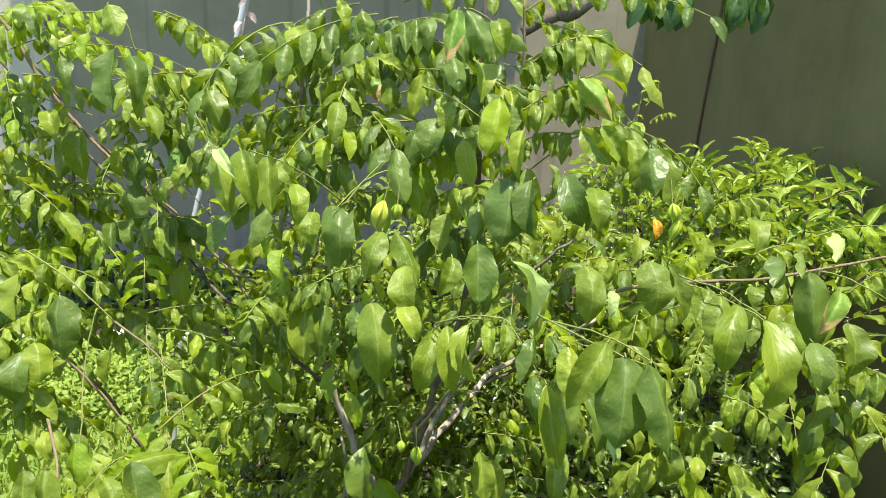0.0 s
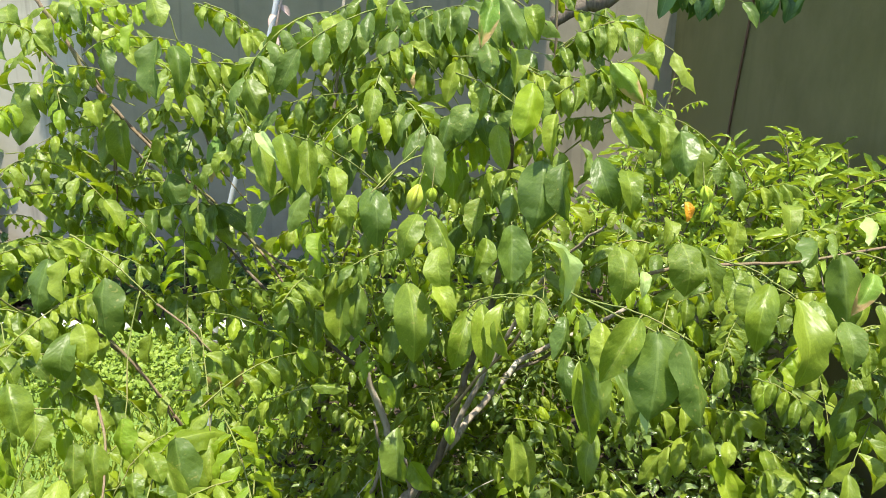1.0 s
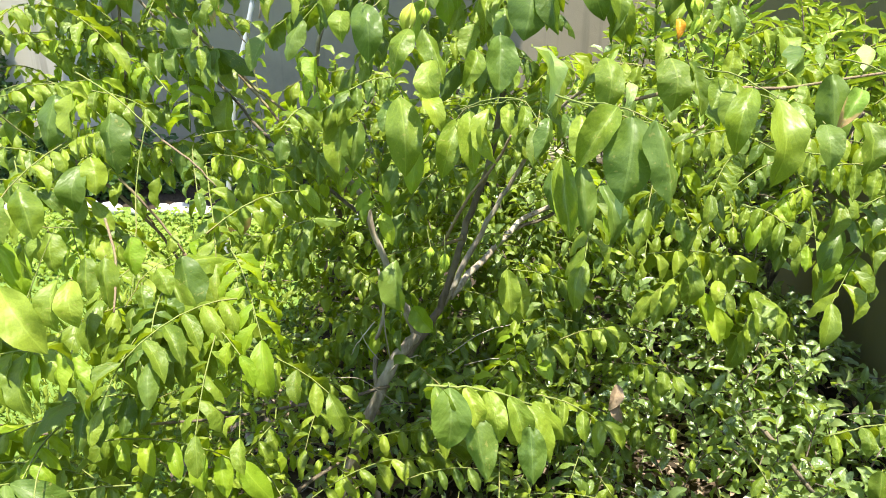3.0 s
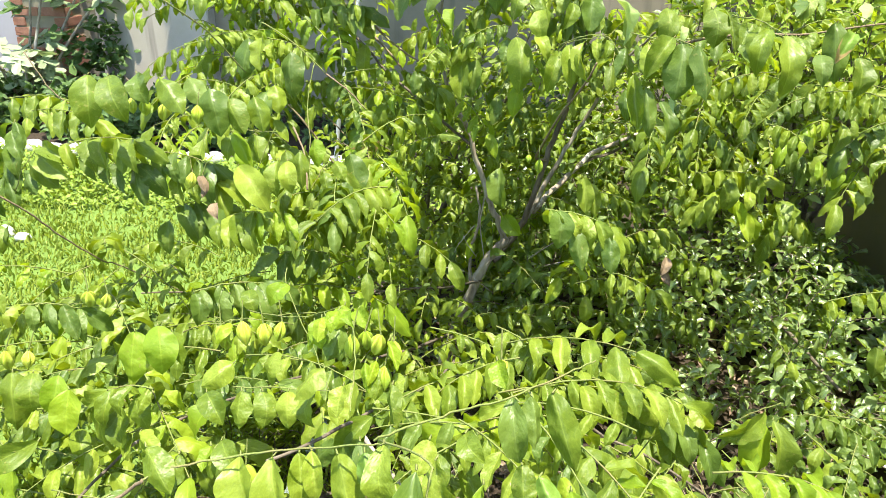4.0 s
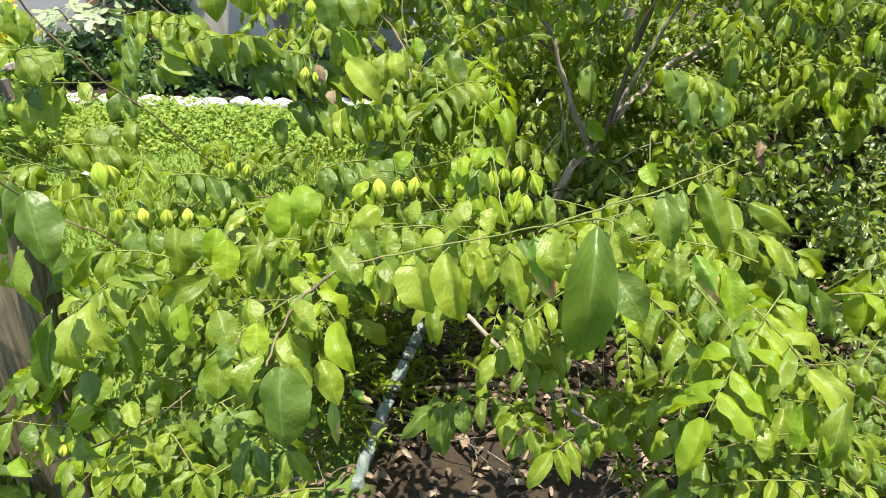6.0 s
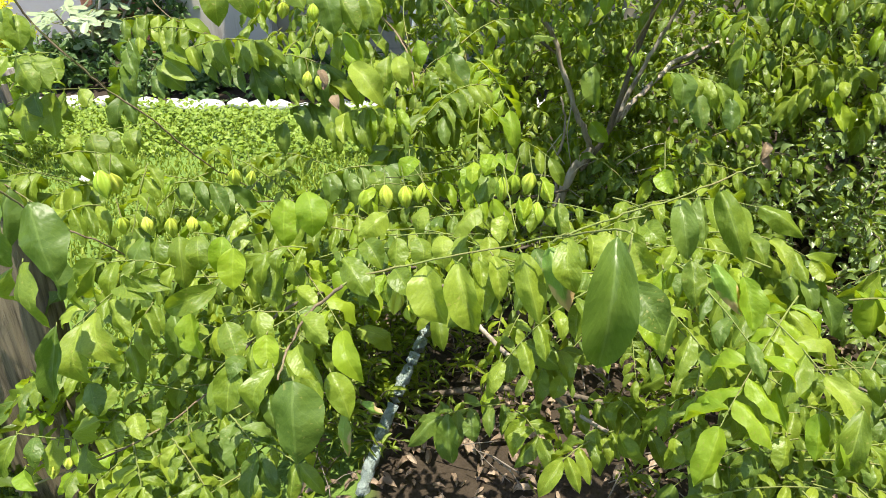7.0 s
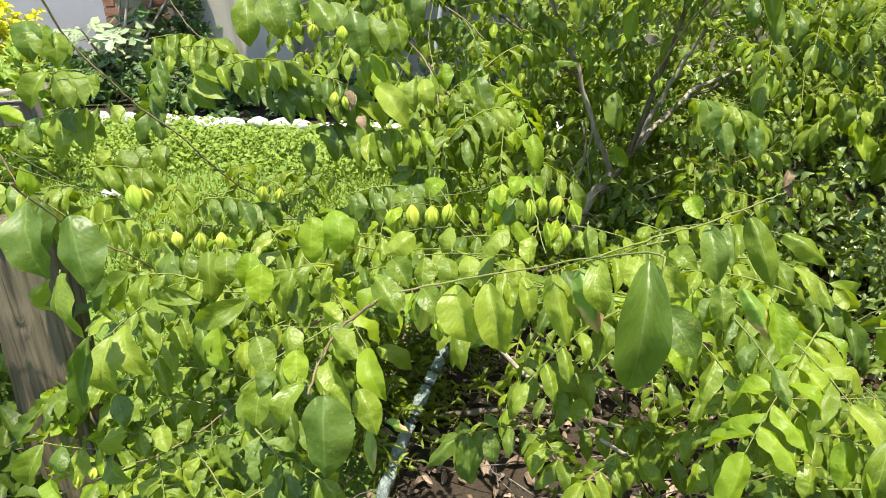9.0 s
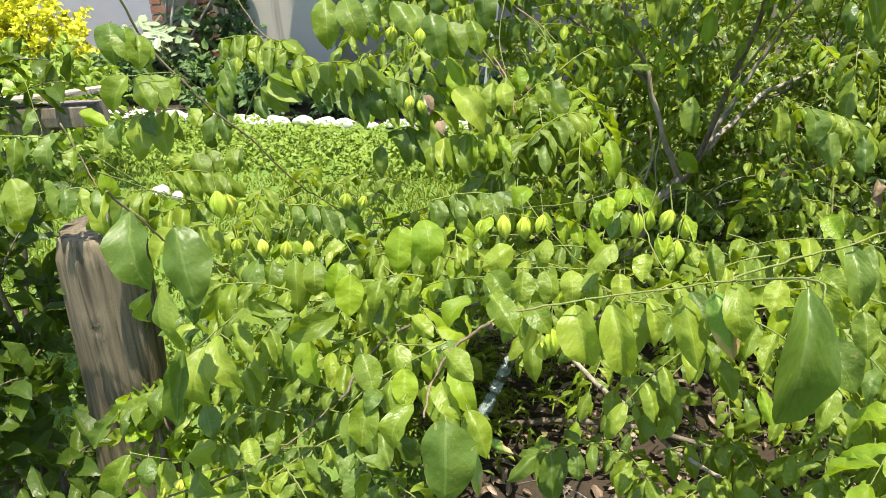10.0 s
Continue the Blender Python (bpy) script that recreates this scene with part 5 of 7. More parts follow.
row_frond(-0.801, 1.680, 1.142, -0.921, 1.680, 1.183, 5, 0.045, "g", 0.6)
row_frond(-0.804, 1.680, 1.106, -0.896, 1.660, 1.122, 5, 0.049, "g", 0.6)
row_frond(-0.785, 1.660, 1.219, -0.693, 1.620, 1.266, 4, 0.040, "g", 0.6)
leaflet(-0.922, 1.600, 1.303, -0.898, 1.575, 1.227, 0.038, "g")
leaflet(-0.893, 1.600, 1.316, -0.850, 1.575, 1.241, 0.055, "g")
leaflet(-0.941, 1.600, 1.231, -0.889, 1.575, 1.200, 0.039, "g")
row_frond(-0.746, 1.600, 1.221, -0.629, 1.600, 1.243, 5, 0.054, "g", 0.5)
leaflet(-0.593, 1.500, 1.349, -0.574, 1.475, 1.286, 0.055, "d")
leaflet(-0.567, 1.500, 1.352, -0.547, 1.475, 1.295, 0.033, "d")
leaflet(-0.601, 1.500, 1.278, -0.569, 1.475, 1.208, 0.053, "d")
row_frond(-0.628, 1.450, 1.210, -0.488, 1.450, 1.227, 5, 0.072, "d", 0.5)
leaflet(-0.647, 1.450, 1.200, -0.650, 1.425, 1.121, 0.043, "d")
leaflet(-0.509, 1.500, 1.192, -0.470, 1.475, 1.140, 0.040, "g")
leaflet(-0.581, 1.500, 1.171, -0.547, 1.475, 1.123, 0.036, "g")
shoot([(-0.889, 1.600, 1.619), (-0.839, 1.600, 1.545), (-0.798, 1.600, 1.469), (-0.747, 1.600, 1.400), (-0.682, 1.580, 1.337), (-0.596, 1.560, 1.263), (-0.501, 1.540, 1.185), (-0.436, 1.520, 1.131), (-0.353, 1.500, 1.080)], 0.0070)
shoot([(-0.537, 1.500, 1.412), (-0.519, 1.500, 1.352), (-0.494, 1.500, 1.290), (-0.440, 1.500, 1.222)], 0.0030)
leaflet(-0.228, 1.300, 1.584, -0.210, 1.275, 1.531, 0.042, "g")
leaflet(-0.177, 1.300, 1.570, -0.182, 1.275, 1.517, 0.041, "d")
row_frond(-0.136, 1.400, 1.530, -0.009, 1.400, 1.555, 6, 0.041, "g", 0.5)
row_frond(-0.244, 1.400, 1.477, -0.139, 1.400, 1.506, 5, 0.047, "g", 0.5)
row_frond(-0.026, 1.250, 1.524, 0.127, 1.250, 1.493, 6, 0.054, "g", 0.5)
row_frond(-0.201, 1.350, 1.441, -0.126, 1.350, 1.462, 4, 0.054, "g", 0.5)
row_frond(-0.170, 1.300, 1.379, -0.083, 1.300, 1.447, 5, 0.054, "g", 0.5)
row_frond(-0.275, 1.400, 1.486, -0.288, 1.350, 1.390, 4, 0.055, "g", 0.8)
row_frond(-0.041, 1.200, 1.430, 0.047, 1.180, 1.442, 4, 0.061, "d", 0.5)
leaflet(0.005, 1.150, 1.458, -0.009, 1.125, 1.401, 0.042, "d")
leaflet(-0.022, 1.170, 1.442, -0.039, 1.145, 1.381, 0.032, "d")
leaflet(-0.107, 1.300, 1.517, -0.091, 1.275, 1.469, 0.027, "b")
leaflet(-0.142, 1.330, 1.503, -0.139, 1.305, 1.457, 0.026, "d")
leaflet(-0.078, 1.300, 1.507, -0.072, 1.275, 1.455, 0.036, "g")
leaflet(0.030, 1.000, 1.605, 0.016, 0.975, 1.539, 0.025, "b")
leaflet(0.042, 1.050, 1.607, 0.073, 1.025, 1.543, 0.032, "d")
leaflet(0.085, 1.080, 1.595, 0.094, 1.055, 1.546, 0.027, "g")
leaflet(0.092, 1.050, 1.496, 0.073, 1.025, 1.421, 0.041, "y")
leaflet(0.107, 1.080, 1.484, 0.107, 1.055, 1.435, 0.027, "d")
leaflet(0.121, 1.020, 1.457, 0.114, 0.995, 1.396, 0.020, "g")
leaflet(0.147, 1.050, 1.490, 0.142, 1.025, 1.458, 0.015, "g")
leaflet(0.104, 1.000, 1.398, 0.094, 0.975, 1.311, 0.064, "d")
leaflet(0.135, 1.010, 1.394, 0.140, 0.985, 1.318, 0.034, "d")
leaflet(0.161, 1.050, 1.410, 0.153, 1.025, 1.359, 0.029, "d")
fruit(-0.065, 1.070, 1.328, 0.0162)
fruit(-0.047, 1.080, 1.329, 0.0104)
fruit(-0.088, 1.150, 1.376, 0.0066)
fruit(-0.074, 1.150, 1.390, 0.0044)
shoot([(-0.124, 1.060, 1.342), (-0.087, 1.120, 1.379), (-0.049, 1.200, 1.416)], 0.0016)
leaflet(-0.104, 1.040, 1.343, -0.092, 1.015, 1.307, 0.024, "g")
leaflet(-0.062, 1.000, 1.322, -0.082, 0.975, 1.262, 0.037, "g")
leaflet(-0.043, 1.000, 1.322, -0.012, 0.975, 1.251, 0.033, "g")
leaflet(0.031, 0.970, 1.297, 0.015, 0.945, 1.251, 0.028, "g")
leaflet(0.063, 0.950, 1.321, 0.062, 0.925, 1.248, 0.043, "d")
leaflet(0.082, 0.950, 1.282, 0.075, 0.925, 1.252, 0.024, "g")
leaflet(-0.004, 1.200, 1.350, -0.011, 1.175, 1.300, 0.036, "g")
leaflet(0.024, 1.150, 1.315, 0.017, 1.125, 1.258, 0.036, "g")
leaflet(-0.112, 1.200, 1.437, -0.099, 1.175, 1.386, 0.029, "g")
leaflet(-0.123, 1.220, 1.453, -0.147, 1.195, 1.402, 0.027, "g")
leaflet(-0.209, 1.250, 1.431, -0.215, 1.225, 1.401, 0.023, "g")
leaflet(0.068, 1.100, 1.343, 0.065, 1.075, 1.290, 0.031, "d")
row_frond(-0.003, 1.200, 1.323, 0.066, 1.150, 1.360, 4, 0.054, "g", 0.5)
row_frond(-0.168, 1.200, 1.186, -0.245, 1.200, 1.155, 4, 0.052, "g", 0.5)
leaflet(-0.725, 1.250, 1.169, -0.743, 1.225, 1.075, 0.062, "g")
leaflet(-0.693, 1.250, 1.172, -0.691, 1.225, 1.093, 0.048, "g")
leaflet(-0.672, 1.260, 1.161, -0.661, 1.235, 1.122, 0.026, "g")
leaflet(-0.618, 1.230, 1.143, -0.611, 1.205, 1.036, 0.060, "g")
leaflet(-0.673, 1.200, 1.053, -0.681, 1.175, 0.971, 0.048, "d")
leaflet(-0.651, 1.200, 1.070, -0.640, 1.175, 1.006, 0.046, "g")
shoot([(-0.936, 1.720, 1.075), (-0.843, 1.720, 0.989), (-0.751, 1.720, 0.931), (-0.674, 1.720, 0.858), (-0.606, 1.680, 0.809)], 0.0050)
shoot([(-0.973, 1.680, 0.932), (-0.876, 1.700, 0.839), (-0.809, 1.720, 0.752), (-0.765, 1.740, 0.664), (-0.735, 1.740, 0.597)], 0.0080)
shoot([(-0.839, 1.720, 0.814), (-0.800, 1.730, 0.740)], 0.0050)
leaflet(-0.522, 1.490, 0.900, -0.524, 1.465, 0.817, 0.062, "b")
leaflet(-0.488, 1.490, 0.901, -0.480, 1.465, 0.824, 0.041, "b")
leaflet(-0.497, 1.500, 1.123, -0.492, 1.475, 1.038, 0.043, "g")
leaflet(-0.538, 1.500, 1.112, -0.547, 1.475, 1.029, 0.036, "d")
leaflet(-0.424, 1.400, 0.996, -0.421, 1.375, 0.913, 0.034, "g")
leaflet(-0.383, 1.400, 0.998, -0.380, 1.375, 0.912, 0.051, "d")
row_frond(-0.353, 1.400, 1.076, -0.283, 1.380, 1.039, 4, 0.062, "g", 0.6)
row_frond(-0.431, 1.420, 0.972, -0.333, 1.400, 1.006, 4, 0.061, "g", 0.6)
row_frond(-0.602, 1.550, 1.007, -0.476, 1.500, 0.996, 4, 0.063, "g", 0.6)
row_frond(-0.779, 1.400, 1.076, -0.889, 1.400, 1.096, 4, 0.065, "g", 0.6)
row_frond(-0.785, 1.350, 0.988, -0.878, 1.350, 0.962, 4, 0.060, "g", 0.6)
row_frond(-0.711, 1.300, 0.930, -0.639, 1.250, 0.888, 4, 0.055, "d", 0.7)
leaflet(-0.631, 1.000, 1.003, -0.618, 0.975, 0.945, 0.046, "g")
leaflet(-0.657, 1.000, 0.993, -0.654, 0.975, 0.957, 0.040, "g")
leaflet(-0.634, 0.920, 0.998, -0.617, 0.895, 0.943, 0.037, "y")
leaflet(-0.550, 0.950, 0.984, -0.543, 0.925, 0.923, 0.034, "g")
leaflet(-0.520, 0.950, 0.985, -0.511, 0.925, 0.910, 0.034, "g")
leaflet(-0.500, 1.000, 1.000, -0.489, 0.975, 0.944, 0.065, "y")
leaflet(-0.524, 1.000, 0.981, -0.506, 0.975, 0.958, 0.032, "g")
leaflet(-0.468, 0.950, 0.941, -0.456, 0.925, 0.908, 0.042, "g")
leaflet(-0.450, 0.970, 0.961, -0.423, 0.945, 0.928, 0.031, "g")
leaflet(-0.423, 1.000, 0.970, -0.401, 0.975, 0.877, 0.056, "g")
leaflet(-0.480, 1.200, 0.916, -0.459, 1.175, 0.884, 0.028, "y")
leaflet(-0.632, 0.950, 0.922, -0.604, 0.925, 0.893, 0.045, "g")
leaflet(-0.443, 1.150, 0.849, -0.417, 1.125, 0.793, 0.042, "g")
leaflet(-0.563, 1.300, 0.889, -0.567, 1.275, 0.854, 0.033, "g")
fruit(-0.567, 1.500, 0.805, 0.0099)
fruit(-0.607, 1.500, 0.776, 0.0120)
shoot([(-0.564, 1.050, 1.011), (-0.520, 0.980, 0.973), (-0.492, 0.900, 0.919)], 0.0040)
shoot([(-0.501, 0.950, 0.899), (-0.476, 0.980, 0.945), (-0.447, 1.050, 0.957)], 0.0016)
shoot([(-0.666, 1.000, 1.013), (-0.581, 1.000, 1.011)], 0.0016)
leaflet(-0.204, 1.220, 1.157, -0.206, 1.195, 1.051, 0.053, "g")
leaflet(-0.172, 1.220, 1.140, -0.181, 1.195, 1.058, 0.040, "d")
leaflet(-0.073, 0.970, 1.233, -0.063, 0.945, 1.126, 0.051, "g")
leaflet(-0.092, 1.000, 1.223, -0.098, 0.975, 1.182, 0.032, "d")
leaflet(-0.028, 0.970, 1.285, -0.018, 0.945, 1.227, 0.035, "g")
leaflet(-0.035, 0.950, 1.241, -0.011, 0.925, 1.195, 0.028, "g")
shoot([(-0.000, 0.920, 1.205), (0.024, 0.900, 1.234), (0.059, 0.880, 1.246), (0.095, 0.860, 1.252), (0.130, 0.820, 1.204)], 0.0016)
leaflet(0.027, 0.890, 1.233, 0.035, 0.865, 1.156, 0.030, "g")
leaflet(0.056, 0.880, 1.242, 0.064, 0.855, 1.172, 0.025, "g")
leaflet(0.076, 0.870, 1.248, 0.076, 0.845, 1.211, 0.017, "g")
leaflet(0.012, 0.920, 1.217, -0.009, 0.895, 1.140, 0.034, "g")
leaflet(0.095, 0.860, 1.248, 0.088, 0.835, 1.218, 0.018, "g")
leaflet(0.102, 0.900, 1.313, 0.122, 0.875, 1.234, 0.021, "p")
leaflet(0.131, 0.900, 1.299, 0.135, 0.875, 1.229, 0.025, "g")
leaflet(0.094, 1.240, 0.864, 0.103, 1.215, 0.781, 0.042, "g")
leaflet(0.115, 1.240, 0.849, 0.127, 1.215, 0.775, 0.035, "g")
fruit(-0.039, 1.110, 0.944, 0.0083)
fruit(-0.015, 1.110, 0.930, 0.0116)
leaflet(-0.107, 1.200, 0.892, -0.094, 1.175, 0.796, 0.048, "d")
leaflet(0.138, 0.800, 1.200, 0.153, 0.775, 1.108, 0.029, "g")
leaflet(0.124, 0.840, 1.238, 0.110, 0.815, 1.191, 0.024, "d")
shoot([(0.130, 0.850, 1.263), (0.177, 0.780, 1.261), (0.223, 0.720, 1.260)], 0.0020)
leaflet(0.155, 0.770, 1.258, 0.150, 0.745, 1.210, 0.026, "g")
leaflet(0.190, 0.750, 1.271, 0.148, 0.725, 1.207, 0.034, "g")
leaflet(0.203, 0.720, 1.268, 0.194, 0.695, 1.180, 0.056, "g")
leaflet(0.222, 0.700, 1.270, 0.242, 0.675, 1.184, 0.033, "d")
leaflet(0.197, 0.740, 1.208, 0.200, 0.715, 1.154, 0.011, "p")
leaflet(0.150, 0.840, 1.239, 0.141, 0.815, 1.220, 0.035, "d")
leaflet(0.202, 0.950, 1.296, 0.203, 0.925, 1.225, 0.038, "g")
leaflet(0.237, 0.950, 1.263, 0.231, 0.925, 1.233, 0.016, "p")
leaflet(0.295, 1.000, 1.290, 0.300, 0.975, 1.221, 0.054, "g")
leaflet(0.322, 1.000, 1.286, 0.338, 0.975, 1.214, 0.025, "g")
shoot([(0.337, 0.970, 1.269), (0.368, 0.930, 1.266), (0.402, 0.870, 1.257), (0.419, 0.840, 1.245)], 0.0018)
leaflet(0.354, 0.930, 1.274, 0.333, 0.905, 1.238, 0.034, "g")
leaflet(0.363, 0.910, 1.273, 0.346, 0.885, 1.221, 0.034, "g")
leaflet(0.373, 0.880, 1.273, 0.355, 0.855, 1.192, 0.035, "g")
leaflet(0.389, 0.840, 1.268, 0.388, 0.815, 1.164, 0.049, "g")
leaflet(0.414, 0.850, 1.263, 0.417, 0.825, 1.218, 0.029, "g")
shoot([(0.256, 1.100, 1.209), (0.322, 1.100, 1.224), (0.405, 1.100, 1.233), (0.496, 1.120, 1.232), (0.649, 1.150, 1.252), (0.738, 1.200, 1.253)], 0.0050)
leaflet(0.557, 1.000, 1.252, 0.523, 0.975, 1.200, 0.027, "b")
leaflet(0.535, 1.050, 1.266, 0.547, 1.025, 1.152, 0.050, "d")
leaflet(0.477, 1.080, 1.232, 0.466, 1.055, 1.207, 0.027, "g")
leaflet(0.513, 1.080, 1.242, 0.499, 1.055, 1.213, 0.034, "g")
leaflet(0.574, 1.000, 1.209, 0.570, 0.975, 1.136, 0.048, "g")
shoot([(0.544, 1.200, 1.000), (0.630, 1.200, 0.957), (0.733, 1.200, 0.902)], 0.0016)
leaflet(0.651, 1.200, 0.938, 0.642, 1.175, 0.886, 0.034, "y")
leaflet(0.697, 1.200, 0.925, 0.687, 1.175, 0.879, 0.032, "y")
leaflet(0.614, 1.200, 0.946, 0.607, 1.175, 0.906, 0.020, "y")
leaflet(0.624, 1.150, 1.044, 0.603, 1.125, 0.980, 0.032, "g")
leaflet(0.648, 1.150, 1.052, 0.631, 1.125, 1.014, 0.024, "g")
row_frond(0.476, 1.350, 0.837, 0.395, 1.350, 0.776, 4, 0.071, "g", 0.7)
row_frond(0.441, 1.300, 0.830, 0.500, 1.300, 0.773, 3, 0.064, "y", 0.7)
row_frond(0.578, 1.350, 0.795, 0.649, 1.350, 0.748, 4, 0.070, "g", 0.7)
row_frond(0.584, 1.300, 0.776, 0.560, 1.300, 0.714, 4, 0.064, "g", 0.7)
row_frond(0.639, 1.200, 1.081, 0.698, 1.200, 1.102, 4, 0.054, "g", 0.6)
row_frond(0.606, 1.500, 0.896, 0.672, 1.450, 0.870, 4, 0.065, "d", 0.6)
row_frond(0.277, 1.100, 1.263, 0.227, 1.100, 1.261, 3, 0.047, "g", 0.5)
row_frond(0.136, 1.200, 1.538, 0.219, 1.200, 1.579, 5, 0.051, "d", 0.45)
shoot([(0.112, 1.200, 1.425), (0.165, 1.200, 1.482), (0.197, 1.180, 1.509)], 0.0018)
leaflet(0.193, 1.170, 1.509, 0.244, 1.145, 1.460, 0.020, "g")
leaflet(0.209, 1.150, 1.520, 0.263, 1.125, 1.461, 0.029, "y")
leaflet(0.192, 1.200, 1.499, 0.205, 1.175, 1.446, 0.034, "d")
shoot([(0.154, 1.220, 1.374), (0.194, 1.220, 1.407), (0.234, 1.220, 1.435)], 0.0018)
leaflet(0.237, 1.200, 1.446, 0.281, 1.175, 1.383, 0.038, "g")
leaflet(0.278, 1.240, 1.446, 0.317, 1.215, 1.383, 0.032, "g")
leaflet(0.389, 1.360, 1.397, 0.401, 1.335, 1.300, 0.042, "g")
leaflet(0.367, 1.360, 1.395, 0.357, 1.335, 1.313, 0.040, "d")
leaflet(0.258, 1.200, 1.350, 0.272, 1.175, 1.285, 0.038, "g")
leaflet(0.205, 1.120, 1.369, 0.228, 1.095, 1.307, 0.040, "d")
row_frond(0.448, 1.800, 1.388, 0.481, 1.800, 1.483, 3, 0.020, "y", 0.8)
row_frond(0.515, 1.900, 1.391, 0.560, 1.900, 1.413, 3, 0.018, "y", 0.8)
leaflet(0.407, 1.600, 1.418, 0.408, 1.575, 1.375, 0.031, "y")
row_frond(0.519, 1.600, 1.287, 0.433, 1.600, 1.320, 4, 0.058, "g", 0.5)
row_frond(0.121, 1.300, 1.492, 0.057, 1.300, 1.463, 4, 0.052, "d", 0.5)
row_frond(-0.173, 1.350, 1.547, -0.250, 1.350, 1.527, 4, 0.054, "g", 0.5)
row_frond(-0.084, 1.300, 1.576, -0.011, 1.300, 1.604, 4, 0.058, "d", 0.5)
row_frond(0.025, 1.200, 1.578, 0.075, 1.200, 1.595, 3, 0.065, "d", 0.5)
# the boughs of the crown
row_frond(0.383, 1.400, 0.839, 0.548, 1.400, 0.839, 5, 0.072, "g")
row_frond(-0.490, 1.450, 1.607, -0.397, 1.450, 1.559, 5, 0.039, "g")
row_frond(-0.363, 1.500, 1.543, -0.242, 1.500, 1.567, 4, 0.036, "g")
row_frond(-0.131, 1.400, 1.527, 0.008, 1.400, 1.556, 6, 0.037, "y")
row_frond(-0.885, 1.700, 1.293, -0.807, 1.700, 1.235, 5, 0.038, "g")
row_frond(-0.794, 1.720, 1.206, -0.655, 1.700, 1.230, 6, 0.038, "g")
row_frond(-0.911, 1.600, 1.243, -0.794, 1.650, 1.220, 5, 0.039, "g")
row_frond(-0.921, 1.600, 1.161, -0.762, 1.600, 1.131, 6, 0.039, "y")
row_frond(-0.629, 1.600, 1.184, -0.515, 1.600, 1.192, 4, 0.045, "g")
row_frond(-0.544, 1.500, 1.490, -0.422, 1.500, 1.492, 5, 0.043, "g")
row_frond(-0.728, 1.500, 1.582, -0.635, 1.500, 1.605, 4, 0.040, "y")
row_frond(-0.526, 1.100, 0.882, -0.497, 1.150, 0.894, 4, 0.043, "y")
row_frond(-0.278, 1.100, 1.153, -0.254, 1.150, 1.179, 4, 0.044, "g")
row_frond(-0.795, 1.500, 1.561, -0.747, 1.500, 1.612, 4, 0.042, "y")
row_frond(-0.811, 1.400, 1.150, -0.739, 1.450, 1.161, 5, 0.044, "y")
row_frond(-0.725, 1.200, 0.950, -0.643, 1.200, 0.910, 4, 0.044, "g")
row_frond(0.499, 1.250, 1.207, 0.619, 1.300, 1.245, 4, 0.045, "g")
row_frond(0.526, 1.500, 1.249, 0.622, 1.500, 1.285, 5, 0.047, "g")
row_frond(-0.265, 1.200, 0.962, -0.362, 1.200, 0.918, 5, 0.041, "g")
row_frond(-0.502, 1.400, 1.470, -0.473, 1.450, 1.385, 4, 0.046, "g")
row_frond(-0.204, 1.350, 1.423, -0.126, 1.350, 1.473, 5, 0.042, "g")
row_frond(0.055, 1.300, 1.508, 0.118, 1.250, 1.468, 4, 0.039, "g")
row_frond(-0.105, 1.150, 1.230, -0.167, 1.100, 1.217, 4, 0.037, "d")
row_frond(0.014, 1.250, 1.291, 0.075, 1.200, 1.349, 4, 0.041, "g")
row_frond(0.152, 1.100, 0.684, 0.263, 1.050, 0.666, 4, 0.050, "g")
row_frond(0.616, 1.000, 0.691, 0.764, 1.000, 0.724, 5, 0.049, "g")
row_frond(-0.335, 1.200, 0.851, -0.257, 1.200, 0.967, 4, 0.047, "g")
row_frond(0.009, 1.250, 0.547, -0.088, 1.300, 0.620, 4, 0.045, "d")
row_frond(0.343, 1.300, 0.641, 0.448, 1.300, 0.617, 4, 0.052, "g")
row_frond(-0.768, 1.300, 1.049, -0.663, 1.300, 1.094, 5, 0.050, "g")
row_frond(-0.758, 1.500, 0.997, -0.633, 1.500, 0.969, 4, 0.051, "g")
row_frond(-0.897, 1.600, 1.357, -0.788, 1.600, 1.395, 5, 0.046, "g")
row_frond(-0.809, 1.550, 1.486, -0.691, 1.550, 1.457, 4, 0.049, "g")
row_frond(-0.651, 1.600, 1.085, -0.528, 1.600, 1.113, 4, 0.053, "g")
row_frond(0.545, 1.050, 1.131, 0.631, 1.000, 1.137, 4, 0.044, "g")
row_frond(0.554, 1.150, 1.126, 0.621, 1.100, 1.111, 4, 0.043, "g")
row_frond(0.649, 1.150, 1.204, 0.702, 1.150, 1.242, 4, 0.043, "g")
row_frond(0.657, 1.300, 1.256, 0.770, 1.300, 1.279, 4, 0.045, "y")
row_frond(0.456, 1.100, 1.050, 0.507, 1.050, 1.039, 4, 0.040, "g")
row_frond(0.133, 1.200, 1.527, 0.218, 1.200, 1.581, 4, 0.049, "g")
row_frond(0.131, 1.150, 1.472, 0.230, 1.150, 1.521, 4, 0.049, "g")
row_frond(0.142, 1.300, 1.616, 0.212, 1.300, 1.652, 4, 0.039, "g")
row_frond(0.134, 1.200, 1.421, 0.203, 1.150, 1.441, 4, 0.042, "g")
row_frond(0.027, 1.300, 1.516, 0.120, 1.300, 1.501, 4, 0.041, "d")
row_frond(-0.246, 1.620, 0.750, -0.131, 1.620, 0.802, 4, 0.050, "g")
row_frond(-0.295, 1.620, 0.571, -0.171, 1.620, 0.518, 4, 0.053, "g")
row_frond(-0.041, 1.650, 0.691, -0.176, 1.650, 0.655, 4, 0.049, "g")
row_frond(0.002, 1.650, 0.548, 0.135, 1.650, 0.587, 5, 0.056, "g")
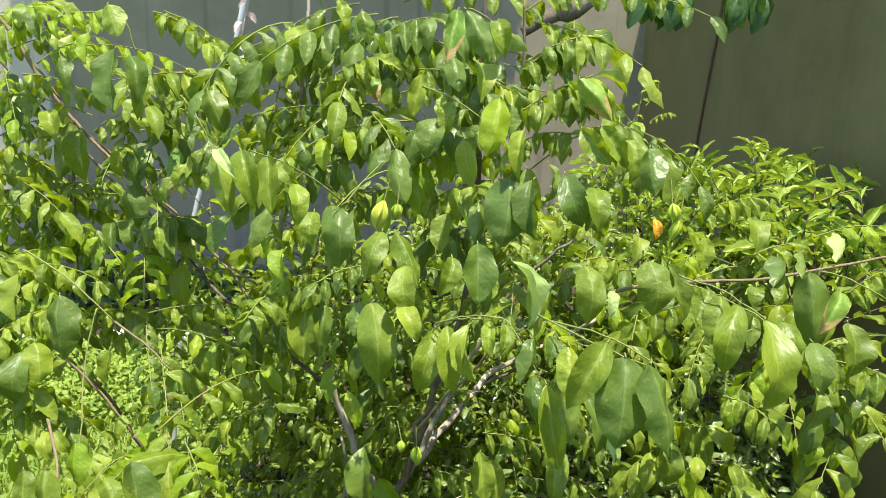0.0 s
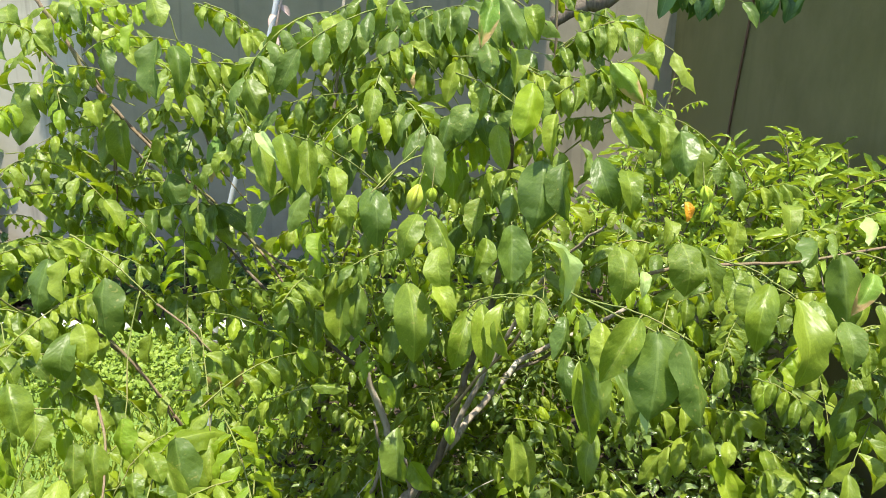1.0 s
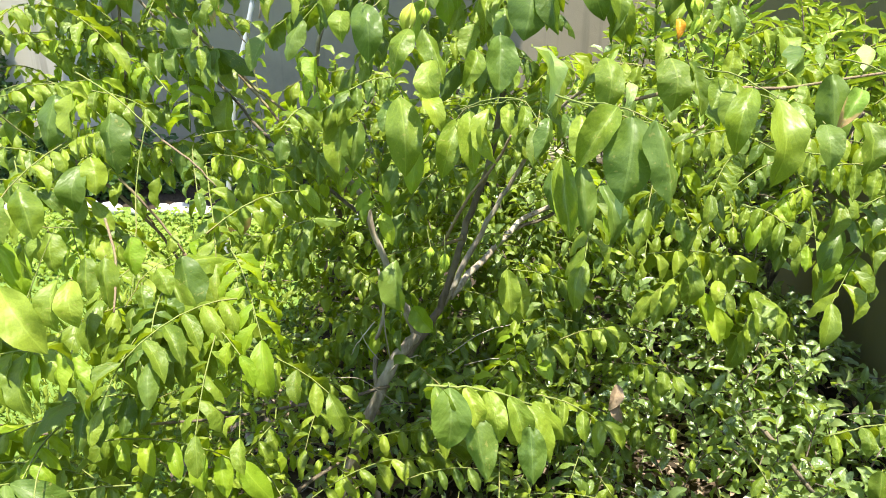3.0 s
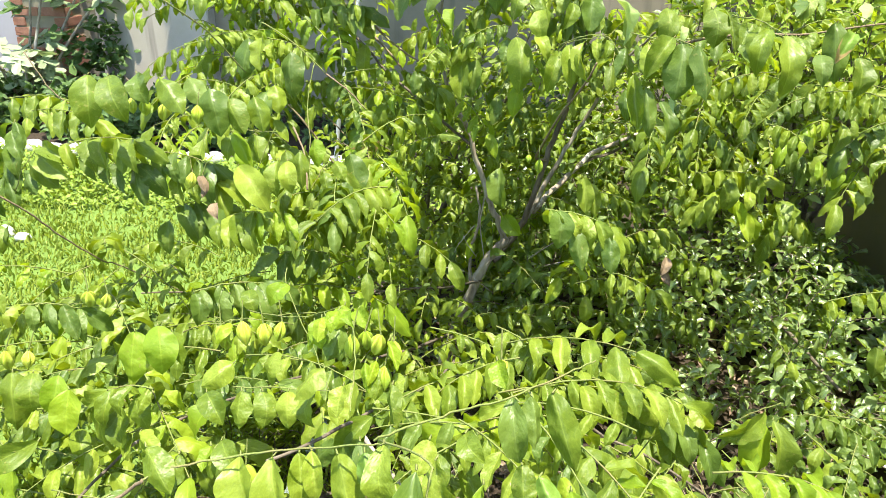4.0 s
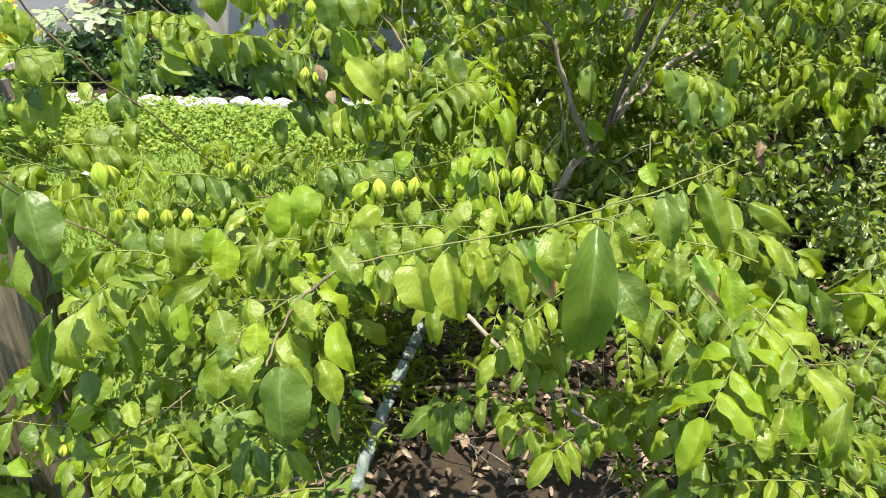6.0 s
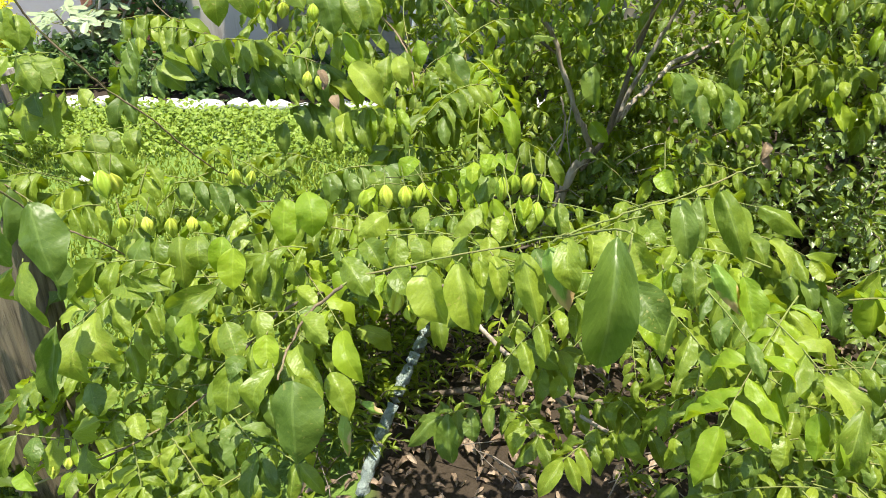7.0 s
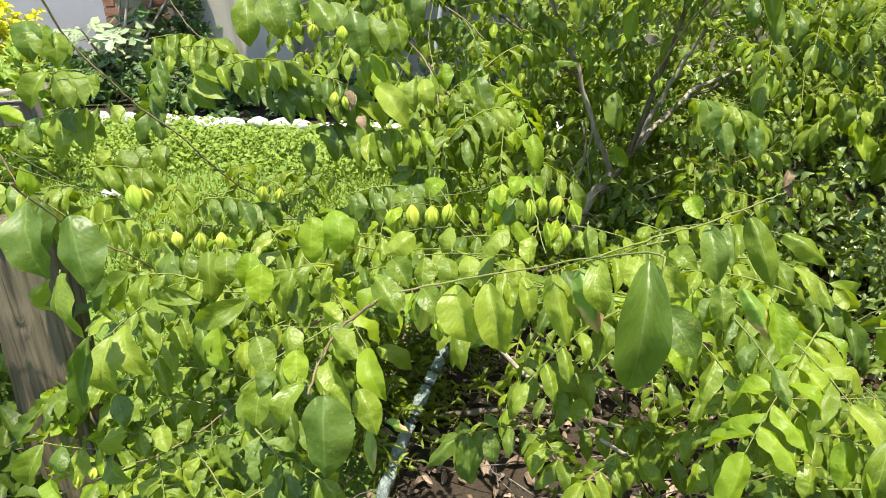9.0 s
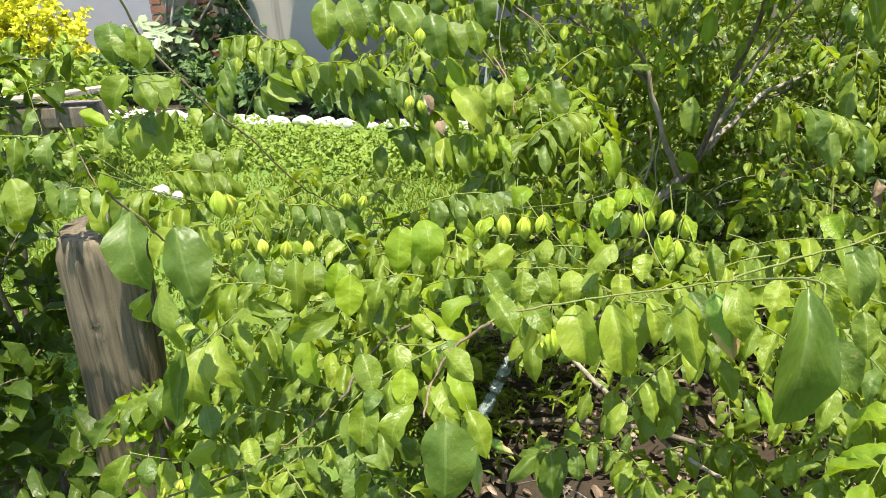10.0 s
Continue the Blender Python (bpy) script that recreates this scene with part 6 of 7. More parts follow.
row_frond(0.119, 1.600, 0.707, 0.267, 1.600, 0.674, 5, 0.056, "g")
row_frond(0.207, 1.300, 0.687, 0.301, 1.300, 0.719, 4, 0.049, "g")
row_frond(0.092, 1.200, 0.598, 0.201, 1.200, 0.616, 4, 0.043, "g")
row_frond(0.008, 1.300, 0.790, 0.095, 1.300, 0.757, 4, 0.041, "g")
row_frond(-0.859, 1.600, 1.327, -0.786, 1.650, 1.234, 5, 0.045, "g")
row_frond(-0.857, 1.600, 1.179, -0.737, 1.600, 1.118, 5, 0.045, "g")
row_frond(-0.741, 1.600, 1.206, -0.613, 1.650, 1.173, 6, 0.043, "g")
row_frond(-0.916, 1.500, 1.246, -0.856, 1.550, 1.177, 5, 0.046, "g")
row_frond(-0.548, 1.500, 1.488, -0.449, 1.500, 1.479, 5, 0.046, "g")
row_frond(-0.584, 1.500, 1.455, -0.603, 1.500, 1.356, 4, 0.052, "g")
row_frond(-0.847, 1.400, 1.567, -0.787, 1.400, 1.548, 4, 0.043, "g")
row_frond(-0.485, 1.400, 1.422, -0.541, 1.450, 1.330, 4, 0.048, "d")
row_frond(-0.375, 1.300, 1.385, -0.455, 1.350, 1.316, 4, 0.047, "g")
row_frond(-0.435, 1.350, 1.467, -0.374, 1.300, 1.394, 4, 0.047, "d")
row_frond(-0.190, 1.250, 1.486, -0.098, 1.250, 1.540, 5, 0.041, "g")
row_frond(-0.843, 1.300, 1.160, -0.774, 1.350, 1.170, 5, 0.049, "g")
row_frond(-0.737, 1.400, 1.147, -0.628, 1.400, 1.115, 5, 0.046, "g")
row_frond(-0.954, 1.400, 1.126, -0.856, 1.400, 1.161, 5, 0.051, "g")
row_frond(-0.883, 1.300, 1.054, -0.777, 1.300, 1.033, 5, 0.049, "g")
row_frond(-0.848, 1.200, 1.023, -0.759, 1.200, 1.004, 4, 0.052, "d")
row_frond(-0.729, 1.500, 0.993, -0.615, 1.500, 1.021, 5, 0.050, "g")
row_frond(-0.867, 1.500, 1.139, -0.751, 1.500, 1.104, 5, 0.050, "g")
row_frond(-0.701, 1.550, 1.093, -0.579, 1.550, 1.070, 5, 0.049, "d")



def frond(base, way, length, pairs, size, droop, r, items, stems, templates=5, wide=0.43):
    """A pinnate leaf: an arching stalk with even rows of leaflets on both sides and one at the end."""
    way = Vector(way).normalized()
    side = way.cross(Vector((0, 0, 1)))
    side = side.normalized() if side.length > 0.05 else Vector((1, 0, 0))
    p, d, line = Vector(base), way.copy(), [Vector(base)]
    steps = pairs + 1
    for i in range(steps):
        d = (d + Vector((r.uniform(-0.04, 0.04), r.uniform(-0.04, 0.04), -0.10 * (1 + i * 0.12)))).normalized()
        p = p + d * (length / steps)
        line.append(p.copy())
    stems.append((line, 0.0016))
    hang, spread, sweep, shade = droop * r.uniform(0.6, 1.3), r.uniform(0.7, 1.0), r.uniform(0.2, 0.5), r.uniform(0.3, 0.6)
    for i in range(1, steps):
        for s in (-1, 1):
            q = line[i].lerp(line[i + 1] if s > 0 else line[i - 1], 0.22)
            out = (side * s * spread + d * sweep + Vector((r.uniform(-0.07, 0.07), r.uniform(-0.07, 0.07), -hang + r.uniform(-0.09, 0.09)))).normalized()
            ln = size * (0.75 + 0.35 * i / steps) * r.uniform(0.92, 1.08)
            face = side * s * shade + Vector((r.uniform(-0.1, 0.1), r.uniform(-0.1, 0.1) - 0.15, 0.8))
            items.append((r.randrange(templates), leaf_matrix(q, q + out * ln, ln * wide * r.uniform(0.9, 1.08), face)))
    q = line[-1]
    out = (d + Vector((r.uniform(-0.15, 0.15), r.uniform(-0.15, 0.15), -hang * 0.8))).normalized()
    ln = size * r.uniform(1.1, 1.35)
    items.append((r.randrange(templates), leaf_matrix(q, q + out * ln, ln * wide, Vector((r.uniform(-0.4, 0.4), -0.5, 0.8)))))


def stems_mesh(name, stems, mat, parent, label, sides=4):
    v, f, off = [], [], 0
    for line, rad in stems:
        a, b = tube_arrays(line, [rad * (1 - 0.5 * i / len(line)) for i in range(len(line))], sides, off)
        b = [q for q in b if len(set(q)) == 4]
        v += a
        f += b
        off += len(a)
    ob = link_mesh(name, arrays_mesh(name, v, f), mat, parent)
    return tagged(ob, label, kind="stuff")


# fronds filling the crown: centre, half sizes, number, leaflet length, droop
CROWN = [
    ((0.0, 1.34, 1.5), (0.18, 0.12, 0.24), 22, 0.058, 1.3),
    ((0.0, 1.5, 1.42), (0.34, 0.24, 0.44), 28, 0.058, 1.4),
    ((0.0, 2.0, 0.94), (0.5, 0.22, 0.3), 42, 0.054, 1.2),
    ((-0.2, 1.6, 1.18), (0.26, 0.2, 0.36), 28, 0.056, 1.3),
    ((0.34, 1.5, 1.08), (0.26, 0.2, 0.18), 14, 0.058, 1.3),
    ((-0.8, 1.66, 1.3), (0.32, 0.22, 0.34), 44, 0.052, 1.2),
    ((-0.75, 1.4, 1.0), (0.36, 0.22, 0.18), 30, 0.056, 1.2),
    ((0.14, 1.7, 0.6), (0.22, 0.1, 0.2), 26, 0.05, 0.8),
    ((0.3, 2.08, 0.7), (0.36, 0.14, 0.2), 44, 0.05, 0.9),
    ((0.7, 1.4, 1.04), (0.22, 0.2, 0.12), 16, 0.06, 1.3),
    ((0.34, 2.1, 0.74), (0.42, 0.2, 0.24), 44, 0.054, 1.1),
    ((-0.2, 1.9, 0.5), (0.4, 0.2, 0.25), 50, 0.052, 1.0),
    ((-0.5, 1.12, 0.86), (0.22, 0.16, 0.16), 18, 0.06, 1.3),
    ((-0.8, 0.95, 0.7), (0.28, 0.2, 0.1), 16, 0.06, 0.9),
    ((-0.15, 1.15, 0.34), (0.34, 0.22, 0.15), 34, 0.055, 0.9),
    ((0.3, 1.5, 0.4), (0.34, 0.2, 0.2), 30, 0.052, 0.9),
    ((-0.5, 1.45, 0.45), (0.24, 0.22, 0.2), 26, 0.052, 0.9),
    ((-0.74, 1.75, 0.98), (0.32, 0.15, 0.16), 22, 0.05, 1.1),
    ((-0.55, 1.05, 0.55), (0.28, 0.22, 0.14), 30, 0.06, 0.9),
]
NEAR = [
    ((-0.82, 0.72, 0.6), (0.32, 0.3, 0.1), 27, 0.062, 0.68),
    ((-0.5, 0.7, 0.58), (0.25, 0.22, 0.12), 21, 0.062, 0.68),
    ((-0.5, 0.4, 0.72), (0.28, 0.2, 0.07), 21, 0.06, 0.68),
    ((-0.15, 0.45, 0.78), (0.2, 0.2, 0.07), 14, 0.06, 0.68),
    ((0.1, 0.35, 0.78), (0.22, 0.16, 0.07), 11, 0.062, 0.68),
    ((-0.35, 0.15, 0.66), (0.16, 0.14, 0.07), 8, 0.06, 0.68),
    ((-0.78, 0.3, 0.5), (0.26, 0.2, 0.1), 21, 0.06, 0.68),
    ((-0.95, 0.5, 0.56), (0.2, 0.3, 0.12), 14, 0.062, 0.68),
    ((-0.62, 0.12, 0.46), (0.18, 0.12, 0.08), 10, 0.058, 0.68),
    ((0.42, 0.75, 0.36), (0.3, 0.28, 0.1), 21, 0.065, 0.60),
    ((0.7, 0.8, 0.4), (0.3, 0.3, 0.1), 15, 0.066, 0.75),
    ((0.4, 0.35, 0.4), (0.28, 0.2, 0.1), 21, 0.062, 0.60),
    ((0.22, 0.2, 0.5), (0.16, 0.14, 0.08), 11, 0.06, 0.60),
    ((0.3, 1.1, 0.3), (0.34, 0.22, 0.1), 8, 0.058, 0.75),
    ((0.72, 1.15, 0.34), (0.25, 0.2, 0.1), 4, 0.06, 0.75),
    ((0.1, 0.6, 0.32), (0.16, 0.18, 0.08), 10, 0.06, 0.60),
    ((-0.05, 0.35, 0.36), (0.12, 0.1, 0.06), 5, 0.06, 0.60),
]
# gaps through which the lawn shows
GAPS = [(Vector((-0.26, 0.6, 1.28)), Vector((-1.0, 2.2, 0.5)), 0.1), (Vector((-0.67, 0.6, 0.93)), Vector((-1.32, 1.9, 0.5)), 0.13)]


def in_gap(p):
    for a, b, wide in GAPS:
        s = max(0.0, min(1.0, (p - a).dot(b - a) / (b - a).length_squared))
        if (p - a.lerp(b, s)).length < wide:
            return True
    return False


fill = random.Random(21)
sets = {}
stems = STEMS
for group_name, clumps in (("foliage", CROWN), ("low_foliage", NEAR)):
    for centre, half, count, size, droop in clumps:
        c = Vector(centre)
        for _ in range(count):
            while True:
                o = Vector([fill.uniform(-1, 1) for _ in range(3)])
                if o.length < 1:
                    break
            p = c + Vector([o[k] * half[k] for k in range(3)])
            if in_gap(p - Vector((0, 0, 0.03))):
                continue
            if group_name != "foliage" and p.y < 0.55 and p.x + 0.795 * p.y < -0.7:
                continue
            if group_name != "foliage" and -0.42 - 0.29 * p.y < p.x < 0.02 and p.y < 0.9 and p.z < 0.84 - 0.25 * p.y:
                continue
            a = fill.uniform(0, 2 * math.pi)
            way = Vector((math.cos(a), math.sin(a), 0)) + Vector((o.x, o.y - 0.3, 0)) * 0.8 + Vector((0, 0, fill.uniform(-0.1, 0.45)))
            u = fill.random()
            if group_name != "foliage" and way.y > 0.3:
                way.x, way.y = way.x * 1.5, 0.3 - way.y * 0.5
            if group_name != "foliage" and abs(way.x) < 0.5:
                way.x = math.copysign(0.75, way.x)
            if group_name != "foliage" and -0.8 < p.x < 0.25 and p.y < 0.9 and p.z < 0.84 - 0.25 * p.y:
                way.x = -abs(way.x) if p.x < -0.2 else abs(way.x)
            crown, west, east = group_name == "foliage", centre[0] < -0.45, centre[0] > 0.2
            # a larger share in the west brightens foliage that stands sunlit
            young = (0.26 if west else 0.14) if crown else (0.0 if east else 0.07)
            # more deep green high in the crown and in the east, as painted shade
            dim_share = (0.68 if centre[2] > 1.28 and not west else 0.36) if crown else (0.55 if east else 0.36)
            kind = "y" if u < young else "d" if u < dim_share else "g"
            near = group_name != "foliage"
            frond(p, way, fill.uniform(0.16, 0.28), fill.choice((4, 4, 5, 6)), size * fill.uniform(0.7, 1.2), droop, fill, sets.setdefault((group_name, kind), []), stems, 8 if near else 5)
for (group_name, kind), items in sets.items():
    joined(group_name, items, LEAFLETS if group_name != "foliage" else FAR_LEAFLETS, LEAF_KINDS[kind], tree, {"g": "dense green pinnate leaves", "y": "yellow-green young pinnate leaves, their colour also standing for sunlit ones", "d": "deep green pinnate leaves, shade partly put into their colour"}[kind])
stems += [([Vector(a), Vector(b)], 0.0012) for a, b in STUBS]
stems_mesh("stalkwork", stems, M_TWIG, tree, "thin green leaf stalks")


# ---- the small-leaved shrub behind ----
def bush(name, at, label, clumps, templates, mat, leaf, wide, seed, upright=0.4, per_twig=9, twig_len=0.16, category="shrub", stem_mat=M_DARKBARK, foot=5):
    r = random.Random(seed)
    t = thing(name, at, label, category)
    items, stems = [], []
    for centre, half, count in clumps:
        c = Vector(centre)
        for _ in range(count):
            while True:
                o = Vector([r.uniform(-1, 1) for _ in range(3)])
                if o.length < 1:
                    break
            p = c + Vector([o[k] * half[k] for k in range(3)])
            d = (o * 0.7 + Vector((r.uniform(-0.6, 0.6), r.uniform(-0.6, 0.6), upright))).normalized()
            line = [p + d * (twig_len * k / 4) + Vector((0, 0, -0.01 * k * k * 0.3)) for k in range(5)]
            stems.append((line, 0.0022))
            for k in range(per_twig):
                s = (k + 1) / per_twig
                q = line[0].lerp(line[-1], s)
                w = k * 2.4 + r.uniform(-0.4, 0.4)
                a = d.cross(Vector((0.2, 0.5, 0.8))).normalized()
                b = d.cross(a)
                out = (a * math.cos(w) + b * math.sin(w) + d * r.uniform(0.3, 0.9) + Vector((0, 0, -0.15))).normalized()
                ln = leaf * r.uniform(0.6, 1.15)
                items.append((r.randrange(len(templates)), leaf_matrix(q, q + out * ln, ln * wide * r.uniform(0.85, 1.15), Vector((r.uniform(-0.5, 0.5), r.uniform(-0.6, 0.3), 1)))))
    for k in range(foot):
        c, half, _ = clumps[k % len(clumps)]
        top = Vector(c) + Vector((r.uniform(-half[0], half[0]) * 0.6, r.uniform(-half[1], half[1]) * 0.6, half[2] * 0.7))
        b = Vector(at) + Vector((r.uniform(-0.08, 0.08), r.uniform(-0.08, 0.08), -0.02))
        limb("stem", t, [b, b.lerp(top, 0.5) + Vector((r.uniform(-0.06, 0.06), r.uniform(-0.06, 0.06), 0.05)), top], 0.012, 0.004, stem_mat, seed=seed + k, steps=4, sides=6)
    joined("foliage", items, templates, mat, t)
    stems_mesh("twigwork", stems, stem_mat, t, "")
    return t


bush("green_shrub", (0.75, 2.5, 0.0), "dense shrub of small dark glossy leaves before a cement wall",
     [((0.35, 2.1, 0.4), (0.5, 0.4, 0.36), 230), ((0.78, 2.3, 0.4), (0.3, 0.4, 0.4), 120), ((0.1, 2.5, 0.6), (0.5, 0.35, 0.4), 150), ((0.7, 2.5, 0.8), (0.4, 0.3, 0.3), 130), ((0.6, 1.7, 0.22), (0.6, 0.35, 0.2), 110), ((0.9, 2.9, 0.45), (0.25, 0.4, 0.4), 80), ((0.1, 1.72, 0.22), (0.35, 0.26, 0.2), 130), ((-0.32, 1.78, 0.16), (0.28, 0.2, 0.15), 60), ((0.78, 1.35, 0.2), (0.34, 0.3, 0.14), 60)],
     LANCE, M_SHRUB, 0.05, 0.4, 31, foot=9)
bush("light_green_shrub", (1.05, 2.7, 0.0), "shrub with upright tips of pointed light green leaves",
     [((0.95, 2.3, 1.05), (0.3, 0.25, 0.13), 32), ((0.72, 2.35, 1.0), (0.28, 0.25, 0.16), 24), ((1.06, 2.5, 1.0), (0.1, 0.2, 0.12), 18), ((1.1, 2.0, 0.96), (0.12, 0.2, 0.14), 22), ((0.92, 1.78, 1.0), (0.1, 0.15, 0.1), 13), ((0.98, 2.3, 0.86), (0.16, 0.25, 0.2), 32), ((0.55, 2.2, 0.92), (0.25, 0.25, 0.18), 44)],
     LANCE_NEAR, M_TIP, 0.074, 0.22, 33, upright=1.1, per_twig=9, twig_len=0.2, foot=6)
bush("glossy_low_plant", (1.05, 2.1, 0.0), "low plant with pale glossy leaves at the foot of a wall",
     [((0.98, 2.05, 0.14), (0.22, 0.4, 0.12), 90), ((1.02, 1.6, 0.12), (0.2, 0.3, 0.1), 50), ((1.15, 2.5, 0.12), (0.12, 0.3, 0.1), 40)],
     LANCE_NEAR, M_SHRUB, 0.06, 0.45, 39, upright=0.6, per_twig=7, twig_len=0.13, foot=4, category="plant")
bush("low_shrub", (-0.55, 2.6, 0.0), "loose leafy shrub growing at the foot of the wall",
     [((-0.35, 2.3, 0.45), (0.45, 0.4, 0.38), 170), ((-0.15, 2.2, 0.8), (0.35, 0.3, 0.3), 90)],
     FAR_LEAFLETS, M_LEAF, 0.055, 0.45, 35, foot=6)

bush("low_herb", (-0.72, 0.95, 0.0), "low green herb with narrow leaves under the star fruit tree",
     [((-0.72, 0.95, 0.09), (0.16, 0.3, 0.09), 130), ((-0.45, 1.1, 0.07), (0.2, 0.25, 0.07), 34), ((0.05, 0.9, 0.07), (0.3, 0.3, 0.07), 26)],
     LANCE, M_LEAF, 0.045, 0.15, 37, upright=0.8, per_twig=10, twig_len=0.12, foot=3, category="herb")

# ---- lawn ----
gr = random.Random(5)
blades = []
GRASS = [blade(k + 70, rows=4, cols=3, widest=0.3, bend=b, fold=0.4) for k, b in enumerate((0.25, 0.5, 0.1, 0.4))]
while len(blades) < 36000:
    x, y = gr.uniform(-4.6, -0.35), gr.uniform(0.1, 3.7)
    if x > -0.72 - 0.25 * math.sin(y * 2.1) or gr.random() < 0.25 * (y / 3.7):
        continue
    h = gr.uniform(0.02, 0.055)
    a = gr.uniform(0, 2 * math.pi)
    lean = gr.uniform(0.1, 0.9)
    b = Vector((x, y, -0.008))
    blades.append((gr.randrange(4), leaf_matrix(b, b + Vector((math.cos(a) * lean, math.sin(a) * lean, 1)).normalized() * h, 0.003 + h * 0.05, Vector((math.cos(a + 2), math.sin(a + 2), 0.6)))))
joined("lawn", blades, GRASS, M_GRASS, None, "bright green sunlit lawn grass")["category"] = "grass"

herb = []
while len(herb) < 5600:
    x, y = gr.uniform(-4.3, -0.4), gr.uniform(2.9, 3.74)
    top = 0.13 * (0.45 + 0.75 * max(0.0, noise.noise((x * 2.6, y * 2.6, 9)) + 0.35))
    b = Vector((x, y, gr.uniform(0.0, top)))
    a = gr.uniform(0, 2 * math.pi)
    ln = gr.uniform(0.022, 0.045)
    herb.append((gr.randrange(len(FAR_LEAFLETS)), leaf_matrix(b, b + Vector((math.cos(a), math.sin(a), gr.uniform(-0.1, 0.8))).normalized() * ln, ln * 0.55, Vector((gr.uniform(-0.4, 0.4), -0.3, 1)))))
joined("groundcover", herb, FAR_LEAFLETS, M_HERB, None, "low bright green groundcover plants along the border")["category"] = "plants"

litter = []
while len(litter) < 2600:
    x, y = gr.uniform(-0.8, 1.4), gr.uniform(0.0, 2.4)
    b = Vector((x, y, gr.uniform(0.008, 0.02)))
    a = gr.uniform(0, 2 * math.pi)
    ln = gr.uniform(0.02, 0.06)
    litter.append((gr.randrange(len(FAR_LEAFLETS)), leaf_matrix(b, b + Vector((math.cos(a), math.sin(a), gr.uniform(-0.1, 0.25))).normalized() * ln, ln * 0.34, Vector((gr.uniform(-0.5, 0.5), gr.uniform(-0.5, 0.5), 1)))))
dry = []
while len(dry) < 130:
    p = Vector((gr.uniform(-0.7, 0.6), gr.uniform(0.2, 1.6), gr.uniform(0.01, 0.05)))
    a = gr.uniform(0, 2 * math.pi)
    d = Vector((math.cos(a), math.sin(a), gr.uniform(0.0, 1.1))).normalized() * gr.uniform(0.06, 0.22)
    dry.append(([p, p + d * 0.5 + Vector((gr.uniform(-0.01, 0.01), gr.uniform(-0.01, 0.01), 0.008)), p + d], gr.uniform(0.001, 0.0025)))
stems_mesh("dry_twigs", dry, M_RAIL, None, "thin dry grey-brown twigs on the earth")["category"] = "twigs"
joined("leaf_litter", litter, FAR_LEAFLETS, M_DRY, None, "dry brown fallen leaves on the earth")["category"] = "leaf litter"


# ---- border stones ----
def stone(at, size, seed, mat=M_STONE, label="rounded whitewashed border stone beside the lawn", group="border stones"):
    r = random.Random(seed)
    bm = bmesh.new()
    bmesh.ops.create_icosphere(bm, subdivisions=3, radius=1)
    for v in bm.verts:
        n = v.co.normalized()
        k = 1 + 0.22 * noise.noise(n * 1.3 + Vector((seed * 3.1, 0, 0))) + 0.08 * noise.noise(n * 3.5 + Vector((0, seed * 2.3, 0)))
        v.co = Vector((n.x * size[0] * k, n.y * size[1] * k, max(n.z, -0.55) * size[2] * k))
    return tagged(part("stone", bm, mat, smooth=True, m=Matrix.LocRotScale(at, Euler((0, 0, r.uniform(-0.4, 0.4))), None)), label, "stone", group)


sr = random.Random(14)
x = -4.4
k = 0
while x < 0.0:
    s = sr.uniform(0.05, 0.11)
    stone((x, 3.84 + sr.uniform(-0.04, 0.04), 0.025), (s, s * 0.7, s * sr.uniform(0.36, 0.52)), k)
    x += s * sr.uniform(1.7, 2.3)
    k += 1
for k, (sx, sy, s) in enumerate([(-2.55, 2.55, 0.055), (-2.42, 2.5, 0.04)]):
    stone((sx, sy, 0.012), (s, s * 0.8, s * 0.6), 60 + k, M_STONE, "pale pebble lying in the grass", "pebbles")


# ---- poles ----
def pole(name, pts, r, mat, label, sides=10, joints=(), crinkle=0.0, steps=6):
    t = thing(name, pts[0], label, "pole")
    line = smooth_line(pts, steps, 0.002, 3)
    part("shaft", tube_mesh(name, line, [r * (1 + crinkle * noise.noise((k * 0.9, 3.1, 0))) for k in range(len(line))], sides, 0.04 + crinkle * 0.3, 2), mat, t, smooth=True)
    for s in joints:
        p = line[int(s * (len(line) - 1))]
        q = line[min(int(s * (len(line) - 1)) + 1, len(line) - 1)]
        part("collar", tube_mesh("collar", [p, p.lerp(q, 0.4)], [r * 1.25, r * 1.2], sides), mat, t, smooth=True)
    return t


pole("white_pole", [(-0.92, 2.42, -0.02), (-0.805, 2.4, 0.83), (-0.7, 2.4, 1.25), (-0.59, 2.4, 1.64), (-0.52, 2.4, 1.95)], 0.0085, M_PIPE, "slim white plastic pipe leaning among branches", joints=(0.5,))
pole("wrapped_stake", [(-0.625, 0.6, -0.02), (-0.58, 0.74, 0.12), (-0.52, 0.88, 0.25), (-0.475, 1.0, 0.33)], 0.0145, M_WRAP, "stake wrapped in crinkled bluish white plastic", 12, crinkle=0.45, steps=16)


def flower_stalk():
    """A dried flower stalk with papery bracts beside the white pipe."""
    t = thing("dried_flower_stalk", (-0.66, 2.3, 1.2), "dried flower stalk with papery pinkish bracts", "flower stalk")
    line = smooth_line([(-0.66, 2.32, 1.2), (-0.61, 2.32, 1.45), (-0.56, 2.32, 1.62), (-0.53, 2.32, 1.78)], 5)
    part("stalk", tube_mesh("stalk", line, [0.004] * len(line), 6), M_PINK, t, smooth=True)
    r = random.Random(4)
    for k in range(14):
        q = line[4].lerp(line[-1], k / 13)
        w = k * 2.4
        out = Vector((math.cos(w) * 0.7, math.sin(w) * 0.7, -0.6)).normalized()
        v, f, u = LANCE[k % 4]
        me = arrays_mesh("bract", v, f, u)
        link_mesh("bract", me, M_PINK, t, leaf_matrix(q, q + out * r.uniform(0.03, 0.05), 0.018, Vector((0.2, -0.6, 0.6))))


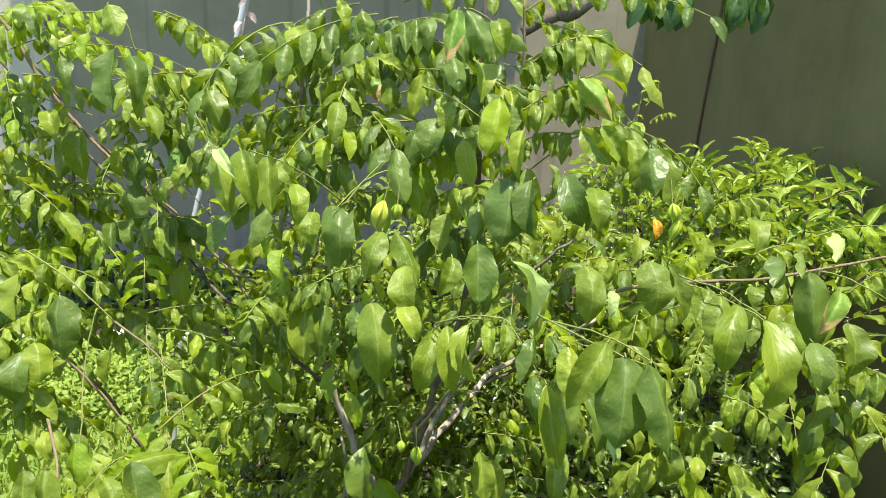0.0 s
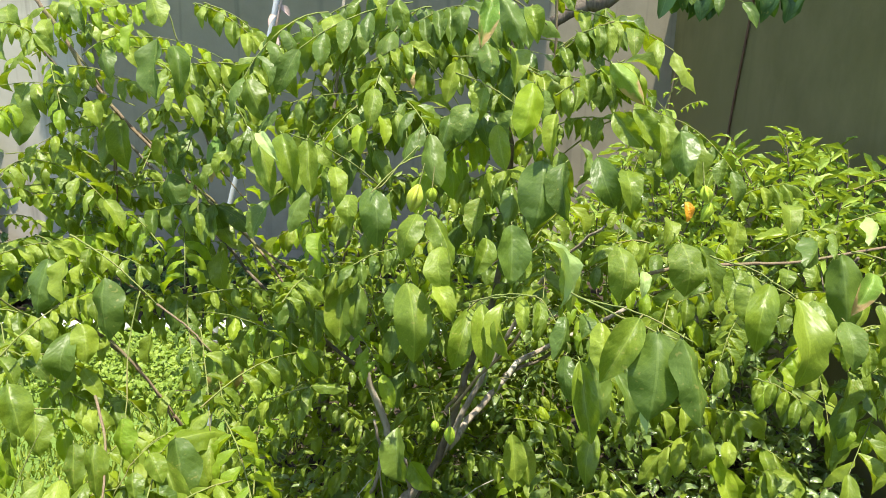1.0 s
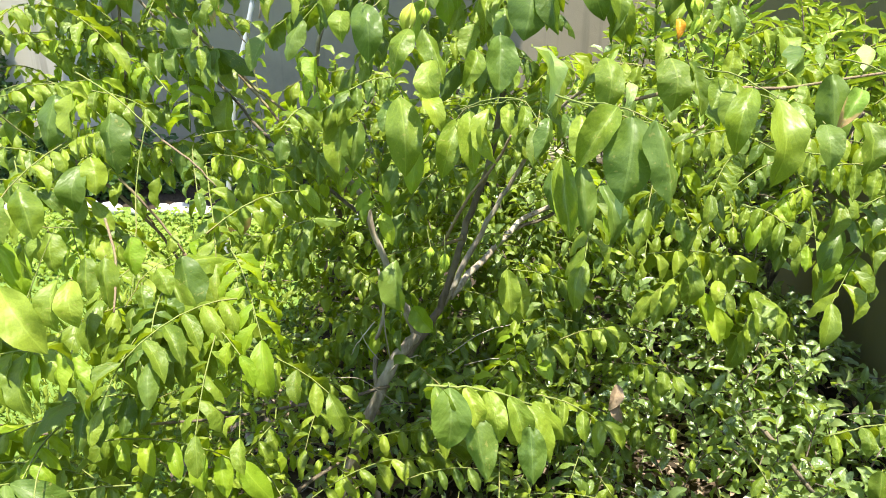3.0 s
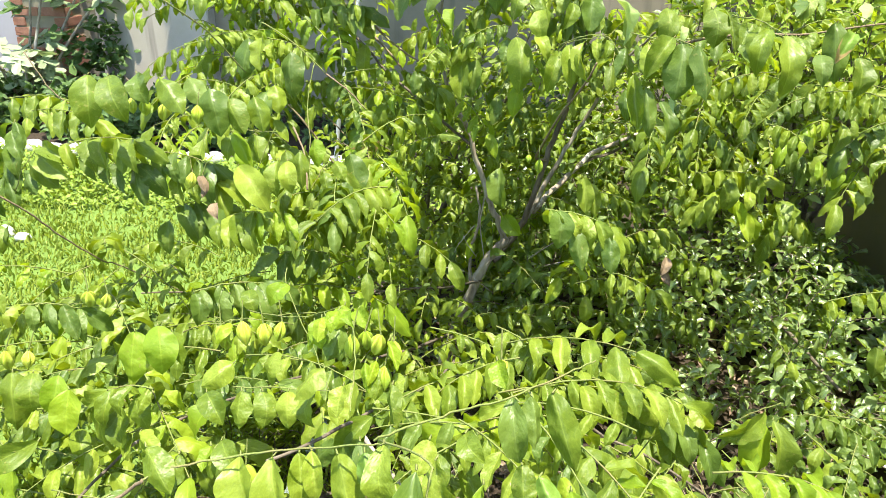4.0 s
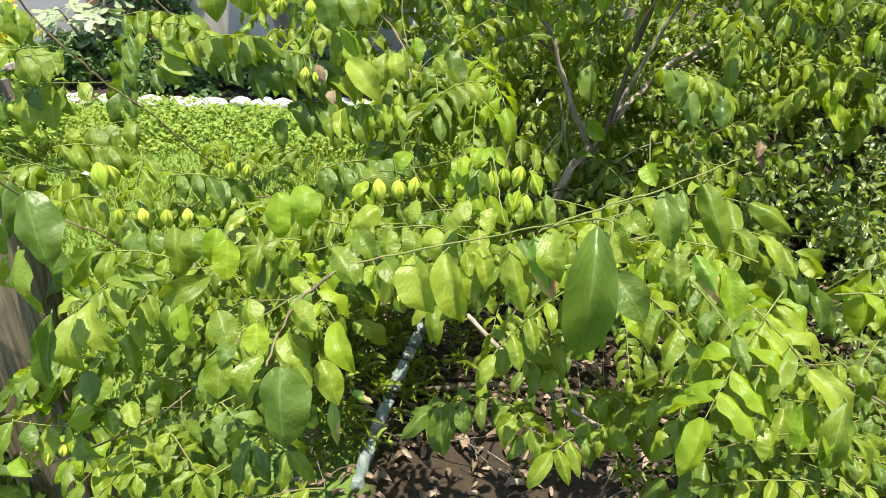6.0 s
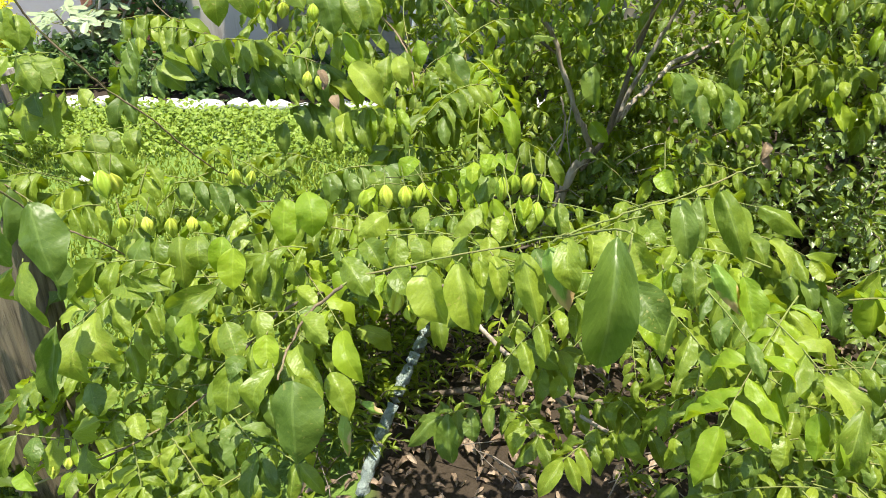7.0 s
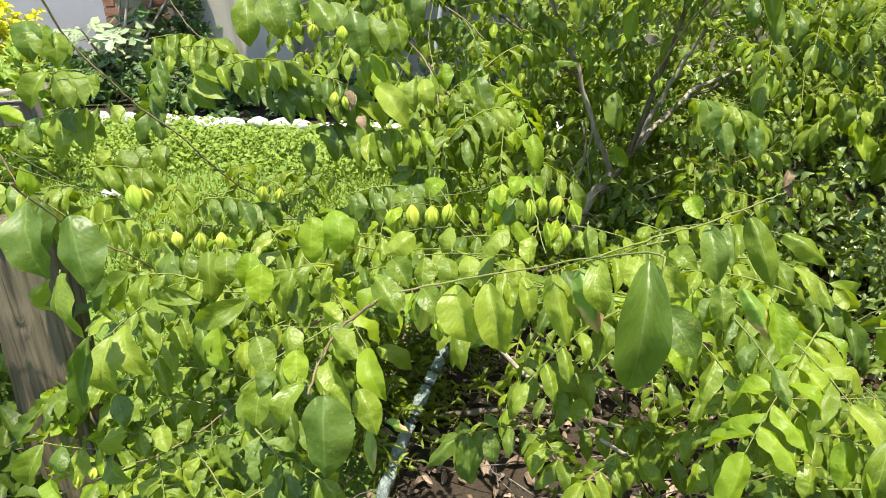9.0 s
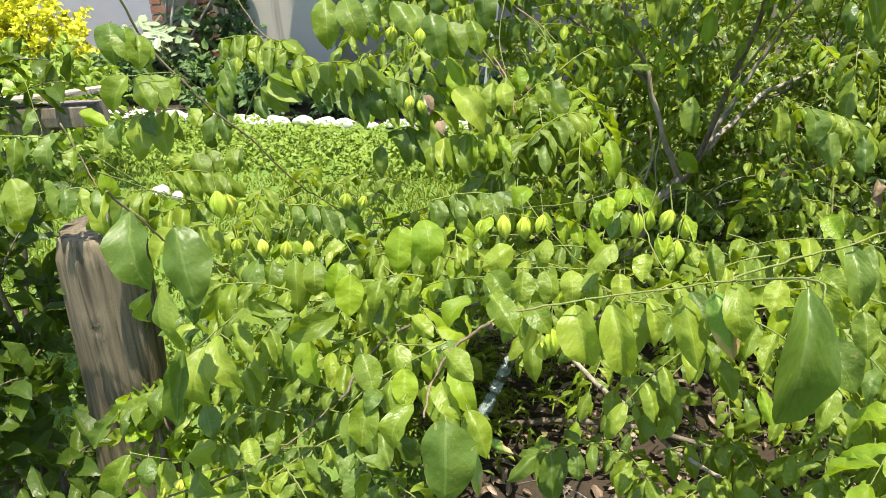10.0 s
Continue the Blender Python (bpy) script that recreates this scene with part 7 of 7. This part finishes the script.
flower_stalk()


# ---- wooden fence: post, rail, plank ----
def rough_beam(name, a, b, w, h, mat, parent, seed, label="", segs=9, taper=0.0):
    """A squared timber from a to b with worn, uneven edges."""
    a, b = Vector(a), Vector(b)
    y = (b - a).normalized()
    x = y.cross(Vector((0, 0, 1)))
    x = x.normalized() if x.length > 0.2 else Vector((1, 0, 0))
    z = x.cross(y).normalized()
    bm = bmesh.new()
    rings = []
    prof = [(-0.5, -0.44), (-0.44, -0.5), (0.0, -0.51), (0.44, -0.5), (0.5, -0.44), (0.51, 0.0), (0.5, 0.44), (0.44, 0.5), (0.0, 0.51), (-0.44, 0.5), (-0.5, 0.44), (-0.51, 0.0)]
    for i in range(segs + 1):
        s = i / segs
        c = a.lerp(b, s)
        k = 1 + taper * s
        ring = []
        for j, (u, v) in enumerate(prof):
            n = 0.05 * noise.noise((s * 5, j * 0.9, seed * 3.3))
            ring.append(bm.verts.new(c + x * (u * w * k * (1 + n)) + z * (v * h * k * (1 + n))))
        rings.append(ring)
    for i in range(segs):
        for j in range(12):
            bm.faces.new((rings[i][j], rings[i][(j + 1) % 12], rings[i + 1][(j + 1) % 12], rings[i + 1][j]))
    bm.faces.new(rings[0][::-1])
    bm.faces.new(rings[-1])
    bmesh.ops.recalc_face_normals(bm, faces=bm.faces)
    return part(name, bm, mat, parent, label)


def round_post(at, height, radius, parent):
    """A thick hewn post: blunt corners, long checks in the wood, a knot with its bulge."""
    bm = bmesh.new()
    rings, sides = 60, 56
    grid = []
    for i in range(rings + 1):
        s = i / rings
        ring = []
        for j in range(sides):
            w = 2 * math.pi * j / sides
            square = 1.0 / (abs(math.cos(w - 0.35)) ** 5 + abs(math.sin(w - 0.35)) ** 5) ** 0.2
            k = 0.9 + 0.35 * (square - 1) + 0.05 * noise.noise((math.cos(w) * 1.5, math.sin(w) * 1.5, s * 2.5))
            k += 0.012 * noise.noise((math.cos(w) * 9, math.sin(w) * 9, s * 4))
            crack = noise.noise((math.cos(w) * 4.2, math.sin(w) * 4.2, s * 0.9 + 3))
            k -= 0.09 * max(0.0, 1 - abs(crack) * 11)
            da, dz = (w - 4.9), (s - 0.78) * height
            knot = (da * radius) ** 2 * 2.2 + dz * dz
            k += 0.09 * math.exp(-knot / 0.0009) - 0.2 * math.exp(-knot / 0.00008)
            k *= 1 - 0.12 * max(0, s - 0.95) / 0.05
            ring.append(bm.verts.new((at[0] + 0.06 * s + math.cos(w) * radius * k, at[1] + math.sin(w) * radius * k, at[2] + s * height)))
        grid.append(ring)
    for i in range(rings):
        for j in range(sides):
            bm.faces.new((grid[i][j], grid[i][(j + 1) % sides], grid[i + 1][(j + 1) % sides], grid[i + 1][j]))
    bm.faces.new(grid[0][::-1])
    bm.faces.new(grid[-1])
    return part("post", bm, M_POST, parent, "knotty grey-brown post", smooth=True)


fence = thing("timber_fence", (-1.25, 0.42, 0.0), "weathered wooden fence with a thick post and top rail", "fence")
round_post((-1.28, 0.45, -0.03), 0.83, 0.09, fence)
rough_beam("rail_block", (-1.83, 1.0, 0.848), (-1.6, 1.0, 0.862), 0.08, 0.055, M_RAIL, fence, 2, "grey weathered block", 5)
rough_beam("plank", (-2.7, 1.02, 0.83), (-1.8, 1.0, 0.893), 0.06, 0.012, M_PLANK, fence, 3, "sun-bleached plank", 9)
rough_beam("plank", (-1.86, 0.98, 0.89), (-1.53, 0.98, 0.935), 0.045, 0.013, M_PLANK, fence, 6, "sun-bleached plank", 9)
rough_beam("post", (-2.35, 1.05, -0.03), (-2.35, 1.05, 0.8), 0.05, 0.05, M_RAIL, fence, 4, "", 8)
rough_beam("rail", (-2.6, 1.02, 0.80), (-1.74, 1.0, 0.825), 0.05, 0.045, M_RAIL, fence, 5, "", 8)

# ---- glossy dark shrub round the post ----
bush("glossy_shrub", (-1.62, 0.45, 0.0), "dark glossy-leaved citrus shrub growing round a wooden post",
     [((-1.55, 0.5, 0.6), (0.2, 0.2, 0.3), 60), ((-1.52, 0.35, 0.35), (0.2, 0.2, 0.2), 40), ((-1.78, 0.7, 0.95), (0.16, 0.2, 0.14), 26), ((-1.36, 0.24, 0.2), (0.16, 0.12, 0.16), 18), ((-1.45, 0.22, 0.55), (0.08, 0.1, 0.18), 16), ((-1.36, 0.3, 0.72), (0.05, 0.06, 0.08), 6), ((-1.78, 0.75, 1.02), (0.1, 0.12, 0.1), 16)],
     LANCE_NEAR, M_CITRUS, 0.075, 0.46, 41, upright=0.5, per_twig=6, twig_len=0.14, foot=7)
bush("yellow_green_seedling", (-1.07, 0.3, 0.0), "seedling with small yellow-green leaves before a wooden post",
     [((-1.07, 0.3, 0.4), (0.06, 0.05, 0.12), 14)], LANCE_NEAR, M_YOUNG, 0.045, 0.5, 43, upright=0.9, per_twig=5, twig_len=0.09, foot=3)


# ---- fig tree with lobed leaves ----
def fig_blade(seed):
    """A broad leaf with five rounded lobes, along +y, face to +z."""
    r = random.Random(seed)
    v, uv, f = [(0, 0.18, 0)], [(0.5, 0.2)], []
    n = 48
    for i in range(n):
        w = -math.pi * 0.5 + 2 * math.pi * (i + 0.5) / n
        lobe = (0.13 + 0.52 * abs(math.cos((w - math.pi / 2) * 2.25)) ** 1.25) * r.uniform(0.86, 1.1)
        if math.sin(w) < -0.75:
            lobe *= 0.55
        x, y = math.cos(w) * lobe, 0.4 + math.sin(w) * lobe
        v.append((x, y, 0.12 * abs(x) - 0.2 * max(0, y) ** 2 + r.uniform(-0.015, 0.015)))
        uv.append((0.5 + x * 0.8, min(1, max(0, y))))
    for i in range(n):
        j = 1 + (i + 1) % n
        f.append((0, 1 + i, j, j))
    v2 = np.array(v)
    return v2, np.array(f), np.array(uv)


def tri_blade(seed):
    """The same leaf as quads, centre ring outward."""
    v, f, uv = fig_blade(seed)
    n = len(v) - 1
    inner = [(v[0] + (p - v[0]) * 0.45) for p in v[1:]]
    iu = [(uv[0] + (q - uv[0]) * 0.45) for q in uv[1:]]
    nv = np.concatenate([v[1:], np.array(inner)])
    nu = np.concatenate([uv[1:], np.array(iu)])
    quads = [(i, (i + 1) % n, n + (i + 1) % n, n + i) for i in range(n)]
    for i in range(0, n // 2 - 1):
        quads.append((n + i, n + i + 1, n + n - 2 - i, n + n - 1 - i))
    return nv, np.array(quads), nu


FIG = [tri_blade(k) for k in range(4)]


def fig_tree(at):
    t = thing("fig_tree", at, "young fig tree with pale lobed leaves before a house wall", "tree")
    r = random.Random(9)
    base = Vector(at)
    pale, deep, stems = [], [], []
    for k in range(14):
        a = k * 2.4
        low = k < 10
        rise = r.uniform(0.14, 0.62) if low else r.uniform(0.8, 1.35)
        top = base + Vector((math.cos(a) * r.uniform(0.08, 0.34) + (0 if low else 0.34), math.sin(a) * 0.28 + (-0.05 if low else 0.35), rise))
        line = limb("branch" if k else "trunk", t, [base + Vector((0, 0, -0.03)), base.lerp(top, 0.5) + Vector((0, 0, 0.06)), top], 0.026 if not k else 0.013, 0.006, M_BARK, seed=80 + k, steps=5)
        for q in line[-4::3] if low else line[4::2] + line[-2:]:
            for _ in range(3):
                w = r.uniform(0, 2 * math.pi)
                out = Vector((math.cos(w), math.sin(w), r.uniform(-0.2, 0.6))).normalized()
                foot = q + out * r.uniform(0.03, 0.09)
                stems.append(([q, foot], 0.003))
                ln = r.uniform(0.12, 0.2)
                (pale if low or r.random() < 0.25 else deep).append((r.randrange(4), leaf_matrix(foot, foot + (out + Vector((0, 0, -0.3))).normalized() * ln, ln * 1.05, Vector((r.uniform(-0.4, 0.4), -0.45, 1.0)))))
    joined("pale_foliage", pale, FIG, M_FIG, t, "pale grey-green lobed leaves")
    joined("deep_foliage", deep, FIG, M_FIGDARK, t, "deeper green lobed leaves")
    stems_mesh("leaf_stalks", stems, M_TWIG, t, "")


fig_tree((-3.8, 4.62, 0.0))

bush("golden_bush", (-4.75, 4.6, 0.0), "clipped golden-yellow duranta bush in full sun",
     [((-4.85, 4.55, 0.34), (0.42, 0.4, 0.34), 190), ((-5.4, 4.6, 0.46), (0.5, 0.4, 0.46), 200)],
     LANCE, M_GOLD, 0.062, 0.5, 51, upright=0.9, per_twig=15, twig_len=0.17, foot=6)
bush("border_shrub", (-3.9, 3.3, 0.0), "green leafy shrub beside the golden bush",
     [((-3.7, 3.2, 0.3), (0.45, 0.35, 0.26), 90), ((-3.2, 2.5, 0.3), (0.4, 0.4, 0.26), 60)],
     FAR_LEAFLETS, M_HERB, 0.09, 0.5, 53, upright=0.6, per_twig=7, foot=6)
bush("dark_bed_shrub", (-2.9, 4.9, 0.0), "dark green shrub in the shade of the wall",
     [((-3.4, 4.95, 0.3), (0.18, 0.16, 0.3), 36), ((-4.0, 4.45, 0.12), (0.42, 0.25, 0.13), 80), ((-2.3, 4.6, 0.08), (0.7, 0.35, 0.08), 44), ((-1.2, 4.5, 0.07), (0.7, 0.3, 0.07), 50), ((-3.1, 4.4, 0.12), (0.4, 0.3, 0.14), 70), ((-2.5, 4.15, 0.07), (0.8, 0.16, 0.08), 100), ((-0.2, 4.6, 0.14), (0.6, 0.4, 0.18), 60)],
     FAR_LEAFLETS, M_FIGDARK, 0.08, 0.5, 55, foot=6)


# ---- brick pillar ----
def brick_pillar(at, w, d, rows):
    t = thing("brick_pillar", at, "red brick pillar behind a fig tree", "pillar")
    x, y, z = at
    part("core", box_bm(x - w / 2 + 0.012, x + w / 2 - 0.012, y - d / 2 + 0.012, y + d / 2 - 0.012, z - 0.03, z + rows * 0.075), M_WALLOLD, t, "grey mortar core")
    me = {}
    for along in (0, 1):
        bm = box_bm(-0.108, 0.108, -0.05, 0.05, -0.032, 0.032, 0.004)
        if along:
            bm.transform(Matrix.Rotation(math.pi / 2, 4, "Z"))
        m = bpy.data.meshes.new("brick")
        bm.to_mesh(m)
        bm.free()
        m.materials.append(M_BRICK)
        me[along] = m
    for row in range(rows):
        zz = z + 0.036 + row * 0.075
        for i in range(2):
            sgn = 1 if (i + row) % 2 else -1
            if row % 2:
                link_mesh("brick", me[0], None, t, Matrix.Translation((x + (i - 0.5) * 0.222, y - d / 2 + 0.05, zz)))
            else:
                link_mesh("brick", me[1], None, t, Matrix.Translation((x + (i - 0.5) * (w - 0.1), y - d / 2 + 0.108, zz)))


brick_pillar((-3.85, 5.25, 0.0), 0.44, 0.44, 22)


# ---- the tree overhead: hanging leaves, plus an unseen crown added to shade the wall ----
def overhead_tree():
    t = thing("shade_tree", (2.4, 3.2, 0.0), "tall shade tree whose dark leaves hang before the wall", "tree")
    limb("trunk", t, [(2.4, 3.2, -0.05), (2.35, 3.2, 1.4), (2.2, 3.25, 2.6)], 0.12, 0.08, M_DARKBARK, seed=90)
    limb("branch", t, [(2.2, 3.25, 2.55), (1.6, 3.0, 2.5), (1.0, 2.7, 2.1), (0.446, 2.5, 1.7), (0.36, 2.5, 1.665), (0.25, 2.5, 1.6)], 0.06, 0.018, M_DARKBARK, seed=91)
    limb("branch", t, [(2.2, 3.25, 2.55), (1.6, 3.8, 3.2), (0.6, 4.3, 3.5), (-1.2, 4.6, 3.6)], 0.06, 0.02, M_DARKBARK, seed=92)
    limb("branch", t, [(1.6, 3.0, 2.5), (1.2, 2.7, 2.3), (0.8, 2.45, 2.0)], 0.025, 0.008, M_DARKBARK, seed=93)
    r = random.Random(61)
    items, stems = [], []
    # hanging sprigs
    for x, z in ((0.7, 1.72), (0.66, 1.75), (0.73, 1.74), (0.6, 1.74), (0.86, 1.73), (0.89, 1.76), (0.935, 1.73)):
        for k in range(3):
            b = Vector((x + r.uniform(-0.02, 0.02), 2.4, z))
            p = b + Vector((r.uniform(-0.04, 0.04), r.uniform(-0.03, 0.03), -r.uniform(0.1, 0.13)))
            items.append((r.randrange(4), leaf_matrix(b, p, 0.05, Vector((r.uniform(-0.4, 0.4), -1, 0.3)))))
        stems.append(([Vector((x, 2.4, z - 0.01)), Vector((x + 0.03, 2.42, z + 0.3))], 0.003))
    # unseen crown clump, placed so that its shadow covers the north wall
    for c, half, count in (((-0.84, 4.2, 3.6), (1.42, 0.85, 0.3), 760),):
        c = Vector(c)
        for _ in range(count):
            o = Vector([r.uniform(-1, 1) for _ in range(3)])
            q = c + Vector([o[k] * half[k] for k in range(3)])
            stems.append(([q, q + Vector((r.uniform(-0.15, 0.15), r.uniform(-0.15, 0.15), 0.12))], 0.004))
            for k in range(8):
                b = q + Vector((r.uniform(-0.12, 0.12), r.uniform(-0.12, 0.12), r.uniform(-0.05, 0.1)))
                w = r.uniform(0, 2 * math.pi)
                p = b + Vector((math.cos(w), math.sin(w), r.uniform(-0.8, 0.1))).normalized() * r.uniform(0.13, 0.2)
                items.append((r.randrange(4), leaf_matrix(b, p, 0.07, Vector((r.uniform(-0.4, 0.4), r.uniform(-0.4, 0.4), 1)))))
    joined("crown", items, LANCE, M_OVER, t, "dark green hanging leaves and an added unseen shading crown")
    stems_mesh("twigs", stems, M_DARKBARK, t, "")


overhead_tree()
